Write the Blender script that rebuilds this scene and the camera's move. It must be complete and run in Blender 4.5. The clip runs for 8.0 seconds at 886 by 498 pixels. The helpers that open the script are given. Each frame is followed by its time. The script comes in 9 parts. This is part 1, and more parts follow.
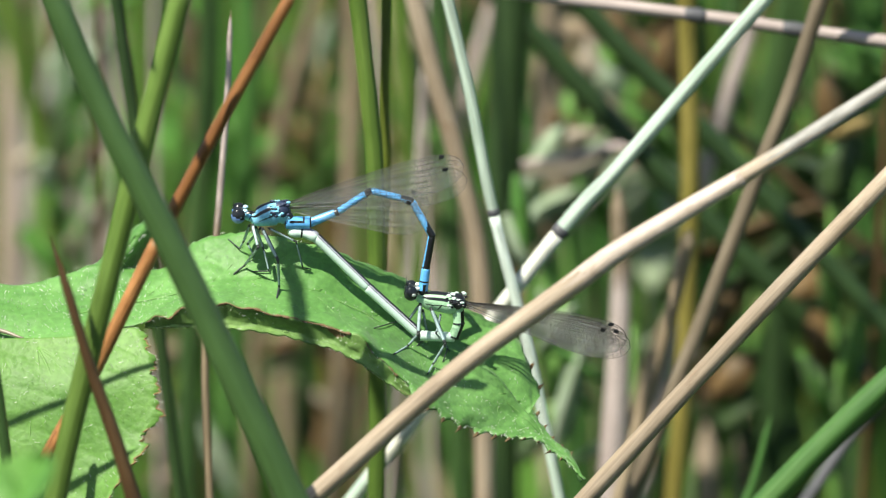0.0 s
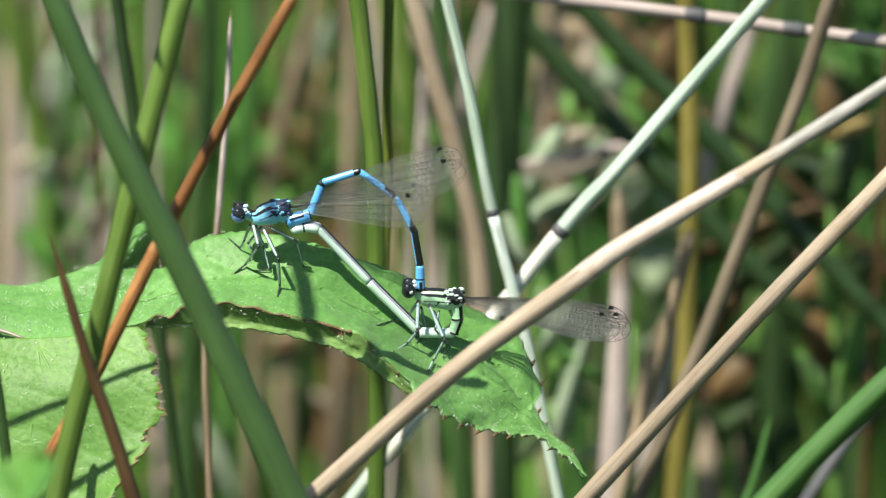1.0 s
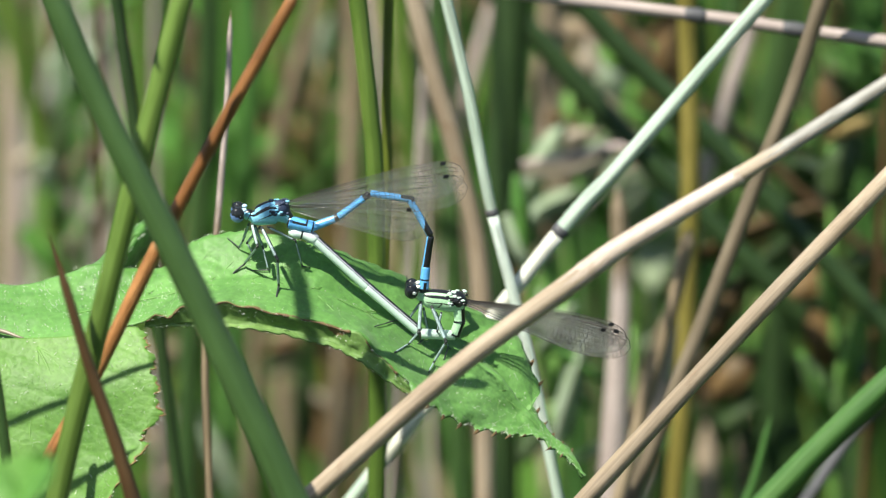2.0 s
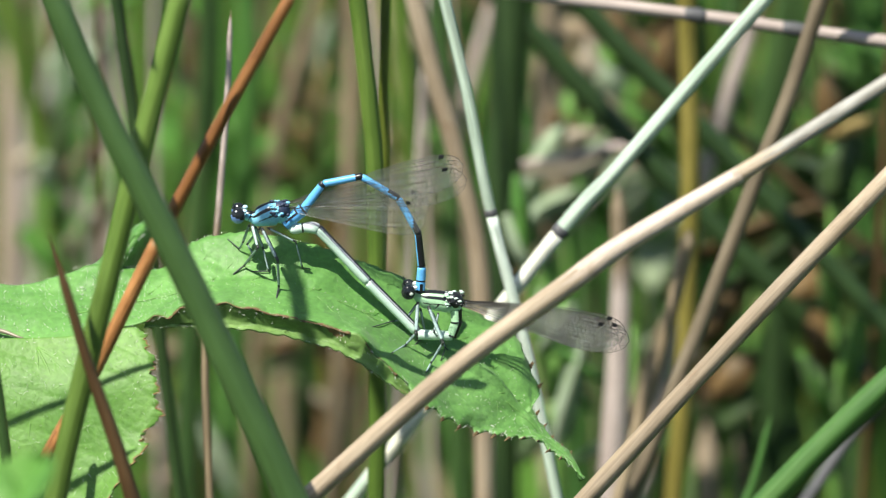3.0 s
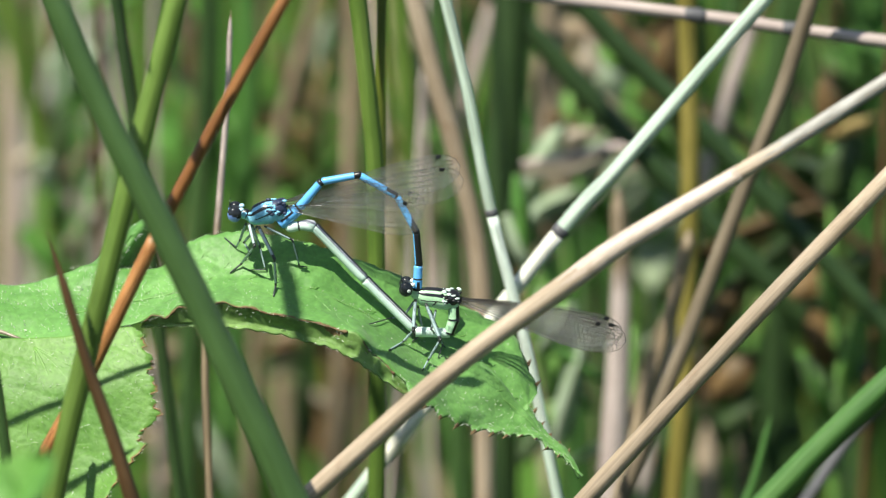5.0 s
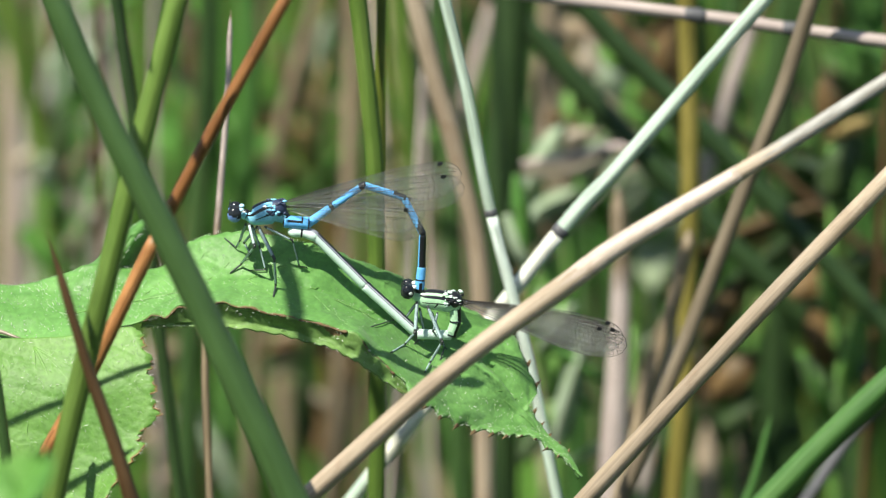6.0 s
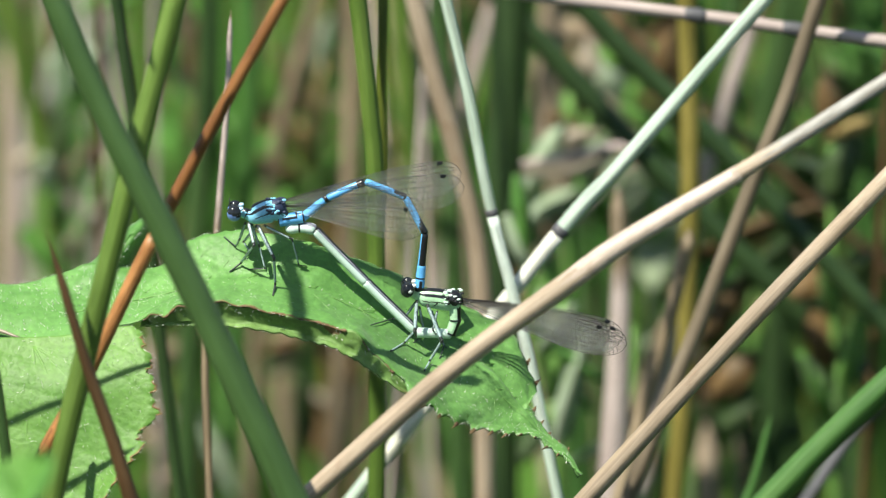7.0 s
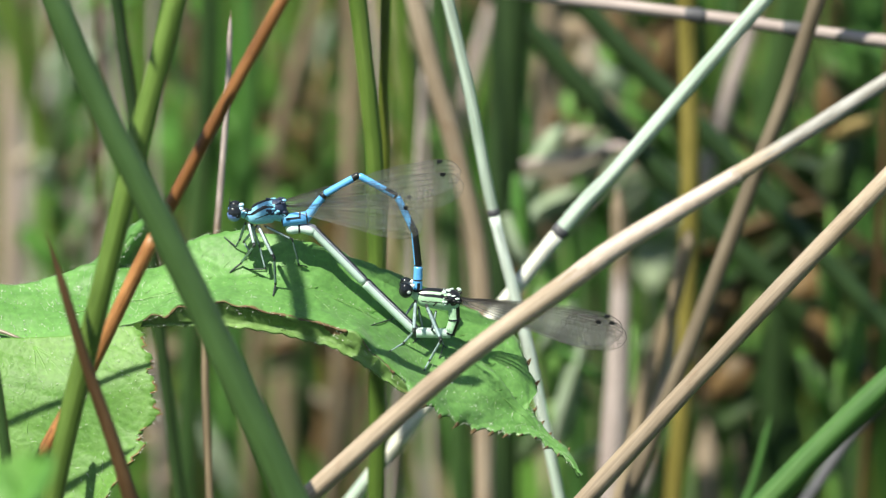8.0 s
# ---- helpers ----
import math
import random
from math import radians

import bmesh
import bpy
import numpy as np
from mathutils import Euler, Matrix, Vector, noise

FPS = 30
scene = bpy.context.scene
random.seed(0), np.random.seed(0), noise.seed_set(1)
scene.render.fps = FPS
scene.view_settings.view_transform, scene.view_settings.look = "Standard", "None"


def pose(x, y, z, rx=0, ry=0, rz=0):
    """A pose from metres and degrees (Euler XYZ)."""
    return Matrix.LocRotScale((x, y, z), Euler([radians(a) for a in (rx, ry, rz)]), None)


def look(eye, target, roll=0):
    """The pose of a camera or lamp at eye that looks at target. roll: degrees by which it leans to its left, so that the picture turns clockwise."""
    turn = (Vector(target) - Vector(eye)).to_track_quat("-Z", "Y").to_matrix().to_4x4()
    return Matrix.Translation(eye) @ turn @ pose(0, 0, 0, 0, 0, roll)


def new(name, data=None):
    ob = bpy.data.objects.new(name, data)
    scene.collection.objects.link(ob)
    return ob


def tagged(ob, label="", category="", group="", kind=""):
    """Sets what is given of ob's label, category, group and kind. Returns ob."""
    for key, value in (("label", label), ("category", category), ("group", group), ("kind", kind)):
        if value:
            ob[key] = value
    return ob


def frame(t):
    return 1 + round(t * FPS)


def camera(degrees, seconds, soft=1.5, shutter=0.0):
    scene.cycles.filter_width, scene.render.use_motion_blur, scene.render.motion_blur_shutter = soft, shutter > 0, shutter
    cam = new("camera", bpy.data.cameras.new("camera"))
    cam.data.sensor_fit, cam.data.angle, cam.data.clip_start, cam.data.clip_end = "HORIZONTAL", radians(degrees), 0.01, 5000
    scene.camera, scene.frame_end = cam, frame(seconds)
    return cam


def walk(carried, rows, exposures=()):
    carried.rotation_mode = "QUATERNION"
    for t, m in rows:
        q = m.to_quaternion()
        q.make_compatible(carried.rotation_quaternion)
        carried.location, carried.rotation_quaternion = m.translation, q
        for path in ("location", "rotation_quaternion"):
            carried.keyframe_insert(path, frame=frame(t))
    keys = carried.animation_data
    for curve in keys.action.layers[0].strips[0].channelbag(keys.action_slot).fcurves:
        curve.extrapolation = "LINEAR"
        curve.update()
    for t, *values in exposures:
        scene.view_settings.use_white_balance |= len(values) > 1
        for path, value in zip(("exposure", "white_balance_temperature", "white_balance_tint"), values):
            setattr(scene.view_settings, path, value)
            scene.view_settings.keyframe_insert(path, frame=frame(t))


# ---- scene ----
# Camera on a tripod: it stands still, with a long lens focused on the leaf.
cam = camera(7.8658, 8.0, soft=1.3)
EYE, AIM = (0.0, -0.77624, 0.59354), (0.0, 0.0, 0.4)
walk(cam, [(0.0, look(EYE, AIM)), (8.0, look(EYE, AIM))], exposures=[(0.0, 0.78, 6850, 4), (8.0, 0.78, 6850, 4)])
cam.data.dof.use_dof = True
cam.data.dof.focus_distance = 0.80
cam.data.dof.aperture_fstop = 21.0

# Daylight: clear sky and one high sun from the front left.
SUN_FROM = Vector((-0.36, -0.40, 0.86)).normalized()
world = bpy.data.worlds.new("sky")
scene.world = world
world.use_nodes = True
wn = world.node_tree.nodes
sky = wn.new("ShaderNodeTexSky")
sky.sky_type = 'NISHITA'
sky.sun_disc = False
sky.sun_elevation = math.asin(SUN_FROM.z)
sky.sun_rotation = math.atan2(SUN_FROM.x, SUN_FROM.y)
wn["Background"].inputs["Strength"].default_value = 0.073
world.node_tree.links.new(sky.outputs["Color"], wn["Background"].inputs["Color"])
sun_data = bpy.data.lights.new("sun", 'SUN')
sun_data.energy = 4.8
sun_data.angle = radians(0.53)
sun_data.color = (1.0, 0.96, 0.88)
sun = new("sun", sun_data)
sun.matrix_world = look(SUN_FROM * 3, (0, 0, 0))


# ---- materials ----
def nodes_of(name):
    m = bpy.data.materials.new(name)
    m.use_nodes = True
    return m, m.node_tree.nodes, m.node_tree.links


def ramp(nodes, stops):
    r = nodes.new("ShaderNodeValToRGB")
    e = r.color_ramp.elements
    while len(e) < len(stops):
        e.new(0.5)
    for el, (p, c) in zip(e, stops):
        el.position, el.color = p, (*c, 1)
    return r


def coords(nodes, links, scale):
    tc = nodes.new("ShaderNodeTexCoord")
    mp = nodes.new("ShaderNodeMapping")
    mp.inputs["Scale"].default_value = scale
    links.new(tc.outputs["Object"], mp.inputs["Vector"])
    return mp.outputs["Vector"]


def grain(nodes, links, scale):
    at = nodes.new("ShaderNodeAttribute")
    at.attribute_name = "along"
    mp = nodes.new("ShaderNodeMapping")
    mp.inputs["Scale"].default_value = scale
    links.new(at.outputs["Vector"], mp.inputs["Vector"])
    return mp.outputs["Vector"]


def noise_tex(nodes, links, vec, scale, detail=3.0, rough=0.55):
    n = nodes.new("ShaderNodeTexNoise")
    n.inputs["Scale"].default_value = scale
    n.inputs["Detail"].default_value = detail
    n.inputs["Roughness"].default_value = rough
    links.new(vec, n.inputs["Vector"])
    return n.outputs["Fac"]


def mixc(nodes, links, fac, a, b, mode='MIX'):
    m = nodes.new("ShaderNodeMix")
    m.data_type, m.blend_type = 'RGBA', mode
    for sock, v in ((m.inputs[0], fac), (m.inputs[6], a), (m.inputs[7], b)):
        if isinstance(v, (int, float)):
            sock.default_value = v
        elif isinstance(v, tuple):
            sock.default_value = (*v, 1)
        else:
            links.new(v, sock)
    return m.outputs[2]


def add_bump(nodes, links, bsdf, height, strength, dist):
    b = nodes.new("ShaderNodeBump")
    b.inputs["Strength"].default_value = strength
    b.inputs["Distance"].default_value = dist
    links.new(height, b.inputs["Height"])
    links.new(b.outputs["Normal"], bsdf.inputs["Normal"])


def stem_material(name, dark, mid, light, rough=0.45, stretch=0.04, fine=2600.0, stain=None, translucent=0.0, fibre=0.55, gloss=0.45):
    """Plant stem: fibres along the stalk, blotches, and an optional stain colour."""
    m, n, l = nodes_of(name)
    bsdf = n["Principled BSDF"]
    vec = grain(n, l, (1, 1, stretch))
    fib = noise_tex(n, l, vec, fine, 4.0, 0.6)
    vec2 = grain(n, l, (1, 1, 0.3))
    blotch = noise_tex(n, l, vec2, 190.0, 4.0, 0.6)
    c = ramp(n, [(0.25, dark), (0.5, mid), (0.78, light)])
    l.new(blotch, c.inputs["Fac"])
    f = ramp(n, [(0.3, (fibre, fibre, fibre * 0.97)), (0.68, (1.5 - 0.58 * fibre,) * 3)])
    l.new(fib, f.inputs["Fac"])
    col = mixc(n, l, 1.0, c.outputs["Color"], f.outputs["Color"], 'MULTIPLY')
    if stain:
        spots = noise_tex(n, l, grain(n, l, (1, 1, 0.4)), 420.0, 5.0, 0.7)
        sr = ramp(n, [(0.6, (0, 0, 0)), (0.72, (0.8, 0.8, 0.8))])
        l.new(spots, sr.inputs["Fac"])
        col = mixc(n, l, sr.outputs["Color"], col, stain)
    oi = n.new("ShaderNodeObjectInfo")
    rr = ramp(n, [(0.0, (0.86, 0.86, 0.86)), (1.0, (1.1, 1.1, 1.1))])
    l.new(oi.outputs["Random"], rr.inputs["Fac"])
    col = mixc(n, l, 1.0, col, rr.outputs["Color"], 'MULTIPLY')
    l.new(col, bsdf.inputs["Base Color"])
    bsdf.inputs["Roughness"].default_value = rough
    bsdf.inputs["Specular IOR Level"].default_value = gloss
    add_bump(n, l, bsdf, fib, 0.35, 0.0002)
    if translucent:
        t = n.new("ShaderNodeBsdfTranslucent")
        l.new(col, t.inputs["Color"])
        mx = n.new("ShaderNodeMixShader")
        mx.inputs[0].default_value = translucent
        l.new(bsdf.outputs[0], mx.inputs[1])
        l.new(t.outputs[0], mx.inputs[2])
        l.new(mx.outputs[0], n["Material Output"].inputs["Surface"])
    return m


def plain(name, colour, rough=0.4, metal=0.0, vary=0.25, scale=3000.0, spec=0.5):
    m, n, l = nodes_of(name)
    bsdf = n["Principled BSDF"]
    v = noise_tex(n, l, coords(n, l, (1, 1, 1)), scale, 4.0, 0.6)
    r = ramp(n, [(0.25, tuple(c * (1 - vary) for c in colour)), (0.75, tuple(min(1.0, c * (1 + vary)) for c in colour))])
    l.new(v, r.inputs["Fac"])
    l.new(r.outputs["Color"], bsdf.inputs["Base Color"])
    bsdf.inputs["Roughness"].default_value = rough
    bsdf.inputs["Metallic"].default_value = metal
    bsdf.inputs["Specular IOR Level"].default_value = spec
    add_bump(n, l, bsdf, v, 0.15, 0.00005)
    return m


def leaf_material(name, low, mid, high):
    """Bramble leaf: mottled green, fine net of veins, translucent."""
    m, n, l = nodes_of(name)
    bsdf = n["Principled BSDF"]
    vec = coords(n, l, (1, 1, 1))
    big = noise_tex(n, l, vec, 110.0, 4.0, 0.6)
    fine = noise_tex(n, l, vec, 1500.0, 4.0, 0.6)
    c = ramp(n, [(0.3, low), (0.5, mid), (0.72, high)])
    l.new(big, c.inputs["Fac"])
    f = ramp(n, [(0.3, (0.85, 0.85, 0.85)), (0.7, (1.12, 1.12, 1.12))])
    l.new(fine, f.inputs["Fac"])
    col = mixc(n, l, 1.0, c.outputs["Color"], f.outputs["Color"], 'MULTIPLY')
    vo = n.new("ShaderNodeTexVoronoi")
    vo.feature = 'DISTANCE_TO_EDGE'
    vo.inputs["Scale"].default_value = 620.0
    l.new(vec, vo.inputs["Vector"])
    vr = ramp(n, [(0.0, (1.12, 1.12, 1.05)), (0.12, (1, 1, 1))])
    l.new(vo.outputs["Distance"], vr.inputs["Fac"])
    col = mixc(n, l, 0.8, col, vr.outputs["Color"], 'MULTIPLY')
    l.new(col, bsdf.inputs["Base Color"])
    bsdf.inputs["Roughness"].default_value = 0.5
    bsdf.inputs["Sheen Weight"].default_value = 0.09
    bsdf.inputs["Specular IOR Level"].default_value = 0.38
    hsum = n.new("ShaderNodeMath")
    hsum.operation = 'ADD'
    l.new(fine, hsum.inputs[0])
    l.new(vo.outputs["Distance"], hsum.inputs[1])
    add_bump(n, l, bsdf, hsum.outputs[0], 0.42, 0.0002)
    t = n.new("ShaderNodeBsdfTranslucent")
    l.new(mixc(n, l, 1.0, col, (1.0, 1.05, 0.5), 'MULTIPLY'), t.inputs["Color"])
    mx = n.new("ShaderNodeMixShader")
    mx.inputs[0].default_value = 0.22
    l.new(bsdf.outputs[0], mx.inputs[1])
    l.new(t.outputs[0], mx.inputs[2])
    l.new(mx.outputs[0], n["Material Output"].inputs["Surface"])
    return m


def wing_material():
    m, n, l = nodes_of("wing_membrane")
    n.remove(n["Principled BSDF"])
    tr = n.new("ShaderNodeBsdfTransparent")
    tr.inputs["Color"].default_value = (0.985, 0.98, 0.975, 1)
    gl = n.new("ShaderNodeBsdfGlossy")
    gl.inputs["Roughness"].default_value = 0.32
    gl.inputs["Color"].default_value = (0.9, 0.92, 0.95, 1)
    df = n.new("ShaderNodeBsdfDiffuse")
    df.inputs["Color"].default_value = (0.62, 0.64, 0.66, 1)
    v = noise_tex(n, l, coords(n, l, (1, 1, 1)), 900.0, 2.0)
    b = n.new("ShaderNodeBump")
    b.inputs["Strength"].default_value = 0.6
    b.inputs["Distance"].default_value = 0.0003
    l.new(v, b.inputs["Height"])
    l.new(b.outputs["Normal"], gl.inputs["Normal"])
    m1 = n.new("ShaderNodeMixShader")
    m1.inputs[0].default_value = 0.055
    l.new(tr.outputs[0], m1.inputs[1])
    l.new(gl.outputs[0], m1.inputs[2])
    m2 = n.new("ShaderNodeMixShader")
    m2.inputs[0].default_value = 0.075
    l.new(m1.outputs[0], m2.inputs[1])
    l.new(df.outputs[0], m2.inputs[2])
    l.new(m2.outputs[0], n["Material Output"].inputs["Surface"])
    return m


def field_material(name, stops, translucent=0.2):
    """Many blades in one mesh: each its own colour."""
    m, n, l = nodes_of(name)
    bsdf = n["Principled BSDF"]
    g = n.new("ShaderNodeNewGeometry")
    c = ramp(n, stops)
    c.color_ramp.interpolation = 'LINEAR'
    l.new(g.outputs["Random Per Island"], c.inputs["Fac"])
    v = noise_tex(n, l, coords(n, l, (1, 1, 0.6)), 34.0, 4.0, 0.65)
    r = ramp(n, [(0.3, (0.45, 0.45, 0.45)), (0.7, (1.45, 1.45, 1.45))])
    l.new(v, r.inputs["Fac"])
    col = mixc(n, l, 1.0, c.outputs["Color"], r.outputs["Color"], 'MULTIPLY')
    l.new(col, bsdf.inputs["Base Color"])
    bsdf.inputs["Roughness"].default_value = 0.4
    t = n.new("ShaderNodeBsdfTranslucent")
    l.new(col, t.inputs["Color"])
    mx = n.new("ShaderNodeMixShader")
    mx.inputs[0].default_value = translucent
    l.new(bsdf.outputs[0], mx.inputs[1])
    l.new(t.outputs[0], mx.inputs[2])
    l.new(mx.outputs[0], n["Material Output"].inputs["Surface"])
    return m


def soil_material():
    m, n, l = nodes_of("soil_and_litter")
    bsdf = n["Principled BSDF"]
    vec = coords(n, l, (1, 1, 1))
    a = noise_tex(n, l, vec, 9.0, 6.0, 0.65)
    b = noise_tex(n, l, coords(n, l, (1, 0.25, 1)), 160.0, 5.0, 0.7)
    c = ramp(n, [(0.3, (0.018, 0.026, 0.008)), (0.5, (0.046, 0.046, 0.020)), (0.7, (0.055, 0.085, 0.022))])
    l.new(a, c.inputs["Fac"])
    f = ramp(n, [(0.35, (0.5, 0.5, 0.5)), (0.7, (1.6, 1.5, 1.3))])
    l.new(b, f.inputs["Fac"])
    l.new(mixc(n, l, 1.0, c.outputs["Color"], f.outputs["Color"], 'MULTIPLY'), bsdf.inputs["Base Color"])
    bsdf.inputs["Roughness"].default_value = 0.9
    add_bump(n, l, bsdf, b, 0.8, 0.01)
    return m


GREEN = stem_material("rush_green", (0.055, 0.11, 0.018), (0.115, 0.20, 0.034), (0.19, 0.29, 0.06), fibre=0.78)
DEEP = stem_material("rush_deep_green", (0.027, 0.067, 0.020), (0.048, 0.102, 0.029), (0.078, 0.146, 0.043), fibre=0.78)
# Rush green darkened far down, so shade is painted into these stems.
PAINTED_SHADE = stem_material("rush_painted_shade", (0.014, 0.037, 0.009), (0.028, 0.062, 0.016), (0.046, 0.090, 0.025), rough=0.55)
MIDGREEN = stem_material("rush_mid_green", (0.039, 0.106, 0.025), (0.067, 0.168, 0.040), (0.112, 0.235, 0.062), fibre=0.78)
SLATE = stem_material("stalk_slate", (0.075, 0.075, 0.085), (0.12, 0.12, 0.135), (0.17, 0.165, 0.18))
OLIVE = stem_material("rush_olive", (0.062, 0.084, 0.016), (0.123, 0.157, 0.022), (0.202, 0.224, 0.034))
YELLOW = stem_material("rush_yellowing", (0.175, 0.145, 0.033), (0.262, 0.220, 0.053), (0.350, 0.282, 0.081))
BROWN = stem_material("stalk_russet", (0.119, 0.045, 0.015), (0.248, 0.104, 0.034), (0.376, 0.178, 0.068), stain=(0.099, 0.040, 0.017))
ORANGE = stem_material("sheath_orange", (0.22, 0.09, 0.03), (0.38, 0.17, 0.06), (0.52, 0.27, 0.11), stain=(0.16, 0.06, 0.025))
DARKBROWN = stem_material("stalk_dark_brown", (0.052, 0.030, 0.014), (0.101, 0.055, 0.024), (0.184, 0.109, 0.052))
STRAW = stem_material("straw_tan", (0.320, 0.239, 0.171), (0.489, 0.386, 0.293), (0.649, 0.534, 0.423), rough=0.34, stain=(0.301, 0.193, 0.135), fibre=0.68, gloss=0.45)
PALE = stem_material("straw_bleached", (0.66, 0.64, 0.55), (0.80, 0.79, 0.71), (0.88, 0.87, 0.82), rough=0.3, gloss=0.9)
PALEGREEN = stem_material("straw_pale_green", (0.421, 0.554, 0.439), (0.564, 0.688, 0.586), (0.681, 0.783, 0.705), rough=0.22, gloss=1.0)
WHITEGREEN = stem_material("straw_whitish_green", (0.557, 0.665, 0.582), (0.706, 0.802, 0.735), (0.789, 0.870, 0.820), rough=0.22, gloss=1.0)
GREYPINK = stem_material("straw_grey_pink", (0.337, 0.267, 0.253), (0.490, 0.403, 0.383), (0.634, 0.538, 0.515), rough=0.5)
TAN = stem_material("straw_weathered", (0.185, 0.137, 0.086), (0.283, 0.214, 0.141), (0.380, 0.302, 0.211), rough=0.6)
HUSK = stem_material("straw_brown_grey", (0.115, 0.088, 0.060), (0.190, 0.150, 0.106), (0.285, 0.232, 0.172), rough=0.5, fibre=0.68)
LEAF_UNDER = leaf_material("bramble_leaf_under", (0.111, 0.221, 0.056), (0.166, 0.299, 0.083), (0.221, 0.365, 0.111))
RUST = plain("leaf_margin_rust", (0.15, 0.098, 0.045), 0.65, vary=0.5, scale=1800.0)
WEATHERED = stem_material("sheath_weathered", (0.248, 0.228, 0.211), (0.344, 0.331, 0.312), (0.440, 0.434, 0.421), rough=0.5)
# Darker green that carries the shade of the thick front stem in its colour.
SHADY_GREEN = stem_material("rush_shady_green", (0.046, 0.097, 0.030), (0.066, 0.134, 0.041), (0.092, 0.17, 0.058), fibre=0.78)
FRESH = stem_material("rush_fresh_green", (0.070, 0.122, 0.020), (0.120, 0.200, 0.040), (0.18, 0.275, 0.066), fibre=0.78)
CREAMSTRAW = stem_material("straw_cream", (0.390, 0.302, 0.238), (0.538, 0.439, 0.376), (0.667, 0.577, 0.523), rough=0.32, stain=(0.347, 0.242, 0.183), fibre=0.68, gloss=0.45)
DULL = stem_material("straw_dull", (0.232, 0.174, 0.120), (0.372, 0.290, 0.215), (0.510, 0.420, 0.335), rough=0.36, stain=(0.215, 0.131, 0.080), fibre=0.68, gloss=0.45)
NODE = plain("stalk_node", (0.085, 0.085, 0.095), 0.5)
LEAF = leaf_material("bramble_leaf_top", (0.092, 0.240, 0.053), (0.128, 0.303, 0.077), (0.172, 0.367, 0.108))
LEAF_B = leaf_material("bramble_leaf_young", (0.093, 0.226, 0.040), (0.124, 0.272, 0.054), (0.165, 0.325, 0.076))
VEIN = plain("leaf_vein", (0.160, 0.322, 0.084), 0.45, vary=0.2)
VEIN_DARK = plain("leaf_vein_dark", (0.142, 0.285, 0.066), 0.5, vary=0.2)
SAGE_STEM = stem_material("rush_grey_green", (0.19, 0.235, 0.14), (0.28, 0.325, 0.21), (0.38, 0.42, 0.31), rough=0.5)
PETIOLE = plain("leaf_stalk_pinkish", (0.20, 0.165, 0.125), 0.4, vary=0.5, scale=1500.0)
RIM = plain("leaf_rim_reddish", (0.22, 0.13, 0.05), 0.5, vary=0.5, scale=1800.0)
HAIR = plain("leaf_hair", (0.82, 0.85, 0.76), 0.22, vary=0.08)
BLUE = plain("azure_cuticle", (0.125, 0.43, 0.88), 0.22, vary=0.16, scale=4200.0, spec=0.7)
PALEBLUE = plain("pale_azure_cuticle", (0.25, 0.60, 0.90), 0.25, vary=0.22, scale=4200.0)
LIME = plain("pale_green_cuticle", (0.41, 0.66, 0.43), 0.33, vary=0.2, scale=5200.0)
CREAM = plain("pale_cream_cuticle", (0.60, 0.76, 0.70), 0.3, vary=0.14, scale=5200.0)
BLACK = plain("black_cuticle", (0.012, 0.013, 0.016), 0.28, vary=0.3, spec=0.6)
NAVY = plain("navy_cuticle", (0.022, 0.034, 0.075), 0.5, vary=0.5)
GREY = plain("lilac_grey_cuticle", (0.40, 0.41, 0.48), 0.35)
SPOT = plain("pale_spot", (0.45, 0.68, 0.88), 0.3, vary=0.08)
WHITE = plain("white_spot", (0.78, 0.82, 0.80), 0.3, vary=0.06)
EYE_BLUE = plain("eye_blue", (0.14, 0.24, 0.52), 0.16, vary=0.3)
EYE_DARK = plain("eye_dark", (0.015, 0.018, 0.022), 0.12, vary=0.3)
LEG = plain("leg_cuticle", (0.035, 0.04, 0.042), 0.35)
LEG_PALE = plain("leg_pale", (0.30, 0.41, 0.42), 0.33)
VEINS = plain("wing_vein", (0.032, 0.027, 0.024), 0.4)
MEMBRANE = wing_material()


# ---- mesh helpers ----
def spline(pts, per=8):
    """A smooth line through a few points."""
    p = [Vector(q) for q in pts]
    p = [p[0] * 2 - p[1]] + p + [p[-1] * 2 - p[-2]]
    out = []
    for i in range(1, len(p) - 2):
        a, b, c, d = p[i - 1], p[i], p[i + 1], p[i + 2]
        for k in range(per):
            t = k / per
            out.append(0.5 * (2 * b + (c - a) * t + (2 * a - 5 * b + 4 * c - d) * t * t + (3 * b - a - 3 * c + d) * t ** 3))
    out.append(p[-2].copy())
    return out


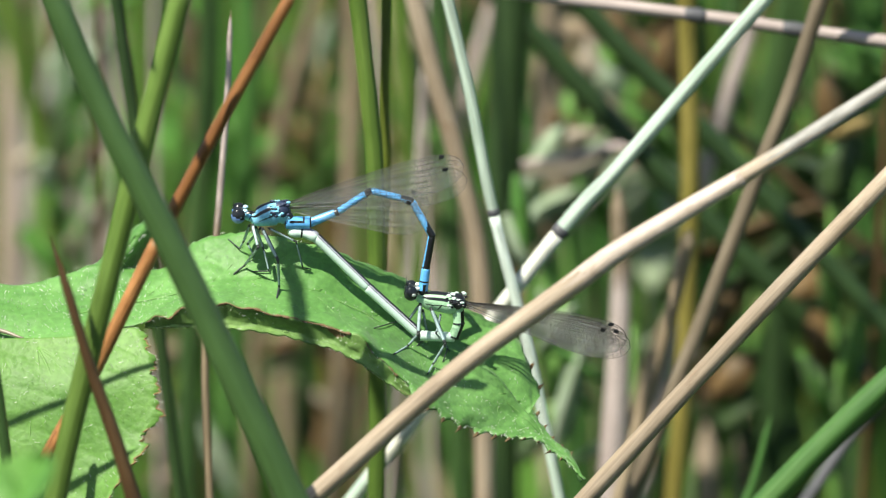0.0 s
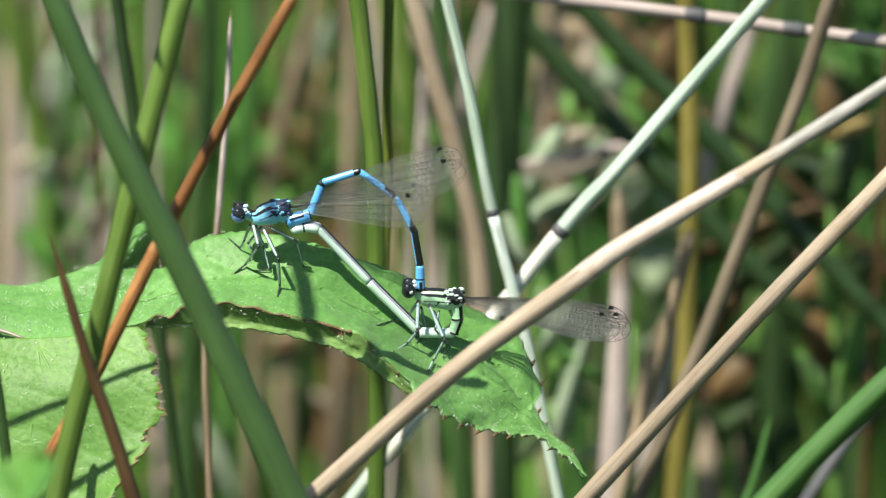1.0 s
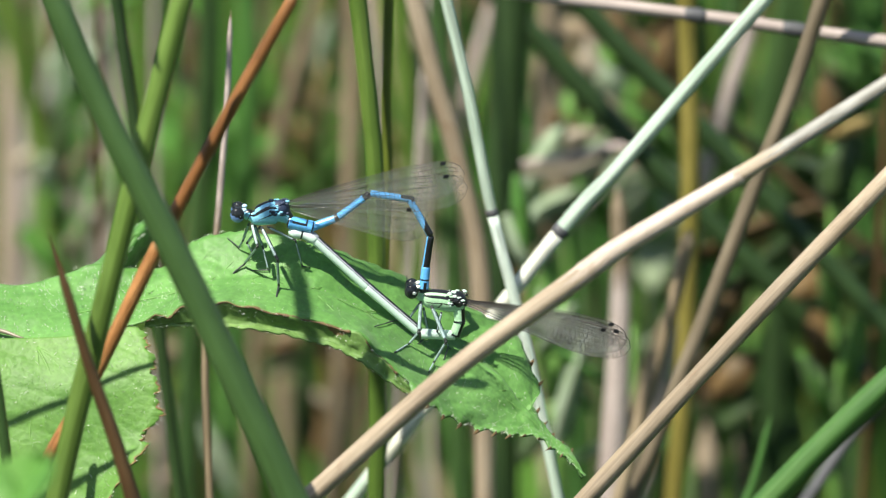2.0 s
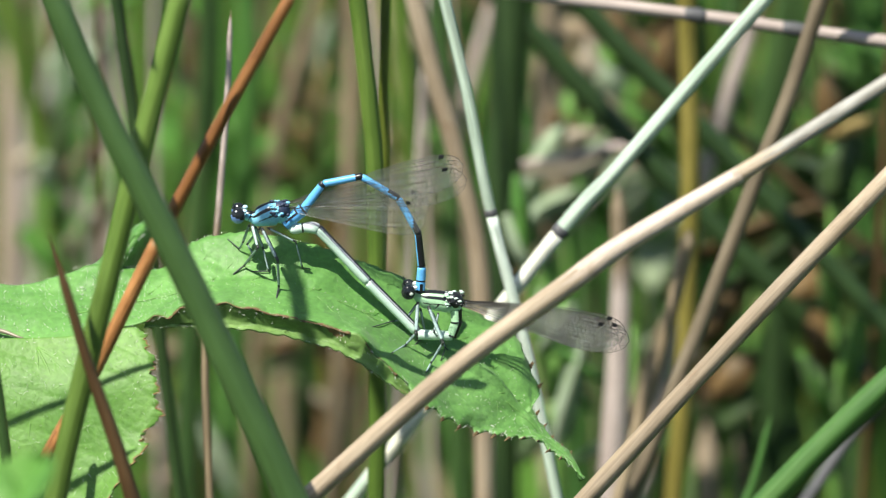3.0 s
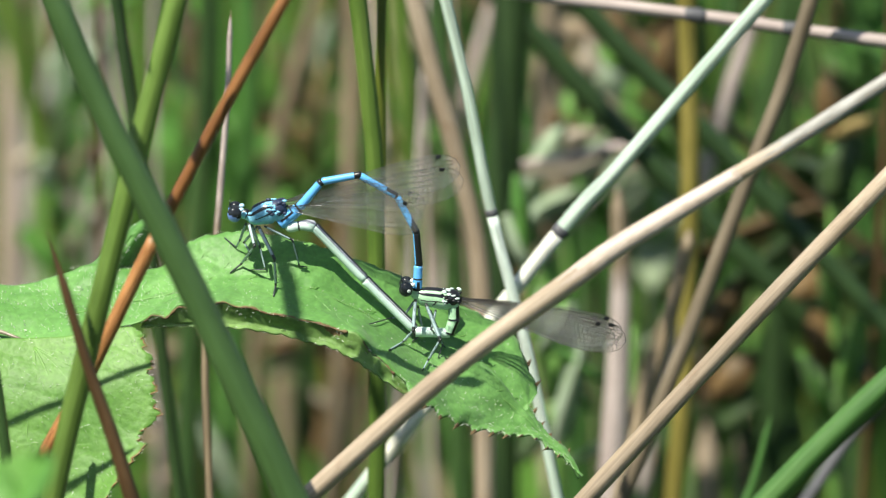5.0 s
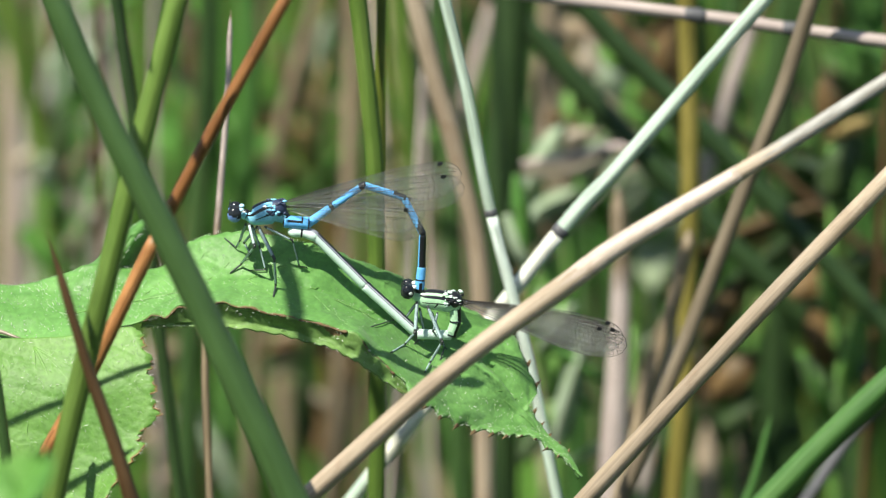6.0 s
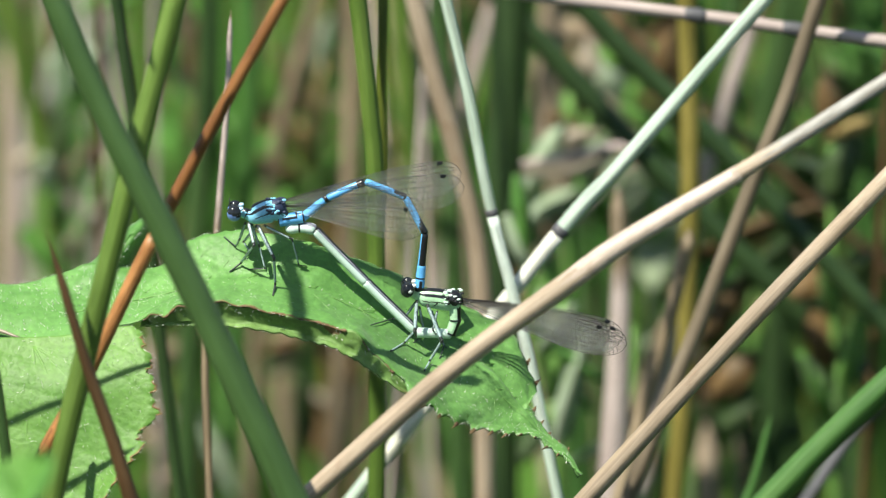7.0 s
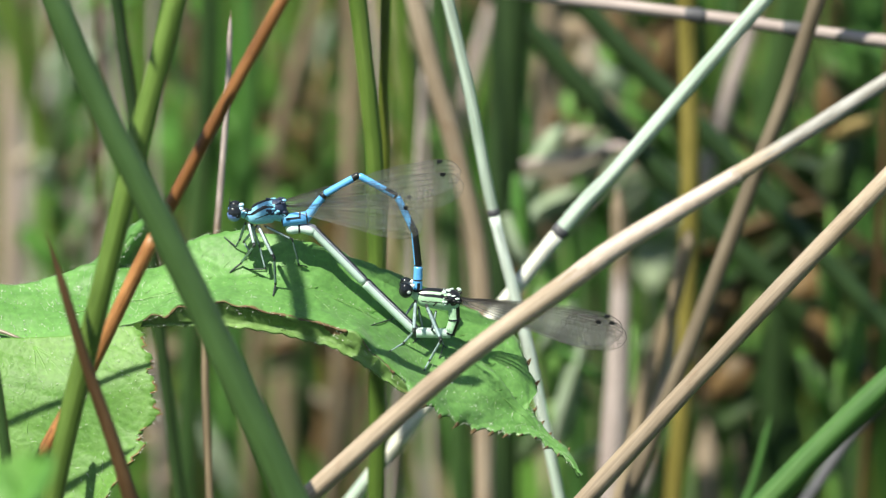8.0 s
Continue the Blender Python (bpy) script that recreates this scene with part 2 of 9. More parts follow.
def tube(bm, pts, radii, sides=10, mat=0, ridge=0.0, flat=1.0, side=(0, 1, 0), cap=True):
    """A closed tube along pts. mat: a slot, or a rule (ring, angle in degrees from the top) -> slot."""
    pts = [Vector(p) for p in pts]
    rings = []
    n = len(pts)
    u = Vector(side)
    for i, p in enumerate(pts):
        d = (pts[min(i + 1, n - 1)] - pts[max(i - 1, 0)]).normalized()
        w = u - d * u.dot(d)
        if w.length < 1e-6:
            w = Vector((1, 0, 0)) - d * d.x
        u = w.normalized()
        up = u.cross(d) * -1
        if up.z < 0 and i == 0 and abs(d.z) < 0.9:
            up, u = -up, -u
        up = d.cross(u) if d.cross(u).dot(up) > 0 else u.cross(d)
        r = radii[i] if isinstance(radii, (list, tuple)) else radii
        ring = []
        for j in range(sides):
            a = 2 * math.pi * j / sides
            k = 1 + ridge * math.cos(a * 8)
            ring.append(bm.verts.new(p + (up * math.cos(a) + u * math.sin(a) * flat) * r * k))
        rings.append(ring)
    for i in range(n - 1):
        for j in range(sides):
            k = (j + 1) % sides
            f = bm.faces.new((rings[i][j], rings[i][k], rings[i + 1][k], rings[i + 1][j]))
            f.smooth = True
            f.material_index = mat(i, abs((360 * (j + 0.5) / sides + 180) % 360 - 180)) if callable(mat) else mat
    if cap:
        for ring, i in ((rings[0][::-1], 0), (rings[-1], n - 2)):
            f = bm.faces.new(ring)
            f.material_index = mat(i, 90) if callable(mat) else mat
    return rings


def ball(bm, centre, size, mat=0, seg=16, rings=10, turn=None):
    """An ellipsoid with half-axes size."""
    m = Matrix.Translation(centre) @ (turn or Matrix()) @ Matrix.Diagonal((*size, 1))
    got = bmesh.ops.create_uvsphere(bm, u_segments=seg, v_segments=rings, radius=1.0, matrix=m)
    for v in got["verts"]:
        for f in v.link_faces:
            f.smooth = True
            f.material_index = mat


def mesh_of(name, bm, materials):
    bmesh.ops.recalc_face_normals(bm, faces=bm.faces[:])
    me = bpy.data.meshes.new(name)
    bm.to_mesh(me)
    bm.free()
    for m in materials if isinstance(materials, (list, tuple)) else [materials]:
        me.materials.append(m)
    return me


def part(name, bm, material, parent, label="", at=None):
    """Links a bmesh, given in world coordinates, as one part under a thing; with at, in coordinates of that pose in the thing's space."""
    if at is None:
        bm.transform(Matrix.Translation(-origin_of(parent)))
    ob = new(name, mesh_of(name, bm, material))
    ob.parent = parent
    if at is not None:
        ob.matrix_basis = at
    return tagged(ob, label)


def origin_of(ob):
    p = Vector(ob.location)
    while ob.parent:
        ob = ob.parent
        p += Vector(ob.location)
    return p


def thing(name, at, label, category, group=""):
    e = new(name)
    e.empty_display_size = 0.005
    e.location = at
    return tagged(e, label, category, group)


def rooted(pts, up, reach=0.28):
    """Carries a stalk's seen stretch down to the ground and up to its tip. pts run from low to high."""
    p = [Vector(q) for q in pts]
    line = spline(p, 9)
    d = (line[0] - line[1]).normalized()
    t = p[0].z / max(-d.z, 0.05)
    run = Vector((d.x, d.y, 0)) * t
    if run.length > reach:
        run *= reach / run.length
    base = Vector((p[0].x + run.x, p[0].y + run.y, -0.012))
    bend = p[0] + d * (base - p[0]).length * 0.45
    foot = []
    for i in range(14):
        k = 1 - i / 14
        foot.append(p[0] * (1 - k) ** 2 + bend * 2 * k * (1 - k) + base * k * k)
    e = (line[-1] - line[-2]).normalized()
    tip = [line[-1] + e * up * (i + 1) / 10 for i in range(10)] if up > 0 else []
    return foot + line + tip


def stalk(name, label, pts, r, mat, up=0.12, category="plant stem", group="", ridge=0.03, taper=0.5, nodes=(), reach=0.28, sides=28, top=1.0, sheath=None, prof=None):
    """A rooted stalk; nodes are points on it that carry a dark joint ring, prof its relative radius at each point."""
    line = rooted(pts, up, reach)
    n = len(line)
    wob = random.Random(len(label) * 7 + n)
    ph = wob.uniform(0, 6)
    radii = []
    for i in range(n):
        q = r * (1 + (top - 1) * max(0.0, (i - 14) / (n - 14)))
        if prof:
            f = min(max((i - 14) / 9, 0.0), len(prof) - 1.001)
            q = r * (prof[int(f)] + (prof[int(f) + 1] - prof[int(f)]) * (f - int(f)))
        if up > 0 and i > n - 11:
            q = q * (1 - (1 - taper * 0.1) * ((i - (n - 11)) / 10) ** 1.3)
        radii.append(q * (1 + 0.02 * math.sin(i * 0.45 + ph)))
    root = line[0]
    bm = bmesh.new()
    tube(bm, [p - root for p in line], radii, sides, 0, ridge)
    ob = new(name, mesh_of(name, bm, mat))
    # Coordinates along and round the stalk, for its fibres.
    along, run = [], ph
    for i in range(n):
        run += (line[i] - line[i - 1]).length if i else 0
        for j in range(sides):
            a = 2 * math.pi * j / sides
            along += [math.cos(a) * radii[i], math.sin(a) * radii[i], run]
    ob.data.attributes.new("along", 'FLOAT_VECTOR', 'POINT').data.foreach_set("vector", along)
    ob.location = root
    tagged(ob, label, category, group)
    for first, last, cover, *words in sheath or ():
        i0, i1 = [min(range(1, n - 1), key=lambda a: (line[a] - Vector(w)).length) for w in (first, last)]
        b2 = bmesh.new()
        count = i1 - i0
        tube(b2, [line[i0 + k] for k in range(count + 1)], [radii[i0 + k] * (0.94 + 0.085 * min(1, k / 5)) for k in range(count + 1)], sides)
        wrap = part("leaf_sheath", b2, cover, ob, words[0] if words else "pale leaf sheath wrapped round the stalk")
        along2 = []
        for k in range(count + 1):
            for j in range(sides):
                a = 2 * math.pi * j / sides
                along2 += [math.cos(a) * radii[i0 + k], math.sin(a) * radii[i0 + k], k * 0.004]
        wrap.data.attributes.new("along", 'FLOAT_VECTOR', 'POINT').data.foreach_set("vector", along2)
    for q, rr, long in nodes:
        q = Vector(q)
        i = min(range(1, n - 1), key=lambda a: (line[a] - q).length)
        d = (line[i + 1] - line[i - 1]).normalized()
        rad = radii[i] * rr
        b2 = bmesh.new()
        tube(b2, [line[i] + d * long * s for s in (-1, -0.6, -0.2, 0.2, 0.6, 1)],
             [rad * 1.0, rad * 1.07, rad * 1.1, rad * 1.12, rad * 1.06, rad * 1.0], sides)
        part("stem_joint", b2, NODE, ob, "dark swollen joint of the stalk")
    return ob


def loft(bm, rows, nu, per, tooth=None, puff=None, mat=None):
    """A smooth sheet over rows of points, each row running along the leaf."""
    lines = []
    for r in rows:
        s = spline(r, 24)
        row = []
        for i in range(nu + 1):
            f = i * (len(s) - 1) / nu
            k = min(int(f), len(s) - 2)
            row.append(s[k].lerp(s[k + 1], f - k))
        lines.append(row)
    grid = [spline([ln[i] for ln in lines], per) for i in range(nu + 1)]
    nv = len(grid[0]) - 1
    verts = []
    for i, col in enumerate(grid):
        rowv = []
        for j, p in enumerate(col):
            u, v = i / nu, j / nv
            a = grid[min(i + 1, nu)][j] - grid[max(i - 1, 0)][j]
            b = col[min(j + 1, nv)] - col[max(j - 1, 0)]
            nrm = a.cross(b)
            nrm = nrm.normalized() if nrm.length > 1e-12 else Vector((0, 0, 1))
            if nrm.z < 0:
                nrm = -nrm
            q = p.copy()
            if puff:
                q += nrm * puff(u, v, p)
            if tooth:
                q += tooth(u, v, b, a)
            w = bm.verts.new(q)
            rowv.append(w)
        verts.append(rowv)
    for i in range(nu):
        for j in range(nv):
            f = bm.faces.new((verts[i][j], verts[i + 1][j], verts[i + 1][j + 1], verts[i][j + 1]))
            f.smooth = True
            if mat:
                f.material_index = mat(i / nu, (j + 0.5) / nv)
    return verts


def hairs(bm, roots, rnd, long, r):
    """Fine upright hairs at given places and directions."""
    for p, d in roots:
        d = (d + Vector((rnd.gauss(0, 0.45), rnd.gauss(0, 0.45), rnd.gauss(0, 0.45)))).normalized()
        h = rnd.uniform(*long)
        tube(bm, [p - d * h * 0.1, p + d * h * 0.6 + Vector((0, 0, -h * 0.05)), p + d * h], [r, r * 0.8, r * 0.25], 3, cap=False)


def saw(x):
    """One leaf tooth: slow rise, quick fall."""
    x = x - math.floor(x)
    return x / 0.78 if x < 0.78 else (1 - x) / 0.22


# ---- ground ----
def build_ground():
    bm = bmesh.new()
    n = 60
    vs = {}
    for i in range(n + 1):
        for j in range(n + 1):
            x, y = (i / n * 2 - 1), (j / n * 2 - 1)
            px, py = 160 * x * abs(x) ** 2, 160 * y * abs(y) ** 2 + 1.0
            far = min(1.0, math.hypot(px, py) / 3)
            z = 0.012 * noise.noise((px * 6, py * 6, 0)) + 0.25 * far * noise.noise((px * 0.25, py * 0.25, 3))
            vs[i, j] = bm.verts.new((px, py, z - 0.01))
    for i in range(n):
        for j in range(n):
            bm.faces.new((vs[i, j], vs[i + 1, j], vs[i + 1, j + 1], vs[i, j + 1])).smooth = True
    ob = new("ground", mesh_of("ground", bm, soil_material()))
    tagged(ob, "damp dark soil with dead plant litter", "ground", kind="structure")


build_ground()


# ---- rush field in the distance ----
def blade_field(name, label, count, xr, yr, hr, wr, lean, mat, seed, gap=None, bent=0.25, seg=6, ring=0.0):
    """Blades over a strip that widens with distance, or, with ring, over a round patch that thins outwards."""
    rnd = random.Random(seed)
    verts, faces = [], []
    for _ in range(count):
        if not ring:
            y = yr[0] + (yr[1] - yr[0]) * rnd.random() ** 0.8
            x = rnd.uniform(-1, 1) * (xr[0] + (xr[1] - xr[0]) * (y - yr[0]) / (yr[1] - yr[0]))
        else:
            far, way = ring * rnd.random() ** 0.75 * rnd.uniform(0.85, 1.15), rnd.uniform(0, 6.283)
            x, y = far * math.cos(way), far * math.sin(way) + 0.4
        if gap and gap(x, y):
            continue
        h, w = rnd.uniform(*hr), rnd.uniform(*wr) / 2
        a, tilt = rnd.uniform(0, 6.283), abs(rnd.gauss(0, lean))
        dx, dy = math.cos(a) * tilt, math.sin(a) * tilt * 0.6
        if dy < 0 and y < 0.3:
            dy = -dy
        bx = rnd.gauss(0, bent) * h * 0.4
        turn = rnd.uniform(-0.6, 0.6)
        c, s = math.cos(turn), math.sin(turn)
        k = len(verts)
        for i in range(seg + 1):
            t = i / seg
            px, py = x + dx * h * t + bx * t * t, y + dy * h * t
            pz = h * t * (1 - 0.3 * tilt * tilt * t) - 0.02
            q = w * (1 - 0.75 * max(0, t - 0.5) * 2)
            for e, f in ((-1, 0), (0, -0.7), (1, 0), (0, 0.7)):
                verts.append((px + (e * c - f * s) * q, py + (e * s + f * c) * q, pz))
        for i in range(seg):
            for j in range(4):
                m = (j + 1) % 4
                faces.append((k + 4 * i + j, k + 4 * i + m, k + 4 * i + 4 + m, k + 4 * i + 4 + j))
    me = bpy.data.meshes.new(name)
    me.from_pydata(verts, [], faces)
    me.polygons.foreach_set("use_smooth", [True] * len(faces))
    me.materials.append(mat)
    return tagged(new(name, me), label, "vegetation", kind="stuff")


FIELD_GREEN = field_material("rush_mix_green", [(0.0, (0.031, 0.093, 0.018)), (0.4, (0.078, 0.217, 0.039)), (0.7, (0.155, 0.342, 0.062)), (1.0, (0.248, 0.420, 0.109))])
FIELD_DRY = field_material("rush_mix_dry", [(0.0, (0.135, 0.083, 0.038)), (0.4, (0.299, 0.194, 0.105)), (0.75, (0.493, 0.359, 0.209)), (1.0, (0.747, 0.628, 0.448))])
blade_field("rush_bed", "dense bed of green rush stems behind the leaf", 1900, (0.20, 0.9), (0.36, 2.8), (0.22, 0.62), (0.003, 0.008), 0.22, FIELD_GREEN, 3)
blade_field("dead_rushes", "dead tan rush stems among the green ones", 900, (0.20, 0.9), (0.36, 2.6), (0.2, 0.55), (0.003, 0.007), 0.34, FIELD_DRY, 8)
blade_field("low_sedge", "low tangled sedge blades near the ground", 2200, (0.2, 0.8), (0.2, 2.4), (0.08, 0.3), (0.003, 0.008), 0.5, FIELD_GREEN, 21)

blade_field("short_sedge", "short sedge and grass under the leaf", 2600, (0.42, 0.36), (-1.4, 0.4), (0.05, 0.17), (0.003, 0.007), 0.5, FIELD_GREEN, 27)
blade_field("reed_meadow", "rush meadow all around the spot", 44000, (0, 0), (0, 0), (0.22, 0.55), (0.004, 0.010), 0.22, FIELD_GREEN, 33, seg=3, ring=6.0,
            gap=lambda x, y: (abs(x) < 0.3 and -1.2 < y < 0.3) or math.hypot(x, y) < 0.42 or (abs(x) < 0.16 + 0.25 * y and 0.3 <= y < 2.8))


# ---- bramble shoots out of focus behind ----
def shoot_leaf(parent, at, out, length, mat):
    """A small pointed leaf with a keel."""
    bm = bmesh.new()
    out = Vector(out).normalized()
    side = out.cross(Vector((0, 0, 1))).normalized()
    lift = side.cross(out)
    rows = []
    for v in (-1, -0.5, 0, 0.5, 1):
        rows.append([tuple(Vector(at) + out * length * t + side * v * length * 0.34 * math.sin(math.pi * min(1, t * 0.92 + 0.06)) ** 0.8
                           + lift * (0.12 * length * abs(v) - 0.35 * length * t * t)) for t in (0, 0.25, 0.5, 0.75, 1)])
    loft(bm, rows, 14, 2, None, lambda u, v, p: 0.0008 * noise.noise(p * 90))
    ob = part("leaf", bm, mat, parent)
    ob.modifiers.new("thickness", 'SOLIDIFY').thickness = 0.0003


def bramble_shoot(pts, mats, seed, leaves, size):
    rnd = random.Random(seed)
    line = spline(pts, 10)
    t = thing("bramble_shoot", line[0], "leafy bramble shoot among the rushes", "bramble", "bramble shoots behind")
    bm = bmesh.new()
    tube(bm, line, [0.0016 - 0.0008 * i / len(line) for i in range(len(line))], 8)
    part("cane", bm, VEIN, t)
    for k in range(leaves):
        i = int(len(line) * (0.35 + 0.62 * k / leaves))
        a = rnd.uniform(0, 6.283)
        shoot_leaf(t, line[i], (math.cos(a), math.sin(a) * 0.6 - 0.35, rnd.uniform(-0.5, 0.5)), size * rnd.uniform(0.7, 1.2), rnd.choice(mats))


SHOOT = leaf_material("bramble_leaf_shoot", (0.057, 0.172, 0.029), (0.092, 0.241, 0.040), (0.149, 0.322, 0.069))
WITHERED = leaf_material("withered_leaf", (0.196, 0.138, 0.092), (0.287, 0.218, 0.149), (0.414, 0.333, 0.253))
bramble_shoot([(0.10, 0.40, -0.01), (0.095, 0.36, 0.15), (0.075, 0.31, 0.28), (0.05, 0.27, 0.36), (0.03, 0.24, 0.40)], [SHOOT], 5, 11, 0.022)
bramble_shoot([(0.12, 0.30, -0.01), (0.11, 0.28, 0.16), (0.085, 0.26, 0.29), (0.07, 0.24, 0.36), (0.06, 0.22, 0.42)], [SHOOT], 9, 12, 0.020)
bramble_shoot([(-0.13, 0.42, -0.01), (-0.11, 0.40, 0.15), (-0.075, 0.37, 0.28), (-0.05, 0.36, 0.35), (-0.03, 0.34, 0.40)], [SHOOT], 12, 12, 0.020)
bramble_shoot([(-0.01, 0.50, -0.01), (0.0, 0.48, 0.15), (0.01, 0.46, 0.27), (0.02, 0.44, 0.34), (0.035, 0.42, 0.38)], [SHOOT, WITHERED, SHOOT], 15, 12, 0.022)
bramble_shoot([(-0.12, 0.30, -0.01), (-0.10, 0.30, 0.15), (-0.06, 0.29, 0.28), (-0.035, 0.28, 0.33), (-0.02, 0.28, 0.36)], [WITHERED, SHOOT], 19, 9, 0.014)

bramble_shoot([(-0.075, -0.15, -0.01), (-0.072, -0.14, 0.15), (-0.066, -0.13, 0.30), (-0.0489, -0.12, 0.39408), (-0.04762, -0.12, 0.39846)], [SHOOT], 23, 0, 0.01)
for aim in ((0.35, 0.6, 0.8), (-0.3, 0.5, 0.8)):
    shoot_leaf(scene.objects["bramble_shoot.005"], (-0.04762, -0.12, 0.39846), aim, 0.0120, SHOOT)

RUSSET = leaf_material("russet_leaf", (0.12, 0.055, 0.02), (0.20, 0.095, 0.035), (0.30, 0.16, 0.07))
bramble_shoot([(0.055, 0.34, -0.01), (0.05, 0.33, 0.2), (0.0326, 0.3, 0.3363), (0.02813, 0.3, 0.35419), (0.02467, 0.3, 0.36702)], [RUSSET, RUSSET, WITHERED], 31, 14, 0.009)
bramble_shoot([(0.075, 0.32, -0.01), (0.07, 0.31, 0.2), (0.06129, 0.26, 0.34586), (0.06299, 0.26, 0.35736), (0.06654, 0.26, 0.36879)], [RUSSET, SHOOT, WITHERED], 37, 12, 0.012)
bramble_shoot([(-0.03, 0.36, -0.01), (-0.03, 0.35, 0.2), (-0.02173, 0.3, 0.3363), (-0.02361, 0.3, 0.34923), (-0.02548, 0.3, 0.36012)], [RUSSET, WITHERED], 41, 9, 0.008)

SAGE = leaf_material("grey_green_leaf", (0.184, 0.253, 0.138), (0.265, 0.333, 0.207), (0.356, 0.425, 0.310))
bramble_shoot([(0.045, 0.3, -0.01), (0.042, 0.29, 0.2), (0.0343, 0.22, 0.34617), (0.02836, 0.22, 0.35911), (0.02246, 0.22, 0.37198)], [SAGE, SAGE, WITHERED], 47, 12, 0.008)


def far_leaf(parent, base, tip, width, mat, curl=0.1):
    """A leaf between two points, its face towards the open side, bent along its midrib and drooping."""
    base, tip = Vector(base), Vector(tip)
    run = (tip - base) * 1.5
    base = base - run * 0.15
    side = run.cross(Vector((0, -0.85, 0.5))).normalized()
    lift = side.cross(run).normalized()
    if lift.y > 0:
        lift = -lift
    rows = []
    for v in (-1, -0.5, 0, 0.5, 1):
        rows.append([tuple(base + run * t + side * v * width * 0.46 * (math.sin(math.pi * (0.05 + 0.9 * t)) ** 0.7)
                           + lift * run.length * (curl * math.sin(math.pi * t) - 0.12 * abs(v))) for t in (0, 0.2, 0.4, 0.6, 0.8, 1)])
    bm = bmesh.new()
    loft(bm, rows, 16, 2, None, lambda u, v, p: 0.0005 * noise.noise(p * 160))
    ob = part("leaf", bm, mat, parent)
    ob.modifiers.new("thickness", 'SOLIDIFY').thickness = 0.0003


def leafy_plant(label, pts, leaves, group="leafy plants behind"):
    """A stem from the ground with leaves at given places, each on a short leaf stalk."""
    line = spline(pts, 10)
    t = thing("leafy_plant", line[0], label, "plant", group)
    bm = bmesh.new()
    tube(bm, line, [0.0011 - 0.0006 * i / len(line) for i in range(len(line))], 8)
    part("stem", bm, VEIN_DARK, t)
    bm = bmesh.new()
    for base, tip, width, mat in leaves:
        far_leaf(t, base, tip, width, mat)
        q = min(line, key=lambda p: (p - Vector(base)).length)
        tube(bm, [q, q.lerp(Vector(base), 0.5) + Vector((0, 0.002, -0.002)), Vector(base)], 0.0003, 5)
    part("leaf_stalk", bm, VEIN_DARK, t)
    return t


MINT = leaf_material("pale_underside_leaf", (0.264, 0.341, 0.220), (0.363, 0.451, 0.319), (0.484, 0.561, 0.440))
BUFF = leaf_material("bleached_leaf", (0.34, 0.28, 0.21), (0.46, 0.39, 0.31), (0.60, 0.53, 0.45))
OCHRE = leaf_material("ochre_leaf", (0.26, 0.19, 0.07), (0.36, 0.27, 0.11), (0.46, 0.36, 0.17))
UMBER = leaf_material("umber_leaf", (0.085, 0.054, 0.022), (0.139, 0.085, 0.034), (0.217, 0.132, 0.054))
GLADE = leaf_material("fresh_shoot_leaf", (0.076, 0.190, 0.033), (0.114, 0.257, 0.048), (0.162, 0.323, 0.076))
# Leaf green darkened to stand in for shaded gaps between the plants.
SHADE_LEAF = leaf_material("leaf_painted_shade", (0.023, 0.047, 0.013), (0.036, 0.068, 0.019), (0.055, 0.094, 0.029))
# Upper right: pale undersides, brown and ochre leaves between leaning rushes.
leafy_plant("plant with pale grey-green and brown leaves among leaning rushes", [(0.052, 0.28, -0.01), (0.04079, 0.26500, 0.30867), (0.03393, 0.25000, 0.33967), (0.02809, 0.24500, 0.36172), (0.02524, 0.24500, 0.37859)], [
    ((0.02550, 0.24500, 0.36642), (0.02384, 0.24000, 0.37965), 0.0042, MINT), ((0.02673, 0.24500, 0.36031), (0.02927, 0.24000, 0.37127), 0.0040, GLADE),
    ((0.03172, 0.24500, 0.36830), (0.02766, 0.25000, 0.37754), 0.0045, UMBER), ((0.03294, 0.25500, 0.36799), (0.03750, 0.25500, 0.37602), 0.0050, UMBER),
    ((0.02878, 0.23500, 0.35558), (0.03578, 0.22500, 0.35005), 0.0048, MINT), ((0.02767, 0.24500, 0.35606), (0.02069, 0.24000, 0.35347), 0.0040, MINT),
    ((0.02915, 0.24500, 0.34091), (0.02346, 0.24000, 0.35064), 0.0046, GLADE), ((0.03326, 0.23500, 0.36632), (0.04216, 0.23000, 0.36466), 0.0026, OCHRE),
    ((0.03073, 0.23500, 0.33773), (0.03554, 0.23000, 0.34462), 0.0040, MINT), ((0.03381, 0.22500, 0.37087), (0.04104, 0.22500, 0.36718), 0.0028, UMBER),
    ((0.02114, 0.26500, 0.36101), (0.02294, 0.26000, 0.35353), 0.0045, UMBER), ((0.01645, 0.26500, 0.36484), (0.01865, 0.26000, 0.37544), 0.0050, WITHERED),
    ((0.03319, 0.23500, 0.37422), (0.03444, 0.23000, 0.36883), 0.0035, GLADE), ((0.02979, 0.22500, 0.36718), (0.03066, 0.22500, 0.37087), 0.0028, GLADE)])
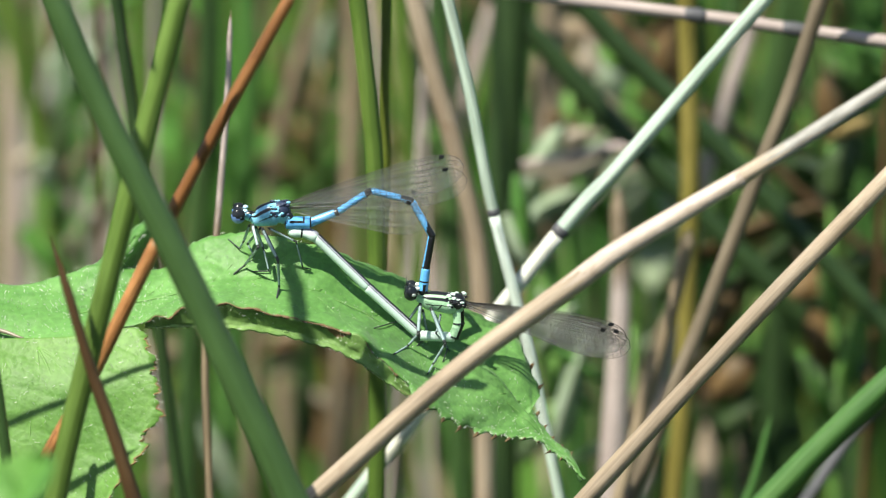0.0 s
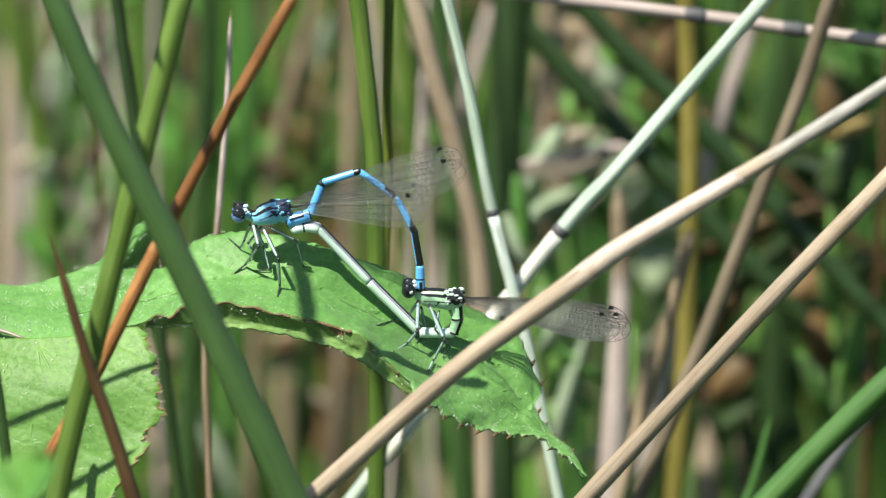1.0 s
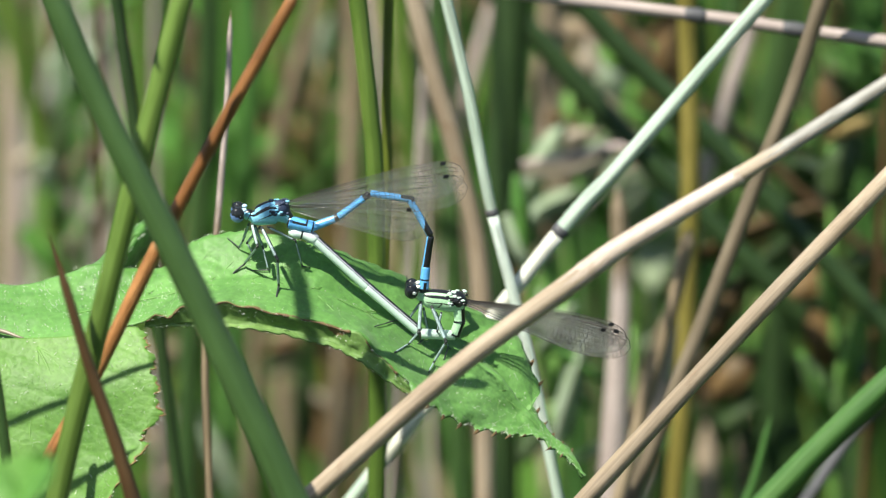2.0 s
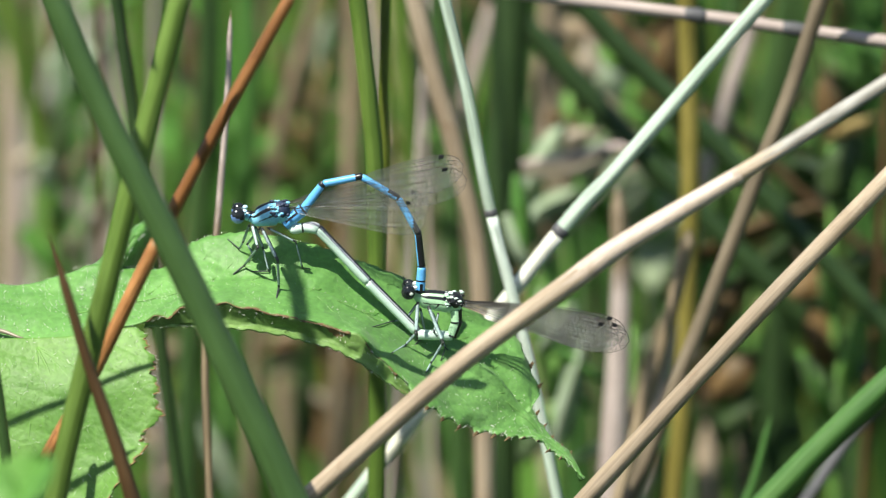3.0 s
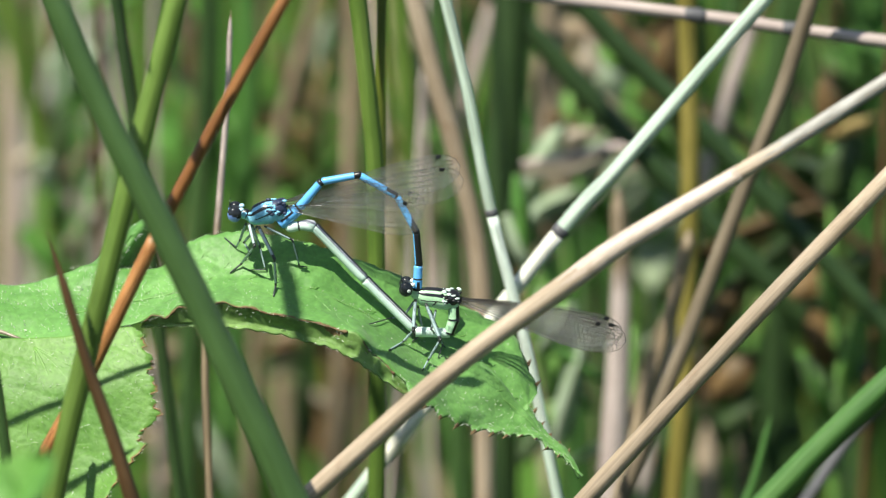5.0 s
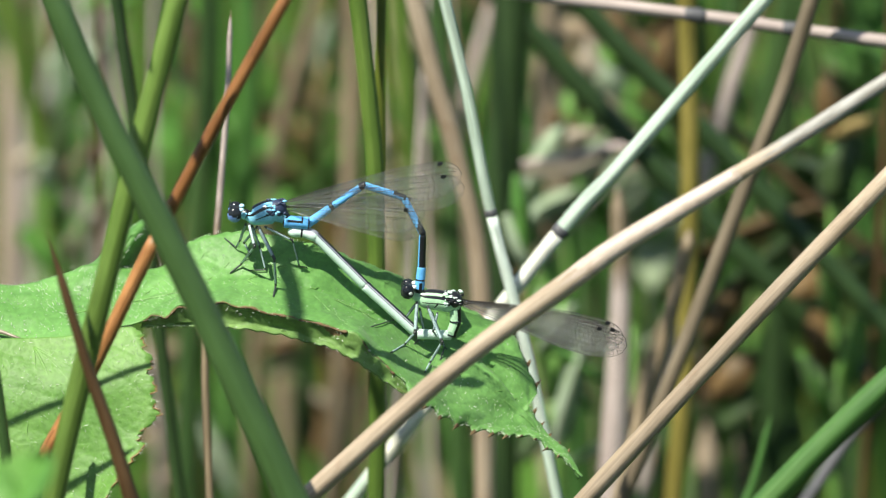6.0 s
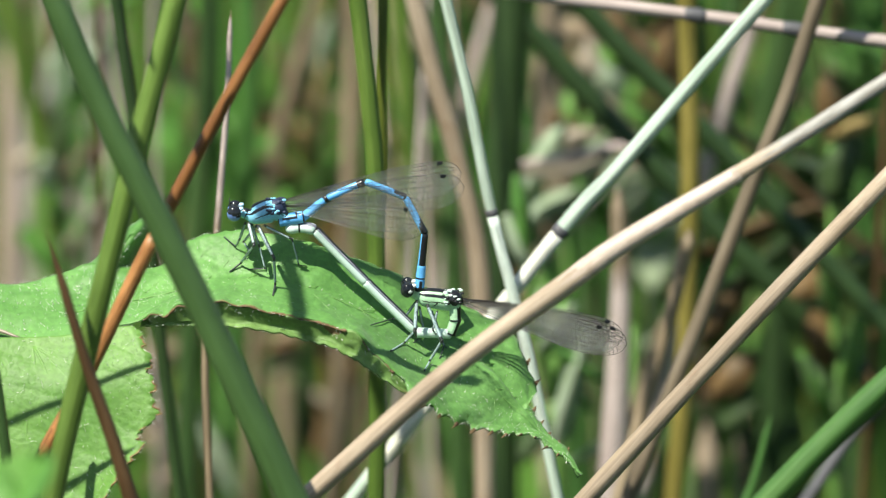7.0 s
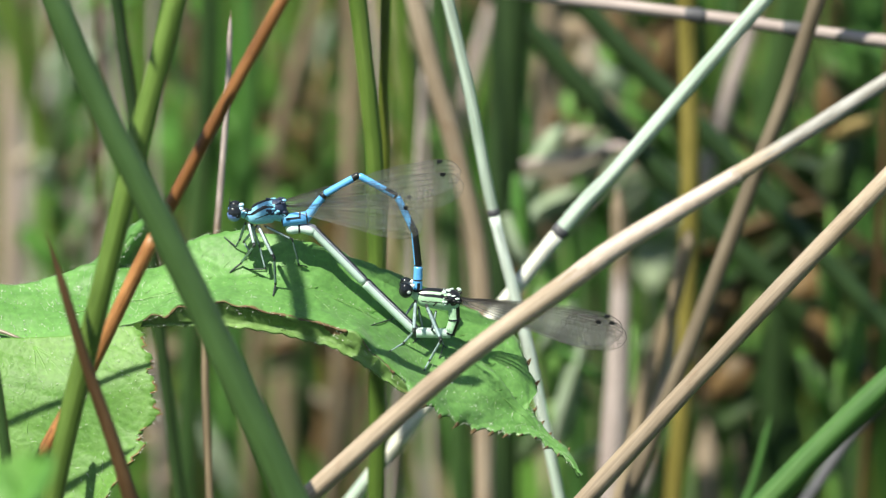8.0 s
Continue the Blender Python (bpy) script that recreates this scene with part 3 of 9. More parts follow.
# Far right: glossy leaves darkened in colour for shaded gaps, a few fresh ones.
leafy_plant("leafy plant coloured dark as in shade, with a few fresh green leaves", [(0.085, 0.28, -0.01), (0.06500, 0.25500, 0.29580), (0.06282, 0.24000, 0.32124), (0.06088, 0.23500, 0.34056), (0.06267, 0.24000, 0.36285)], [
    ((0.06048, 0.22500, 0.32902), (0.05538, 0.22500, 0.33652), 0.0065, SHADE_LEAF), ((0.06192, 0.22500, 0.35423), (0.06452, 0.22500, 0.36164), 0.0060, SHADE_LEAF),
    ((0.06114, 0.22500, 0.34586), (0.05739, 0.22500, 0.35608), 0.0060, SHADE_LEAF), ((0.06365, 0.23500, 0.30733), (0.06966, 0.23000, 0.31445), 0.0060, SHADE_LEAF),
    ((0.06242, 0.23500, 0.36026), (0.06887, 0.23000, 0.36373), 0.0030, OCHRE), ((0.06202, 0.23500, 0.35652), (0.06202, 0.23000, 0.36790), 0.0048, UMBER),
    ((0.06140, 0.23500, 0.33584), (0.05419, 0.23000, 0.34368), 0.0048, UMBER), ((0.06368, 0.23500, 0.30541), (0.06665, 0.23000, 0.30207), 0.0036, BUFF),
    ((0.06283, 0.23500, 0.33206), (0.06881, 0.23000, 0.33900), 0.0060, SHADE_LEAF), ((0.06250, 0.24500, 0.36360), (0.05617, 0.24000, 0.37127), 0.0040, SHOOT),
    ((0.06290, 0.24500, 0.36736), (0.06895, 0.24000, 0.37033), 0.0050, SHADE_LEAF), ((0.06329, 0.24500, 0.37205), (0.06333, 0.24000, 0.38058), 0.0040, UMBER)])
leafy_plant("low plant with leaves coloured dark as shade and brown lower leaves", [(0.05, 0.24, -0.01), (0.05038, 0.23500, 0.29966), (0.04950, 0.23000, 0.31634), (0.04978, 0.23000, 0.33147), (0.05079, 0.23500, 0.34338)], [
    ((0.04980, 0.22500, 0.31016), (0.05613, 0.22500, 0.31394), 0.0065, SHADE_LEAF), ((0.04973, 0.22500, 0.31583), (0.04510, 0.22500, 0.32338), 0.0055, SHADE_LEAF),
    ((0.04962, 0.22500, 0.32526), (0.05364, 0.22500, 0.33090), 0.0046, SHOOT), ((0.05027, 0.23500, 0.30924), (0.04311, 0.23000, 0.31445), 0.0050, SHADE_LEAF),
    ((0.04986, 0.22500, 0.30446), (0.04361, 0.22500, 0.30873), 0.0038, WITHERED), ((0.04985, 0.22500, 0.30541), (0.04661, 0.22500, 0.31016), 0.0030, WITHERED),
    ((0.05044, 0.23500, 0.33395), (0.05453, 0.23500, 0.33679), 0.0045, SHADE_LEAF), ((0.05039, 0.23500, 0.33867), (0.04805, 0.23500, 0.34338), 0.0042, WITHERED),
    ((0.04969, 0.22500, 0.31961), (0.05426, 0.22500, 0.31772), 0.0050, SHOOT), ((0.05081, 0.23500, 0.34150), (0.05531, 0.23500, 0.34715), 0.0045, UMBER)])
# Left: pale patches of sunlit leaves between the stems.
leafy_plant("plant with pale grey-green leaves catching the sun", [(-0.075, 0.29, -0.01), (-0.06606, 0.27500, 0.29003), (-0.06359, 0.26500, 0.32236), (-0.06370, 0.26500, 0.34756), (-0.06290, 0.26500, 0.37057)], [
    ((-0.06340, 0.25500, 0.36040), (-0.06221, 0.25000, 0.37143), 0.0046, MINT), ((-0.06253, 0.25500, 0.35659), (-0.05983, 0.25000, 0.36436), 0.0040, GLADE),
    ((-0.06246, 0.24500, 0.35323), (-0.06190, 0.24500, 0.36031), 0.0040, SHADE_LEAF), ((-0.06362, 0.25500, 0.34514), (-0.06463, 0.25000, 0.35110), 0.0052, MINT),
    ((-0.06279, 0.25500, 0.33844), (-0.06333, 0.25000, 0.34540), 0.0046, SHOOT), ((-0.06266, 0.25500, 0.34706), (-0.05718, 0.25000, 0.35490), 0.0042, WITHERED),
    ((-0.06266, 0.25500, 0.33460), (-0.05575, 0.25000, 0.34397), 0.0034, BUFF), ((-0.06256, 0.25500, 0.36704), (-0.06289, 0.25000, 0.37566), 0.0036, WITHERED),
    ((-0.06364, 0.26500, 0.35141), (-0.06944, 0.26000, 0.35018), 0.0040, BUFF), ((-0.06271, 0.24500, 0.33615), (-0.06771, 0.24500, 0.34091), 0.0046, SHOOT),
    ((-0.06164, 0.24500, 0.36548), (-0.05578, 0.24500, 0.37205), 0.0040, MINT)])
leafy_plant("plant with ochre and pale dead leaves among rushes", [(-0.02, 0.32, -0.01), (-0.02189, 0.29500, 0.28425), (-0.02277, 0.27500, 0.31975), (-0.02123, 0.27500, 0.34325), (-0.02016, 0.27500, 0.36843)], [
    ((-0.02139, 0.26500, 0.34756), (-0.02275, 0.26000, 0.35401), 0.0044, OCHRE), ((-0.02080, 0.26500, 0.35334), (-0.02010, 0.26000, 0.36308), 0.0036, OCHRE),
    ((-0.02047, 0.26500, 0.36293), (-0.01895, 0.26000, 0.37164), 0.0040, MINT), ((-0.02145, 0.26500, 0.35526), (-0.02641, 0.26000, 0.36594), 0.0030, UMBER),
    ((-0.02120, 0.27500, 0.34909), (-0.02813, 0.27000, 0.35556), 0.0042, UMBER), ((-0.02237, 0.27500, 0.34130), (-0.02865, 0.27000, 0.34735), 0.0040, UMBER),
    ((-0.02103, 0.26500, 0.34467), (-0.01623, 0.26000, 0.35162), 0.0034, SHOOT), ((-0.02069, 0.27500, 0.35588), (-0.02477, 0.27000, 0.36663), 0.0040, GLADE),
    ((-0.02261, 0.26500, 0.30965), (-0.01734, 0.26000, 0.30788), 0.0016, BUFF), ((-0.02262, 0.26500, 0.30867), (-0.01926, 0.26000, 0.30025), 0.0060, UMBER),
    ((-0.02280, 0.27500, 0.31384), (-0.02888, 0.27000, 0.31173), 0.0022, BUFF), ((-0.02279, 0.27500, 0.31581), (-0.02838, 0.27000, 0.31517), 0.0046, UMBER),
    ((-0.02244, 0.25500, 0.30362), (-0.02323, 0.25000, 0.31277), 0.0050, SHADE_LEAF), ((-0.02229, 0.27500, 0.31975), (-0.01558, 0.27000, 0.31222), 0.0060, UMBER)])
leafy_plant("plant with a pale withered leaf low between the stems", [(-0.045, 0.27, -0.01), (-0.04274, 0.25500, 0.29189), (-0.04266, 0.24500, 0.30836), (-0.04068, 0.24500, 0.32182), (-0.03929, 0.25000, 0.34158), (-0.04019, 0.25500, 0.36420)], [
    ((-0.04107, 0.24000, 0.30927), (-0.04654, 0.23500, 0.31354), 0.0052, BUFF), ((-0.04160, 0.24000, 0.30206), (-0.04602, 0.23500, 0.30254), 0.0030, WITHERED),
    ((-0.04123, 0.24500, 0.31221), (-0.03512, 0.24000, 0.30110), 0.0034, MINT), ((-0.04069, 0.24500, 0.31990), (-0.04601, 0.24000, 0.32315), 0.0052, WITHERED),
    ((-0.03939, 0.25000, 0.35110), (-0.03985, 0.24500, 0.36172), 0.0046, UMBER), ((-0.03956, 0.25000, 0.36247), (-0.04020, 0.24500, 0.37298), 0.0048, UMBER),
    ((-0.03998, 0.25500, 0.36704), (-0.04173, 0.25000, 0.37660), 0.0040, WITHERED), ((-0.03927, 0.25000, 0.34349), (-0.04225, 0.24500, 0.35039), 0.0042, SHOOT)])
leafy_plant("plant with pale leaves between straws", [(0.02, 0.20, -0.01), (0.01771, 0.19000, 0.31457), (0.01527, 0.18000, 0.33911), (0.01462, 0.17000, 0.35770), (0.01499, 0.17000, 0.37438)], [
    ((0.01404, 0.16000, 0.36150), (0.01074, 0.15500, 0.37182), 0.0042, MINT), ((0.01489, 0.16000, 0.36019), (0.01813, 0.15500, 0.37096), 0.0036, WITHERED),
    ((0.01459, 0.16000, 0.37237), (0.01098, 0.15500, 0.37914), 0.0040, GLADE), 
    ((0.01487, 0.16000, 0.36542), (0.02150, 0.15500, 0.36966), 0.0034, MINT), ((0.01516, 0.17000, 0.37350), (0.02126, 0.16500, 0.37641), 0.0034, BUFF),
    ((0.01518, 0.15000, 0.35404), (0.01900, 0.15000, 0.34536), 0.0044, MINT), ((0.01261, 0.15000, 0.37215), (0.01675, 0.15000, 0.37987), 0.0044, MINT), ((0.01288, 0.15000, 0.36700), (0.01804, 0.15000, 0.37087), 0.0040, MINT),
    ((0.01218, 0.15000, 0.37473), (0.01008, 0.15000, 0.38029), 0.0036, GLADE), ((0.01537, 0.16000, 0.34619), (0.02082, 0.15500, 0.33876), 0.0040, GLADE),
    ((0.01627, 0.16000, 0.33386), (0.01238, 0.15500, 0.32997), 0.0040, SHADE_LEAF)])
leafy_plant("plant with pale sunlit leaves close behind the straws", [(0.012, 0.14, -0.01), (0.01796, 0.13500, 0.32872), (0.01573, 0.13000, 0.34560), (0.01272, 0.12500, 0.36387), (0.01146, 0.12500, 0.37813)], [
    ((0.01183, 0.12000, 0.37016), (0.01083, 0.12000, 0.37849), 0.0030, SHOOT), ((0.01224, 0.12000, 0.36766), (0.00979, 0.12000, 0.37350), 0.0028, MINT),
    ((0.01649, 0.12500, 0.34016), (0.01957, 0.12200, 0.35286), 0.0036, MINT), ((0.01439, 0.12500, 0.35375), (0.01758, 0.12200, 0.35960), 0.0030, MINT),
    ((0.01439, 0.12500, 0.35544), (0.02170, 0.12200, 0.35117), 0.0024, SHOOT)])
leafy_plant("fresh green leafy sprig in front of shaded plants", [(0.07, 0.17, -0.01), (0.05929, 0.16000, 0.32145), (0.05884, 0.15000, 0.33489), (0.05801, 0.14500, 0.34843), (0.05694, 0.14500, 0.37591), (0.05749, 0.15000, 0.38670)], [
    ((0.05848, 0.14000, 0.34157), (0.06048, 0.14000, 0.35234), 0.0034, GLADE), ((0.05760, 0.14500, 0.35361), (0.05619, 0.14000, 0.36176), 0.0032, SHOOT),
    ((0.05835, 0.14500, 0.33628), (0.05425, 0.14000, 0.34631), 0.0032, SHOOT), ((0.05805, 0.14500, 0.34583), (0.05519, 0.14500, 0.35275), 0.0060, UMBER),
    ((0.05803, 0.15000, 0.35577), (0.06215, 0.14500, 0.36136), 0.0060, SHADE_LEAF), ((0.05780, 0.15000, 0.36010), (0.05303, 0.14500, 0.35792), 0.0060, UMBER),
    ((0.05669, 0.14000, 0.37284), (0.05826, 0.14000, 0.37879), 0.0060, SHADE_LEAF), ((0.05729, 0.15000, 0.37215), (0.05279, 0.14500, 0.37591), 0.0055, SHADE_LEAF),
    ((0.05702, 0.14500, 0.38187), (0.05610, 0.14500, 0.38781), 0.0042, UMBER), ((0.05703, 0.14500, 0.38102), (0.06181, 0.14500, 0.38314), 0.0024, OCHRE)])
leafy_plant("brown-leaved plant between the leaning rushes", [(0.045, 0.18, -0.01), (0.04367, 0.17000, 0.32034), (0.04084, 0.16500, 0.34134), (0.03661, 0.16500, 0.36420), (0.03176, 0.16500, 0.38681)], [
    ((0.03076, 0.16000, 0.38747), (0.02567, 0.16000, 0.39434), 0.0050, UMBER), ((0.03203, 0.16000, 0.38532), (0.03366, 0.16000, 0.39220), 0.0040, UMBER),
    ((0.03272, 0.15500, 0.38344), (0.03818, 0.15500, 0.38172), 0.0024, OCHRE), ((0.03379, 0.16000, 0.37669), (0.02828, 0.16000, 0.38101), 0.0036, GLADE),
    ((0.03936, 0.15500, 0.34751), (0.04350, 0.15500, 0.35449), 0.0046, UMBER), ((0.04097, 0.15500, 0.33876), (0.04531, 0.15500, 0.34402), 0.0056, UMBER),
    ((0.04136, 0.15500, 0.33349), (0.04623, 0.15500, 0.33701), 0.0036, SHADE_LEAF), ((0.03911, 0.16000, 0.34970), (0.04933, 0.15500, 0.36057), 0.0044, SHADE_LEAF),
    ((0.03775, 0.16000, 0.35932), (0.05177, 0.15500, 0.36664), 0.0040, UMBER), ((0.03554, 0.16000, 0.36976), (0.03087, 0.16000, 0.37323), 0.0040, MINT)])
leafy_plant("plant with pale grey and tan leaves behind dark rushes", [(0.03, 0.20, -0.01), (0.01977, 0.19000, 0.34551), (0.02045, 0.18500, 0.36379), (0.02280, 0.18500, 0.37799), (0.02396, 0.18500, 0.38682)], [
    ((0.02357, 0.18200, 0.38219), (0.02182, 0.18200, 0.38747), 0.0050, BUFF), ((0.02373, 0.18200, 0.38483), (0.02651, 0.18200, 0.37955), 0.0046, MINT), ((0.02303, 0.18200, 0.38703), (0.01897, 0.18200, 0.38966), 0.0040, WITHERED),
    ((0.02290, 0.18200, 0.37955), (0.02636, 0.18200, 0.37558), 0.0044, BUFF), ((0.02389, 0.18200, 0.38615), (0.02717, 0.18200, 0.38395), 0.0036, GLADE), ((0.02122, 0.18200, 0.36983), (0.01732, 0.18200, 0.37469), 0.0042, UMBER),
    ((0.02082, 0.18200, 0.36451), (0.01694, 0.18200, 0.36273), 0.0040, GLADE)])
leafy_plant("plant with a thin pale blade behind the leaf tip", [(0.03, 0.17, -0.01), (0.02840, 0.15000, 0.32436), (0.02763, 0.14000, 0.33421), (0.02701, 0.14000, 0.33941)], [
    ((0.02719, 0.14000, 0.33664), (0.02084, 0.13500, 0.33520), 0.0016, MINT), ((0.02718, 0.14000, 0.33768), (0.03166, 0.14000, 0.35148), 0.0018, WITHERED)])
leafy_plant("plant with a small tan leaf behind the green rushes", [(0.0, 0.28, -0.01), (-0.00465, 0.26500, 0.29292), (-0.00551, 0.25500, 0.32496), (-0.00455, 0.25500, 0.34801), (-0.00500, 0.25500, 0.36325)], [
    ((-0.00497, 0.24500, 0.35323), (-0.00859, 0.24000, 0.35957), 0.0038, OCHRE), ((-0.00469, 0.24500, 0.35512), (-0.00585, 0.24000, 0.36379), 0.0046, SHADE_LEAF),
    ((-0.00469, 0.24500, 0.35889), (-0.00173, 0.24000, 0.36847), 0.0046, SHADE_LEAF), ((-0.00469, 0.24500, 0.35228), (-0.00082, 0.24000, 0.36004), 0.0042, GLADE),
    ((-0.00500, 0.25500, 0.36135), (-0.00589, 0.25000, 0.37284), 0.0042, SHOOT), ((-0.00470, 0.24500, 0.34755), (-0.00769, 0.24000, 0.35253), 0.0040, UMBER)])

# ---- stalks behind the leaf ----
BACK = "stalks behind the leaf"
stalk("rush_stem", "upright green rush stem behind the leaf", [(-0.00870, 0.03100, 0.35741), (-0.00850, 0.03100, 0.37724), (-0.00873, 0.03100, 0.40209), (-0.00936, 0.03100, 0.41030), (-0.01021, 0.03100, 0.41846), (-0.01112, 0.03100, 0.42732)], 0.00112, GREEN, 0.2, group=BACK)
stem_i2 = stalk("rush_stem", "slim olive rush stem tapering beside a thicker one", [(-0.00860, 0.03600, 0.35595), (-0.00826, 0.03600, 0.37590), (-0.00747, 0.03600, 0.40015), (-0.00752, 0.03600, 0.41066), (-0.00735, 0.03600, 0.41961), (-0.00719, 0.03600, 0.42704)], 0.00063, OLIVE, 0.15, group=BACK)
stalk("straw", "thin bleached straw behind the bramble leaf", [(-0.03031, 0.03, 0.35908), (-0.03072, 0.03, 0.37903), (-0.02905, 0.03, 0.3956), (-0.02768, 0.03, 0.41201), (-0.02724, 0.03, 0.42089)], 0.000526, TAN, 0.003, top=0.5, group=BACK, sheath=[((-0.03005, 0.03000, 0.38959), (-0.02715, 0.03000, 0.42311), GREYPINK, "bleached upper sheath of the straw")])
stem_h = stalk("straw", "pale green-white straw with a dark joint", [(0.01523, 0.03400, 0.35792), (0.01117, 0.03400, 0.37797), (0.00651, 0.03400, 0.39642), (0.00335, 0.03400, 0.41260), (0.00058, 0.03400, 0.42449)], 0.000736, PALEGREEN, 0.15, group=BACK, sheath=[((0.01674, 0.03400, 0.35190), (0.00695, 0.03400, 0.39582), WHITEGREEN, "whitish sheath round the lower straw")], nodes=[((0.00651, 0.03400, 0.39642), 1.02, 0.000491)])
stalk("straw", "leaning bleached straw with a dark joint", [(-0.0118, 0.037, 0.35705), (-0.00311, 0.037, 0.36859), (0.01528, 0.037, 0.3932), (0.023, 0.037, 0.40195), (0.03199, 0.037, 0.41268), (0.04135, 0.037, 0.42386)], 0.000996, PALEGREEN, 0.2, group=BACK, sheath=[((-0.01815, 0.03700, 0.34907), (0.01469, 0.03700, 0.39221), PALE, "bleached sheath round the lower straw")], nodes=[((0.01528, 0.037, 0.3932), 1.03, 0.000631)])
stalk("straw", "blurred tan straw leaning behind the pair", [(0.00585, 0.09, 0.34163), (0.00533, 0.09, 0.37279), (0.00218, 0.09, 0.3897), (-0.00109, 0.09, 0.40169), (-0.0038, 0.09, 0.4128)], 0.001333, DULL, 0.2, group=BACK)
stalk("rush_stem", "thick dark green rush stem in shade", [(0.00835, 0.13, 0.33), (0.00851, 0.13, 0.36936), (0.00904, 0.13, 0.38782), (0.00982, 0.13, 0.40446)], 0.002526, PAINTED_SHADE, 0.25, group=BACK)
stalk("straw", "grey-pink straw lying across with dark joints", [(0.08375, 0.06, 0.41002), (0.05878, 0.06, 0.4134), (0.04654, 0.06, 0.41508), (0.0334, 0.06, 0.417), (0.01317, 0.06, 0.41952)], 0.000842, GREYPINK, 0.1, group=BACK, reach=0.5, nodes=[((0.04654, 0.06, 0.41508), 1.05, 0.001543), ((0.0334, 0.06, 0.417), 1.05, 0.001403)])
stem_t = stalk("straw", "weathered brown-grey straw leaning among the rushes", [(0.02511, 0.055, 0.35181), (0.03472, 0.055, 0.37705), (0.04201, 0.055, 0.39717), (0.04599, 0.055, 0.40791), (0.0497, 0.055, 0.4201)], 0.001060, HUSK, 0.2, group=BACK)
stalk("straw", "weathered straw bent beside a yellowing stem", [(0.0243, 0.08, 0.34454), (0.02772, 0.08, 0.35767), (0.03111, 0.08, 0.37054), (0.03313, 0.08, 0.37934), (0.03342, 0.08, 0.38093)], 0.000982, TAN, 0.002, group=BACK)
stalk("straw", "pale grey-pink straw standing upright", [(0.02389, 0.10800, 0.33640), (0.02475, 0.10800, 0.35162), (0.02528, 0.10800, 0.36820), (0.02482, 0.10800, 0.37809)], 0.001936, GREYPINK, 0.004, group=BACK, prof=(1.0, 0.92, 0.72, 0.6), sheath=[((0.02484, 0.10800, 0.36242), (0.02519, 0.10800, 0.38178), TAN, "browner dry sheath round the upper straw")])
stalk("rush_stem", "yellowing rush stem among green ones", [(0.033, 0.11, 0.33582), (0.03443, 0.11, 0.35608), (0.03497, 0.11, 0.38418), (0.03419, 0.11, 0.40863)], 0.001333, YELLOW, 0.2, group=BACK)
stalk("straw", "broken pale straw among shaded rushes", [(0.0373, 0.16, 0.36194), (0.03947, 0.16, 0.37323), (0.04191, 0.16, 0.38188), (0.04467, 0.16, 0.39048)], 0.001193, GREYPINK, 0.01, group=BACK)
# Both leaning rushes get their shade from the dark stem colour.
leaning = stalk("rush_stem", "dark green rush leaning across", [(0.04573, 0.15000, 0.36010), (0.03475, 0.15000, 0.37129), (0.02675, 0.15000, 0.37987), (0.01921, 0.15000, 0.38840), (0.01253, 0.15000, 0.39588)], 0.0017, PAINTED_SHADE, 0.15, group=BACK, reach=0.4)
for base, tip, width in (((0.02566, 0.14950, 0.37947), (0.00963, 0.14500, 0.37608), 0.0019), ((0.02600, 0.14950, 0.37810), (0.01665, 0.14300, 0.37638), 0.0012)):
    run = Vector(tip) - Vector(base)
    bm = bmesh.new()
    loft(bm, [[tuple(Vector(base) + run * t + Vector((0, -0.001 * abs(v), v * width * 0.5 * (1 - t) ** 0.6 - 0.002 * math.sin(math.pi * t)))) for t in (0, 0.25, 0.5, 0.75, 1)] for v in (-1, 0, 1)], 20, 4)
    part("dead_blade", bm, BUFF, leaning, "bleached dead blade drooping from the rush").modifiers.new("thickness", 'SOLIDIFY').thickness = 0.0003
stalk("rush_stem", "dark green rush leaning across", [(0.05207, 0.13000, 0.36936), (0.04130, 0.13000, 0.38113), (0.03306, 0.13000, 0.38991), (0.02609, 0.13000, 0.39682), (0.02078, 0.13000, 0.40280)], 0.0015, PAINTED_SHADE, 0.15, group=BACK, reach=0.4)
stalk("dead_stalk", "rust-brown dead blade leaning across", [(0.05398, 0.165, 0.3677), (0.04455, 0.165, 0.37641), (0.03816, 0.165, 0.38057), (0.03007, 0.165, 0.38767), (0.02243, 0.165, 0.39371)], 0.000772, DARKBROWN, 0.05, group=BACK, reach=0.4)
stalk("rush_stem", "fresh green rush leaning over", [(0.04267, 0.03, 0.35908), (0.04992, 0.03, 0.36687), (0.05815, 0.03, 0.37509), (0.06765, 0.03, 0.38356)], 0.001754, MIDGREEN, 0.2, group=BACK)
stalk("straw", "slate-grey dead stalk behind a green rush", [(0.05048, 0.08, 0.34454), (0.05582, 0.08, 0.35282), (0.06192, 0.08, 0.36089)], 0.000842, SLATE, 0.1, group=BACK)
stalk("grass_blade", "small pointed green grass blade", [(0.0411, 0.07, 0.346), (0.04274, 0.07, 0.35082), (0.04406, 0.07, 0.35643)], 0.000702, MIDGREEN, 0.003, top=0.4, group=BACK)
stalk("rush_stem", "bright green rush stem", [(0.06771, 0.26, 0.2922), (0.06902, 0.26, 0.32947), (0.07043, 0.26, 0.35831), (0.07105, 0.26, 0.37733)], 0.002385, MIDGREEN, 0.25, group=BACK)
stalk("rush_stem", "slim shaded dark rush stem", [(-0.03943, 0.06000, 0.38668), (-0.04093, 0.06000, 0.40063), (-0.04204, 0.06000, 0.40910), (-0.04306, 0.06000, 0.41753), (-0.04345, 0.06000, 0.42212)], 0.00085, PAINTED_SHADE, 0.2, group=BACK)
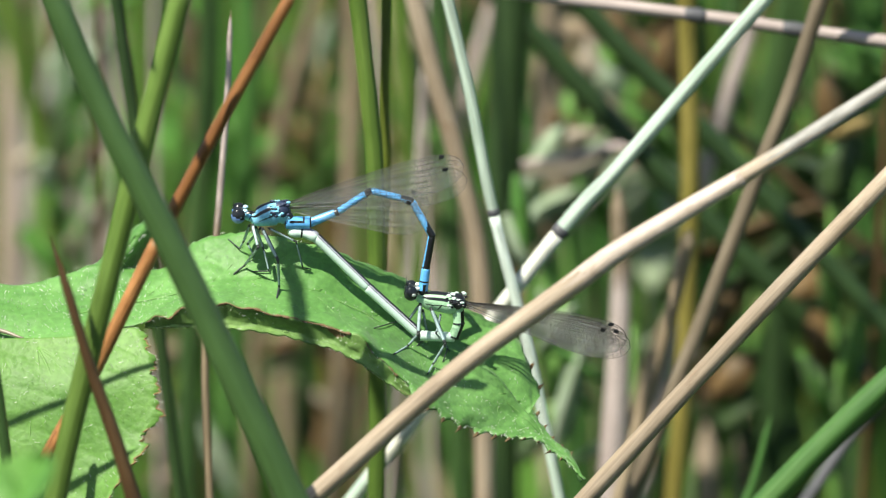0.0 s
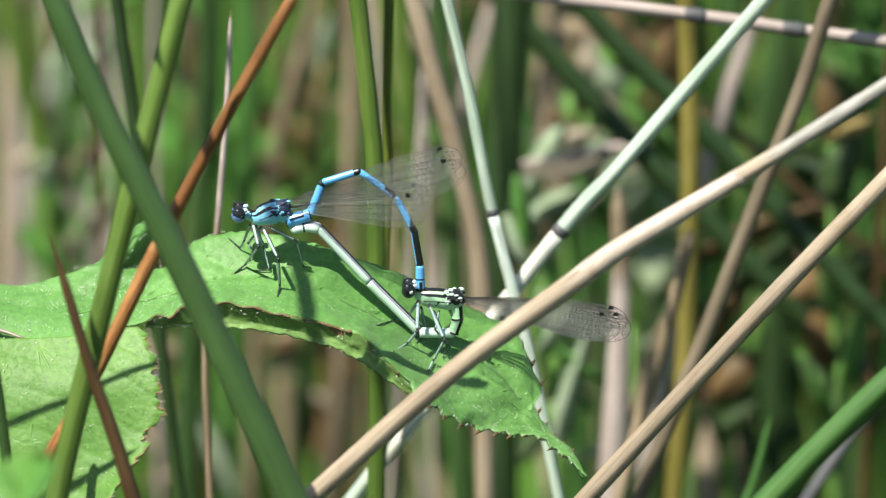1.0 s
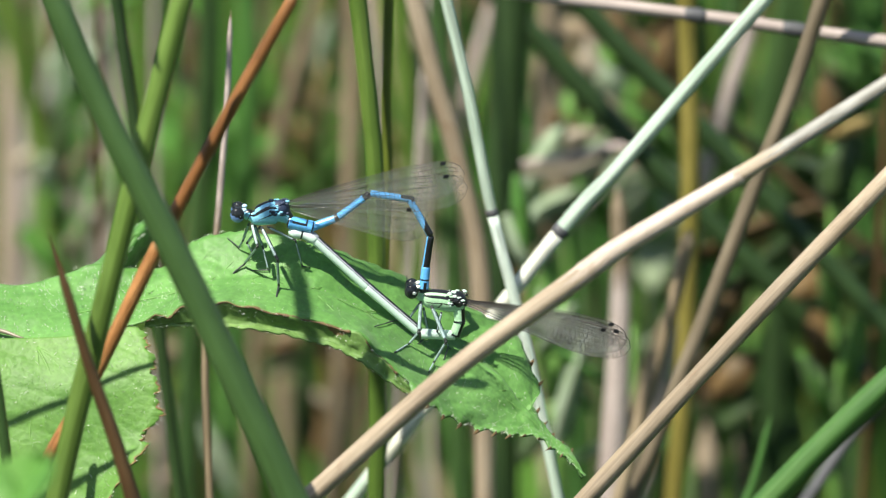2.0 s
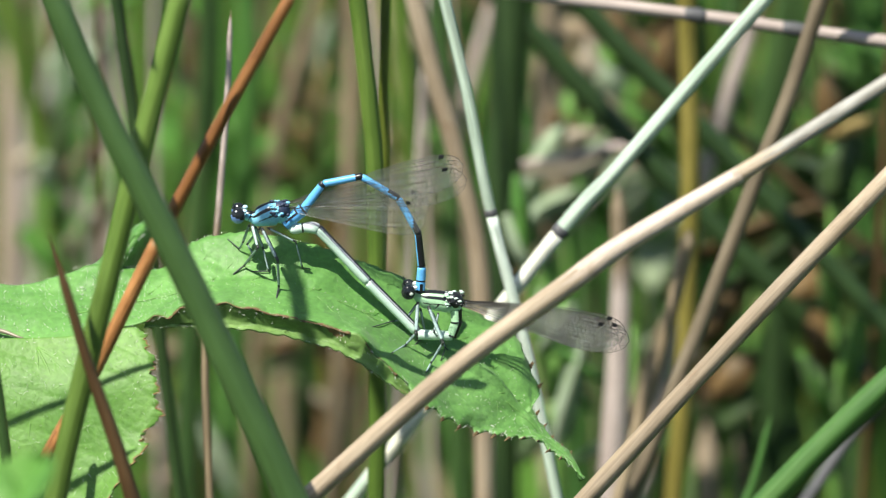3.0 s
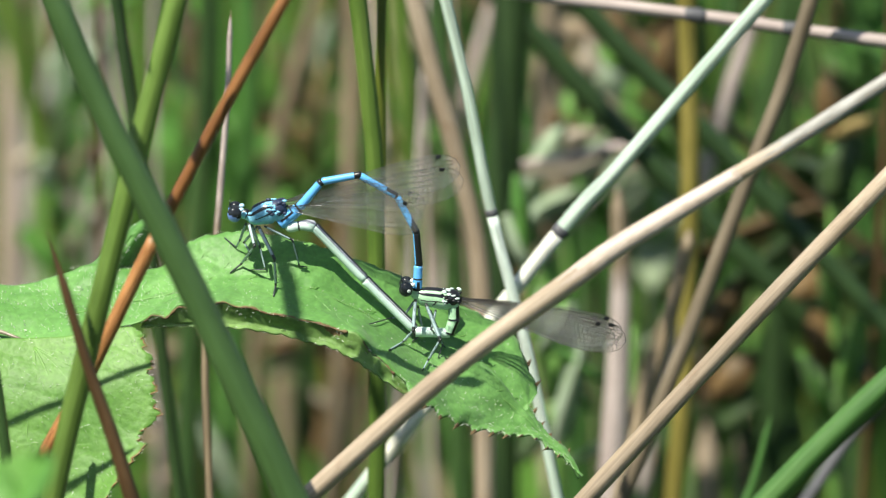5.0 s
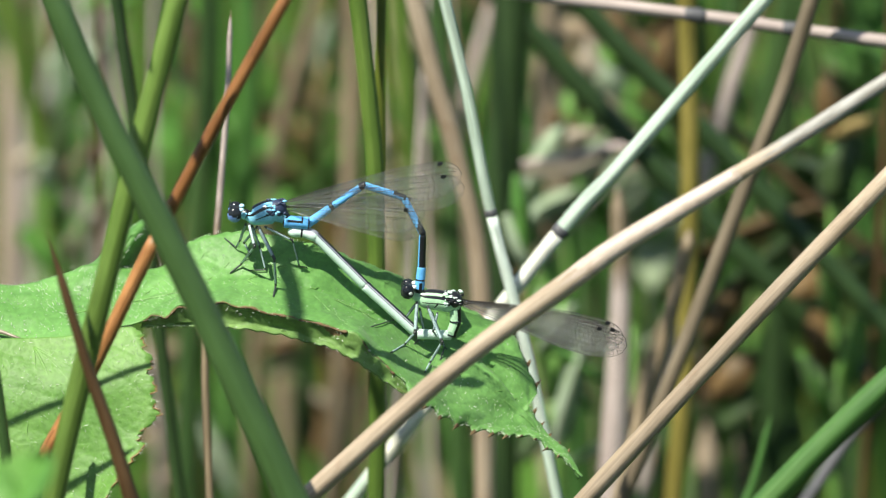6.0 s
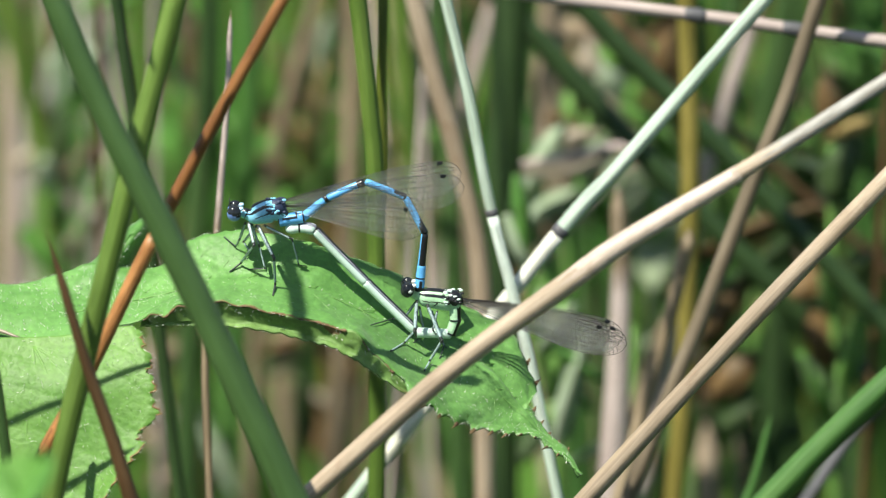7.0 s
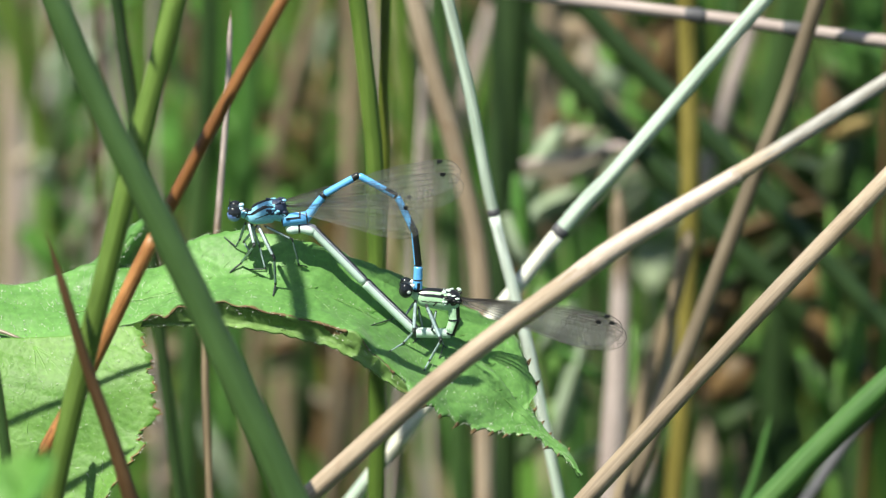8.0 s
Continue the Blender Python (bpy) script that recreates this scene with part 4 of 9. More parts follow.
stalk("straw", "thin whitish straw lying across", [(-0.0035, 0.14, 0.33924), (0.01722, 0.14, 0.36689), (0.02494, 0.14, 0.37582), (0.02723, 0.14, 0.37946), (0.02483, 0.14, 0.38048), (0.01947, 0.14, 0.37921), (0.01106, 0.14, 0.37777)], 0.000560, GREYPINK, 0.004, group=BACK, reach=0.5)

MIDDLE = "blurred stalks in the middle distance"
stalk("dead_stalk", "short bleached broken stalk in the middle distance", [(-0.05955, 0.3, 0.293), (-0.06005, 0.3, 0.31526), (-0.06064, 0.3, 0.32931)], 0.001543, GREYPINK, 0.004, group=MIDDLE, sides=10)


def middle_stalk(label, mat, r, pts):
    stalk("dead_stalk" if "dead" in label else "rush_stem", label, pts, r, mat, 0.12, group=MIDDLE, sides=10)


middle_stalk("grey-green rush stem in the middle distance", SAGE_STEM, 0.001684, [(0.03465, 0.27, 0.32692), (0.02955, 0.27, 0.35411), (0.02607, 0.27, 0.3695), (0.02396, 0.27, 0.37811)])
middle_stalk("green rush stem in the middle distance", GREEN, 0.000982, [(0.03391, 0.29, 0.31585), (0.03305, 0.29, 0.34165), (0.03407, 0.29, 0.35935), (0.03492, 0.29, 0.37302)])
middle_stalk("grey-green rush stem in the middle distance", SAGE_STEM, 0.001193, [(0.02124, 0.26, 0.31977), (0.02392, 0.26, 0.34586), (0.02478, 0.26, 0.35831), (0.02526, 0.26, 0.37164)])
middle_stalk("tan dead stalk in the middle distance", STRAW, 0.001403, [(-0.07759, 0.3, 0.28056), (-0.07558, 0.3, 0.31928), (-0.0745, 0.3, 0.34923), (-0.07264, 0.3, 0.36899)])
middle_stalk("bright green blade in the middle distance", GREEN, 0.001684, [(-0.06184, 0.26, 0.2922), (-0.06334, 0.26, 0.31977), (-0.0654, 0.26, 0.34586), (-0.06919, 0.26, 0.36594)])
middle_stalk("pale grey dead stalk in the middle distance", GREYPINK, 0.001684, [(-0.06921, 0.42, 0.24567), (-0.06971, 0.42, 0.2887), (-0.07227, 0.42, 0.32199), (-0.07378, 0.42, 0.34395)])
middle_stalk("pale grey dead stalk in the middle distance", GREYPINK, 0.001824, [(-0.06904, 0.46, 0.23404), (-0.0669, 0.46, 0.27851), (-0.06491, 0.46, 0.31291), (-0.0657, 0.46, 0.33786)])
middle_stalk("bleached dead stalk in the middle distance", PALE, 0.001403, [(-0.08036, 0.44, 0.23985), (-0.07638, 0.44, 0.2836), (-0.07151, 0.44, 0.31745), (-0.06902, 0.44, 0.33978)])
middle_stalk("pale grey dead stalk in the middle distance", GREYPINK, 0.001543, [(-0.07745, 0.38, 0.2573), (-0.07743, 0.38, 0.29889), (-0.07796, 0.38, 0.33107), (-0.08011, 0.38, 0.3523)])
middle_stalk("bleached dead stalk in the middle distance", PALE, 0.001263, [(-0.06627, 0.5, 0.2224), (-0.0686, 0.5, 0.26831), (-0.07167, 0.5, 0.29795), (-0.07367, 0.5, 0.32025)])
middle_stalk("olive rush stem in the middle distance", OLIVE, 0.001543, [(-0.05019, 0.36, 0.26312), (-0.05182, 0.36, 0.30399), (-0.05332, 0.36, 0.33561), (-0.05248, 0.36, 0.35647)])
middle_stalk("dark rush stem in the middle distance", DEEP, 0.001824, [(-0.04045, 0.2, 0.30964), (-0.03922, 0.2, 0.34476), (-0.03669, 0.2, 0.37193), (-0.036, 0.2, 0.38985)])
middle_stalk("green rush stem in the middle distance", MIDGREEN, 0.001684, [(-0.03678, 0.26, 0.2922), (-0.03413, 0.26, 0.32947), (-0.03158, 0.26, 0.35831), (-0.03191, 0.26, 0.37733)])
middle_stalk("brown dead stalk in the middle distance", TAN, 0.001052, [(-0.0319, 0.24, 0.29801), (-0.0298, 0.24, 0.33457), (-0.0269, 0.24, 0.35723), (-0.02038, 0.24, 0.38151)])
middle_stalk("green rush stem in the middle distance", GREEN, 0.001543, [(-0.02641, 0.32, 0.27475), (-0.02371, 0.32, 0.31418), (-0.02602, 0.32, 0.34469), (-0.02787, 0.32, 0.36481)])
middle_stalk("yellowing rush stem in the middle distance", YELLOW, 0.001052, [(-0.01874, 0.34, 0.26893), (-0.02111, 0.34, 0.30909), (-0.02168, 0.34, 0.34015), (-0.01939, 0.34, 0.3586)])
middle_stalk("tan dead stalk in the middle distance", TAN, 0.001333, [(-0.01809, 0.22, 0.30383), (-0.01587, 0.22, 0.33967), (-0.01451, 0.22, 0.36739), (-0.0148, 0.22, 0.38568)])
middle_stalk("green rush stem in the middle distance", GREEN, 0.001543, [(-0.00218, 0.22, 0.30383), (-0.00379, 0.22, 0.33967), (-0.00555, 0.22, 0.36739), (-0.00704, 0.22, 0.38568)])
middle_stalk("tan dead stalk in the middle distance", STRAW, 0.001403, [(-0.00825, 0.3, 0.28056), (-0.00818, 0.3, 0.31928), (-0.00639, 0.3, 0.34923), (-0.00231, 0.3, 0.36899)])
middle_stalk("dark rush stem in the middle distance", DEEP, 0.001964, [(0.00276, 0.2, 0.30964), (0.00186, 0.2, 0.34476), (0.00053, 0.2, 0.37193), (-0.00122, 0.2, 0.38985)])
middle_stalk("grey-pink dead stalk in the middle distance", GREYPINK, 0.000982, [(-0.00126, 0.22, 0.33034), (0.00215, 0.22, 0.36188), (0.00501, 0.22, 0.37473), (0.00732, 0.22, 0.38295)])
middle_stalk("brown dead stalk in the middle distance", DULL, 0.002385, [(0.01846, 0.23, 0.30092), (0.01675, 0.23, 0.33712), (0.01665, 0.23, 0.36512), (0.0181, 0.23, 0.38359)])
middle_stalk("green rush stem in the middle distance", MIDGREEN, 0.001403, [(0.02059, 0.18, 0.31546), (0.01873, 0.18, 0.34091), (0.0152, 0.18, 0.35699), (0.01212, 0.18, 0.37647)])
middle_stalk("dark rush stem in the middle distance", DEEP, 0.001684, [(0.02711, 0.3, 0.28056), (0.0298, 0.3, 0.31928), (0.03541, 0.3, 0.34923), (0.03911, 0.3, 0.36899)])
middle_stalk("green rush stem in the middle distance", GREEN, 0.001684, [(0.04479, 0.3, 0.28056), (0.03662, 0.3, 0.31928), (0.02961, 0.3, 0.34923), (0.02177, 0.3, 0.36899)])
middle_stalk("brown dead stalk in the middle distance", DARKBROWN, 0.001543, [(0.05256, 0.34, 0.26893), (0.04202, 0.34, 0.30909), (0.03372, 0.34, 0.34015), (0.03157, 0.34, 0.36064)])
middle_stalk("pale grey dead stalk in the middle distance", GREYPINK, 0.001684, [(0.03993, 0.34, 0.31741), (0.03173, 0.34, 0.3381), (0.02563, 0.34, 0.35144), (0.02157, 0.34, 0.36268)])
middle_stalk("green rush stem in the middle distance", MIDGREEN, 0.001824, [(0.02326, 0.26, 0.2922), (0.02406, 0.26, 0.31977), (0.02209, 0.26, 0.3372), (0.01875, 0.26, 0.35353)])
middle_stalk("dark rush stem in the middle distance", DEEP, 0.001964, [(0.06691, 0.22, 0.30383), (0.06455, 0.22, 0.33967), (0.05965, 0.22, 0.36739), (0.05672, 0.22, 0.38568)])
middle_stalk("dark rush stem in the middle distance", DEEP, 0.001684, [(0.03439, 0.2, 0.30964), (0.04028, 0.2, 0.34476), (0.04441, 0.2, 0.37193), (0.04509, 0.2, 0.38985)])
middle_stalk("dark rush stem in the middle distance", DEEP, 0.001824, [(0.04418, 0.22, 0.30383), (0.04662, 0.22, 0.33034), (0.04991, 0.22, 0.35819), (0.05404, 0.22, 0.38568)])
# Added stem in the shade colour, darkening this gap.
middle_stalk("dark rush stem in the middle distance", PAINTED_SHADE, 0.002105, [(0.05255, 0.22, 0.30383), (0.05317, 0.22, 0.3266), (0.05385, 0.22, 0.34431), (0.05407, 0.22, 0.35542)])
middle_stalk("dark rush stem in the middle distance", DEEP, 0.001824, [(0.05825, 0.26, 0.2922), (0.05964, 0.26, 0.32947), (0.06391, 0.26, 0.35831), (0.06641, 0.26, 0.37733)])


def broken_stalk(label, mat, r, pts):
    stalk("broken_stalk", label, pts, r, mat, 0.006, group="broken stalks low behind", sides=10)


broken_stalk("broken tan stalk low in the middle distance", TAN, 0.001824, [(-0.02689, 0.34, 0.26893), (-0.02834, 0.34, 0.28183), (-0.029, 0.34, 0.29025)])
broken_stalk("broken tan stalk low in the middle distance", TAN, 0.002105, [(-0.01908, 0.36, 0.26312), (-0.01747, 0.36, 0.27839), (-0.0164, 0.36, 0.28909)])
broken_stalk("broken pale stalk in the middle distance", GREYPINK, 0.000912, [(0.036, 0.25, 0.31277), (0.03396, 0.25, 0.33585), (0.03183, 0.25, 0.34825)])
broken_stalk("broken tan stalk low in the middle distance", DULL, 0.0017, [(0.04176, 0.20000, 0.30240), (0.04151, 0.20000, 0.30983), (0.04145, 0.20000, 0.31612)])
broken_stalk("broken pale stalk low in the middle distance", TAN, 0.0018, [(0.04558, 0.19000, 0.30538), (0.04514, 0.19000, 0.31274), (0.04498, 0.19000, 0.31951)])
broken_stalk("broken grey stalk low in the middle distance", GREYPINK, 0.001684, [(0.02302, 0.34, 0.26893), (0.02446, 0.34, 0.28604), (0.02592, 0.34, 0.29864)])

rnd = random.Random(71)
for k in range(38):
    x, y, lean, mat = rnd.uniform(-0.085, 0.085), rnd.uniform(0.13, 0.34), rnd.gauss(0, 0.018), rnd.choice((TAN, DULL, GREYPINK, GREEN, MIDGREEN, PAINTED_SHADE, PAINTED_SHADE, OLIVE, DARKBROWN))
    dead = mat in (TAN, DULL, GREYPINK, DARKBROWN)
    stalk("dead_stalk" if dead else "rush_stem", "slim dead stalk in the middle distance" if dead else "slim rush stem in the middle distance",
          [(x - lean, y, 0.2), (x + rnd.gauss(0, 0.003), y, 0.36), (x + lean, y + 0.01, 0.52)], rnd.uniform(0.0003, 0.0006), mat, 0.1, group=MIDDLE, sides=8)

# ---- stalks in front of the leaf ----
FRONT = "stalks in front of the leaf"
stalk("rush_stem", "thick shaded dark green rush stem", [(-0.0152, -0.047, 0.37537), (-0.01941, -0.047, 0.38507), (-0.0262, -0.047, 0.4002), (-0.03279, -0.047, 0.4145), (-0.03934, -0.047, 0.428), (-0.04498, -0.047, 0.44139)], 0.002105, SHADY_GREEN, 0.03, group=FRONT, prof=(0.95, 0.92, 0.85, 0.80, 0.76, 0.70))
stem_b = stalk("rush_stem", "glossy olive-green rush stem", [(-0.04698, -0.035, 0.37531), (-0.0441, -0.035, 0.38795), (-0.0402, -0.035, 0.40326), (-0.03598, -0.035, 0.4198), (-0.03092, -0.035, 0.43888)], 0.001298, FRESH, 0.004, group=FRONT)
stem_c = stalk("dead_stalk", "slim russet dead stalk", [(-0.04995, -0.02500, 0.37664), (-0.04254, -0.02560, 0.39029), (-0.03485, -0.02600, 0.40620), (-0.02650, -0.02650, 0.42232), (-0.01832, -0.02650, 0.43711)], 0.000870, BROWN, 0.0015, group=FRONT, prof=(1.05, 1.0, 0.97, 0.9, 0.85), sheath=[((-0.05027, -0.02520, 0.37741), (-0.03415, -0.02600, 0.40830), ORANGE, "orange-tan sheath round the lower stalk")])
stem_d = stalk("dead_stalk", "tapering dark brown dead blade", [(-0.03624, -0.04, 0.37748), (-0.03881, -0.04, 0.38655), (-0.04171, -0.04, 0.39558), (-0.04438, -0.04, 0.40523)], 0.000982, DARKBROWN, 0.0075, group=FRONT, top=0.35)
stem_e = stalk("straw", "thick tan straw leaning across the leaf", [(-0.016, -0.03, 0.37639), (0.00108, -0.03, 0.39204), (0.01459, -0.03, 0.4024), (0.02131, -0.03, 0.40748), (0.03137, -0.03, 0.41372), (0.04138, -0.03, 0.42001), (0.054, -0.03, 0.42833)], 0.001228, STRAW, 0.2, group=FRONT, reach=0.4, sheath=[((0.01223, -0.03, 0.40058), (0.03538, -0.03, 0.41621), CREAMSTRAW), ((0.03604, -0.03, 0.4167), (0.05996, -0.03, 0.43203), WEATHERED)], prof=(1.0, 1.0, 1.05, 1.05, 0.9, 0.76, 0.7))
stalk("straw", "tan straw leaning parallel to a thicker one", [(0.01716, -0.012, 0.37071), (0.02986, -0.012, 0.38517), (0.04273, -0.012, 0.3995), (0.05563, -0.012, 0.41342)], 0.001158, DULL, 0.2, group=FRONT, reach=0.4, sheath=[((0.03882, -0.01200, 0.39664), (0.05614, -0.01200, 0.41568), STRAW, "paler sheath round the upper straw")])
stalk("rush_stem", "shaded dark green rush stem", [(-0.05205, -0.03, 0.37525), (-0.05273, -0.03, 0.38374), (-0.05392, -0.03, 0.39359), (-0.05625, -0.03, 0.40755)], 0.000631, DEEP, 0.002, group=FRONT)
stalk("dead_stalk", "thin brown stalk whose shadow crosses the leaf", [(-0.09887, -0.036, 0.42209), (-0.07392, -0.036, 0.43455), (-0.05718, -0.036, 0.44281)], 0.000386, DARKBROWN, 0.02, group=FRONT)
stalk("dead_stalk", "thin brown stalk whose shadow crosses the leaf", [(-0.09324, -0.04, 0.41593), (-0.06796, -0.04, 0.42696), (-0.06176, -0.04, 0.42967)], 0.000491, DARKBROWN, 0.003, group=FRONT)
stem_s = stalk("rush_stem", "tall green rush drooping over, its shadow on the leaf", [(-0.118, -0.050, 0.30), (-0.119, -0.046, 0.45), (-0.113, -0.040, 0.54), (-0.099, -0.034, 0.568), (-0.07956, -0.03355, 0.54264), (-0.05870, -0.04555, 0.49178), (-0.05010, -0.05075, 0.46973)], 0.000947, GREEN, 0.006, group=FRONT)


# ---- bramble leaf ----
def build_leaf():
    leaf = thing("bramble_leaf", (-0.05097, 0.0, 0.38846), "hairy green bramble leaf with toothed reddish margins", "leaf")
    # Leaflet that arches to the right and droops to its tip.
    top = [(-0.06120, 0.00650, 0.39407), (-0.05129, 0.00650, 0.39385), (-0.04360, 0.00650, 0.39626), (-0.03568, 0.00650, 0.39583), (-0.03104, 0.00620, 0.39911), (-0.02500, 0.00550, 0.40059), (-0.01579, 0.00360, 0.39918), (-0.00665, 0.00620, 0.39503), (0.00114, 0.00860, 0.39060), (0.00860, 0.00740, 0.38695), (0.01149, 0.00400, 0.38081), (0.01288, 0.00150, 0.37606), (0.01567, -0.00140, 0.37394), (0.01760, -0.00400, 0.37146)]
    mid = [(-0.06087, 0.00150, 0.39186), (-0.05101, 0.00150, 0.39164), (-0.04254, 0.00150, 0.39280), (-0.03549, 0.00150, 0.39389), (-0.03089, 0.00130, 0.39540), (-0.02489, 0.00080, 0.39625), (-0.01644, -0.00020, 0.39491), (-0.00803, 0.00080, 0.39117), (-0.00099, 0.00120, 0.38669), (0.00536, 0.00000, 0.38292), (0.00925, -0.00020, 0.37887), (0.01228, -0.00090, 0.37622), (0.01557, -0.00300, 0.37403), (0.01759, -0.00450, 0.37153)]
    low = [(-0.06039, -0.00600, 0.38831), (-0.05060, -0.00600, 0.38817), (-0.04218, -0.00600, 0.39077), (-0.03658, -0.00600, 0.39222), (-0.03199, -0.00700, 0.39377), (-0.02533, -0.00800, 0.39461), (-0.01768, -0.00800, 0.39288), (-0.01072, -0.00870, 0.39098), (-0.00585, -0.00970, 0.38641), (-0.00028, -0.00920, 0.38151), (0.00604, -0.00500, 0.37780), (0.01134, -0.00280, 0.37639), (0.01535, -0.00340, 0.37385), (0.01758, -0.00500, 0.37160)]

    def bumps(u):
        return Vector((0, -0.0002, 0.0009)) * noise.noise((u * 34, 5, 2)) * max(0.0, min(1.0, (u - 0.2) * 12, (0.62 - u) * 20))

    def tooth(u, v, across, along):
        out = Vector((0, 0, 0))
        if v < 0.001 and u > 0.26:
            out = -across.normalized() * (0.0008 * (1.3 - u) if u > 0.66 else 0.00035) * saw(u * 32)
        # One large lobe ends in a point; behind it the margin steps back.
        if 0.785 < u < 0.90:
            out += across.normalized() * 0.0024 * math.exp(-(u - 0.785) / 0.04) * max(0.0, 1 - v / 0.45)
        if 0.70 < u < 0.785:
            out -= across.normalized() * 0.0005 * ((u - 0.70) / 0.085) ** 2 * max(0.0, 1 - v / 0.4)
        # The folded margin is bumpy.
        if v > 0.8 and 0.2 < u < 0.62:
            out += bumps(u) * (v - 0.8) / 0.2
        if v > 0.999 and u > 0.64:
            size = 0.0013 * max(0.0, 1 - 6 * max(0, u - 0.83))
            out += across.normalized() * size * (saw(u * 38) + 0.5 * saw(u * 97 + 0.3) * noise.noise((u * 60, 1, 0)))
        return out

    def puff(u, v, p):
        side = (u * 13 + abs(v - 0.5) * 2.6) % 1.0
        vein = 0.00022 * math.sin(math.pi * side) ** 0.6
        rib = -0.0003 * math.exp(-((v - 0.5) / 0.03) ** 2) * min(1, max(0, u - 0.2) * 6)
        # Towards the tip the blade creases along its midrib.
        tip = max(0.0, min(1.0, (u - 0.62) / 0.08)) * max(0.0, min(1.0, (0.86 - u) / 0.06))
        crease = tip * (0.0009 * math.exp(-((v - 0.46) / 0.07) ** 2) - 0.0011 * math.exp(-((v - 0.33) / 0.07) ** 2))
        furrow = -0.0007 * math.exp(-((v - 0.80) / 0.10) ** 2) * max(0.0, 1 - abs(u - 0.045) / 0.05)
        waves = 0.00035 * math.sin(u * 92 + v * 5) * max(0.0, u - 0.55) * (1 if v > 0.5 else 0.3)
        return vein + rib + crease + furrow + waves + 0.0005 * noise.noise(p * 110) + 0.00026 * noise.noise(p * 380) + 0.00011 * noise.noise(p * 950)

    bm = bmesh.new()
    va = loft(bm, [top, mid, low], 420, 16, tooth, puff)
    flat_a = [[w.co.copy() for w in col] for col in va]
    upper = [col[0].co.copy() for col in va]
    lower = [col[-1].co.copy() for col in va]
    a = part("leaflet", bm, LEAF, leaf, "arching sunlit green leaflet with rusty teeth")
    a.modifiers.new("thickness", 'SOLIDIFY').thickness = 0.00025
    rnd = random.Random(17)
    spots = []
    for k in range(2300):
        i = rnd.randrange(2, 299)
        if i > 215 and rnd.random() < (i - 200) / 88:
            continue
        j = rnd.choice((0, 32, rnd.randrange(33), rnd.randrange(33), rnd.randrange(33), rnd.randrange(33), rnd.randrange(33), rnd.randrange(33), rnd.randrange(33)))
        spots.append((i, j))
    grid = [[p for p in spline([t, m, w], 16)] for t, m, w in zip(*[[r[round(i * (len(r) - 1) / 300)] for i in range(301)] for r in (spline(top, 24), spline(mid, 24), spline(low, 24))])]
    bm = bmesh.new()
    roots = []
    for i, j in spots:
        p = grid[i][j]
        up = (grid[i + 1][j] - grid[i - 1][j]).cross(grid[i][max(j - 1, 0)] - grid[i][min(j + 1, 32)]).normalized()
        if up.z < 0:
            up = -up
        if j == 0:
            up = up + (grid[i][0] - grid[i][2]).normalized() * 1.5
        if j == 32:
            up = up * 0.4 + (grid[i][32] - grid[i][30]).normalized() * 1.5
        roots.append((p + up * 0.0001, up))
    hairs(bm, roots, rnd, (0.00014, 0.00034), 0.000019)
    for k in range(480):
        i, j = rnd.randrange(2, 66), rnd.randrange(2, 31)
        hairs(bm, [(grid[i][j] + Vector((0, -0.0001, 0.0002)), Vector((-0.3, -0.5, 0.8)))], rnd, (0.00014, 0.00042), 0.000038)
    for ci, cj, count in ((24, 12, 16), (31, 15, 14), (36, 20, 18), (33, 25, 12), (27, 17, 10), (40, 10, 12), (21, 22, 9), (46, 8, 14)):
        for k in range(count):
            i, j = max(1, round(rnd.gauss(ci, 1.6))), min(31, max(1, round(rnd.gauss(cj, 1.3))))
            hairs(bm, [(grid[i][j] + Vector((rnd.uniform(-0.0002, 0.0002), -0.0001, 0.0002)), Vector((-0.3, -0.5, 0.8)))], rnd, (0.00015, 0.0004), 0.000045)
    rim = [(q, (q - grid[min(300, round(k * 300 / 420))][16]).normalized()) for k, q in enumerate(lower)]
    hairs(bm, [(q - d * rnd.uniform(0, 0.0006), d * 0.9 + Vector((-0.2, -0.5, -0.3))) for q, d in (rnd.choice(rim[262:405]) for _ in range(240))], rnd, (0.0002, 0.0006), 0.000022)
    tagged(part("leaf_hair", bm, HAIR, leaf, "fine white hairs on the leaf"), kind="stuff")
    bm = bmesh.new()
    for line, a0, a1, freq in ((upper, 0.72, 0.93, 32), (lower, 0.66, 0.93, 38)):
        for i in range(1, 420):
            u = i / 420
            if a0 < u < a1 and saw(u * freq) > 0.86:
                p = line[i]
                d = (line[i] - (grid[round(i * 300 / 420)][16])).normalized()
                tube(bm, [p - d * 0.0002, p + d * rnd.uniform(0.0005, 0.0012)], [0.00019, 0.00004], 5)
    tagged(part("leaf_tooth", bm, RUST, leaf, "dark brown tips of the leaf teeth"), kind="stuff")
    # The near margin is folded under and shaded.
    cut = slice(3, 10)
    edge = low[cut]
    hang = [(-0.03690, -0.00530, 0.39131), (-0.03169, -0.00642, 0.39176), (-0.02538, -0.00774, 0.39184), (-0.01771, -0.00790, 0.39049), (-0.01177, -0.00884, 0.38881), (-0.00724, -0.01007, 0.38587), (-0.00251, -0.00976, 0.38264)]
    half = [tuple(Vector(e).lerp(Vector(h), 0.78) + Vector((0, d, 0))) for e, h, d in zip(edge, hang, (0.0001, 0.0003, 0.0005, 0.0005, 0.0004, 0.0002, 0.0))]
    bm = bmesh.new()
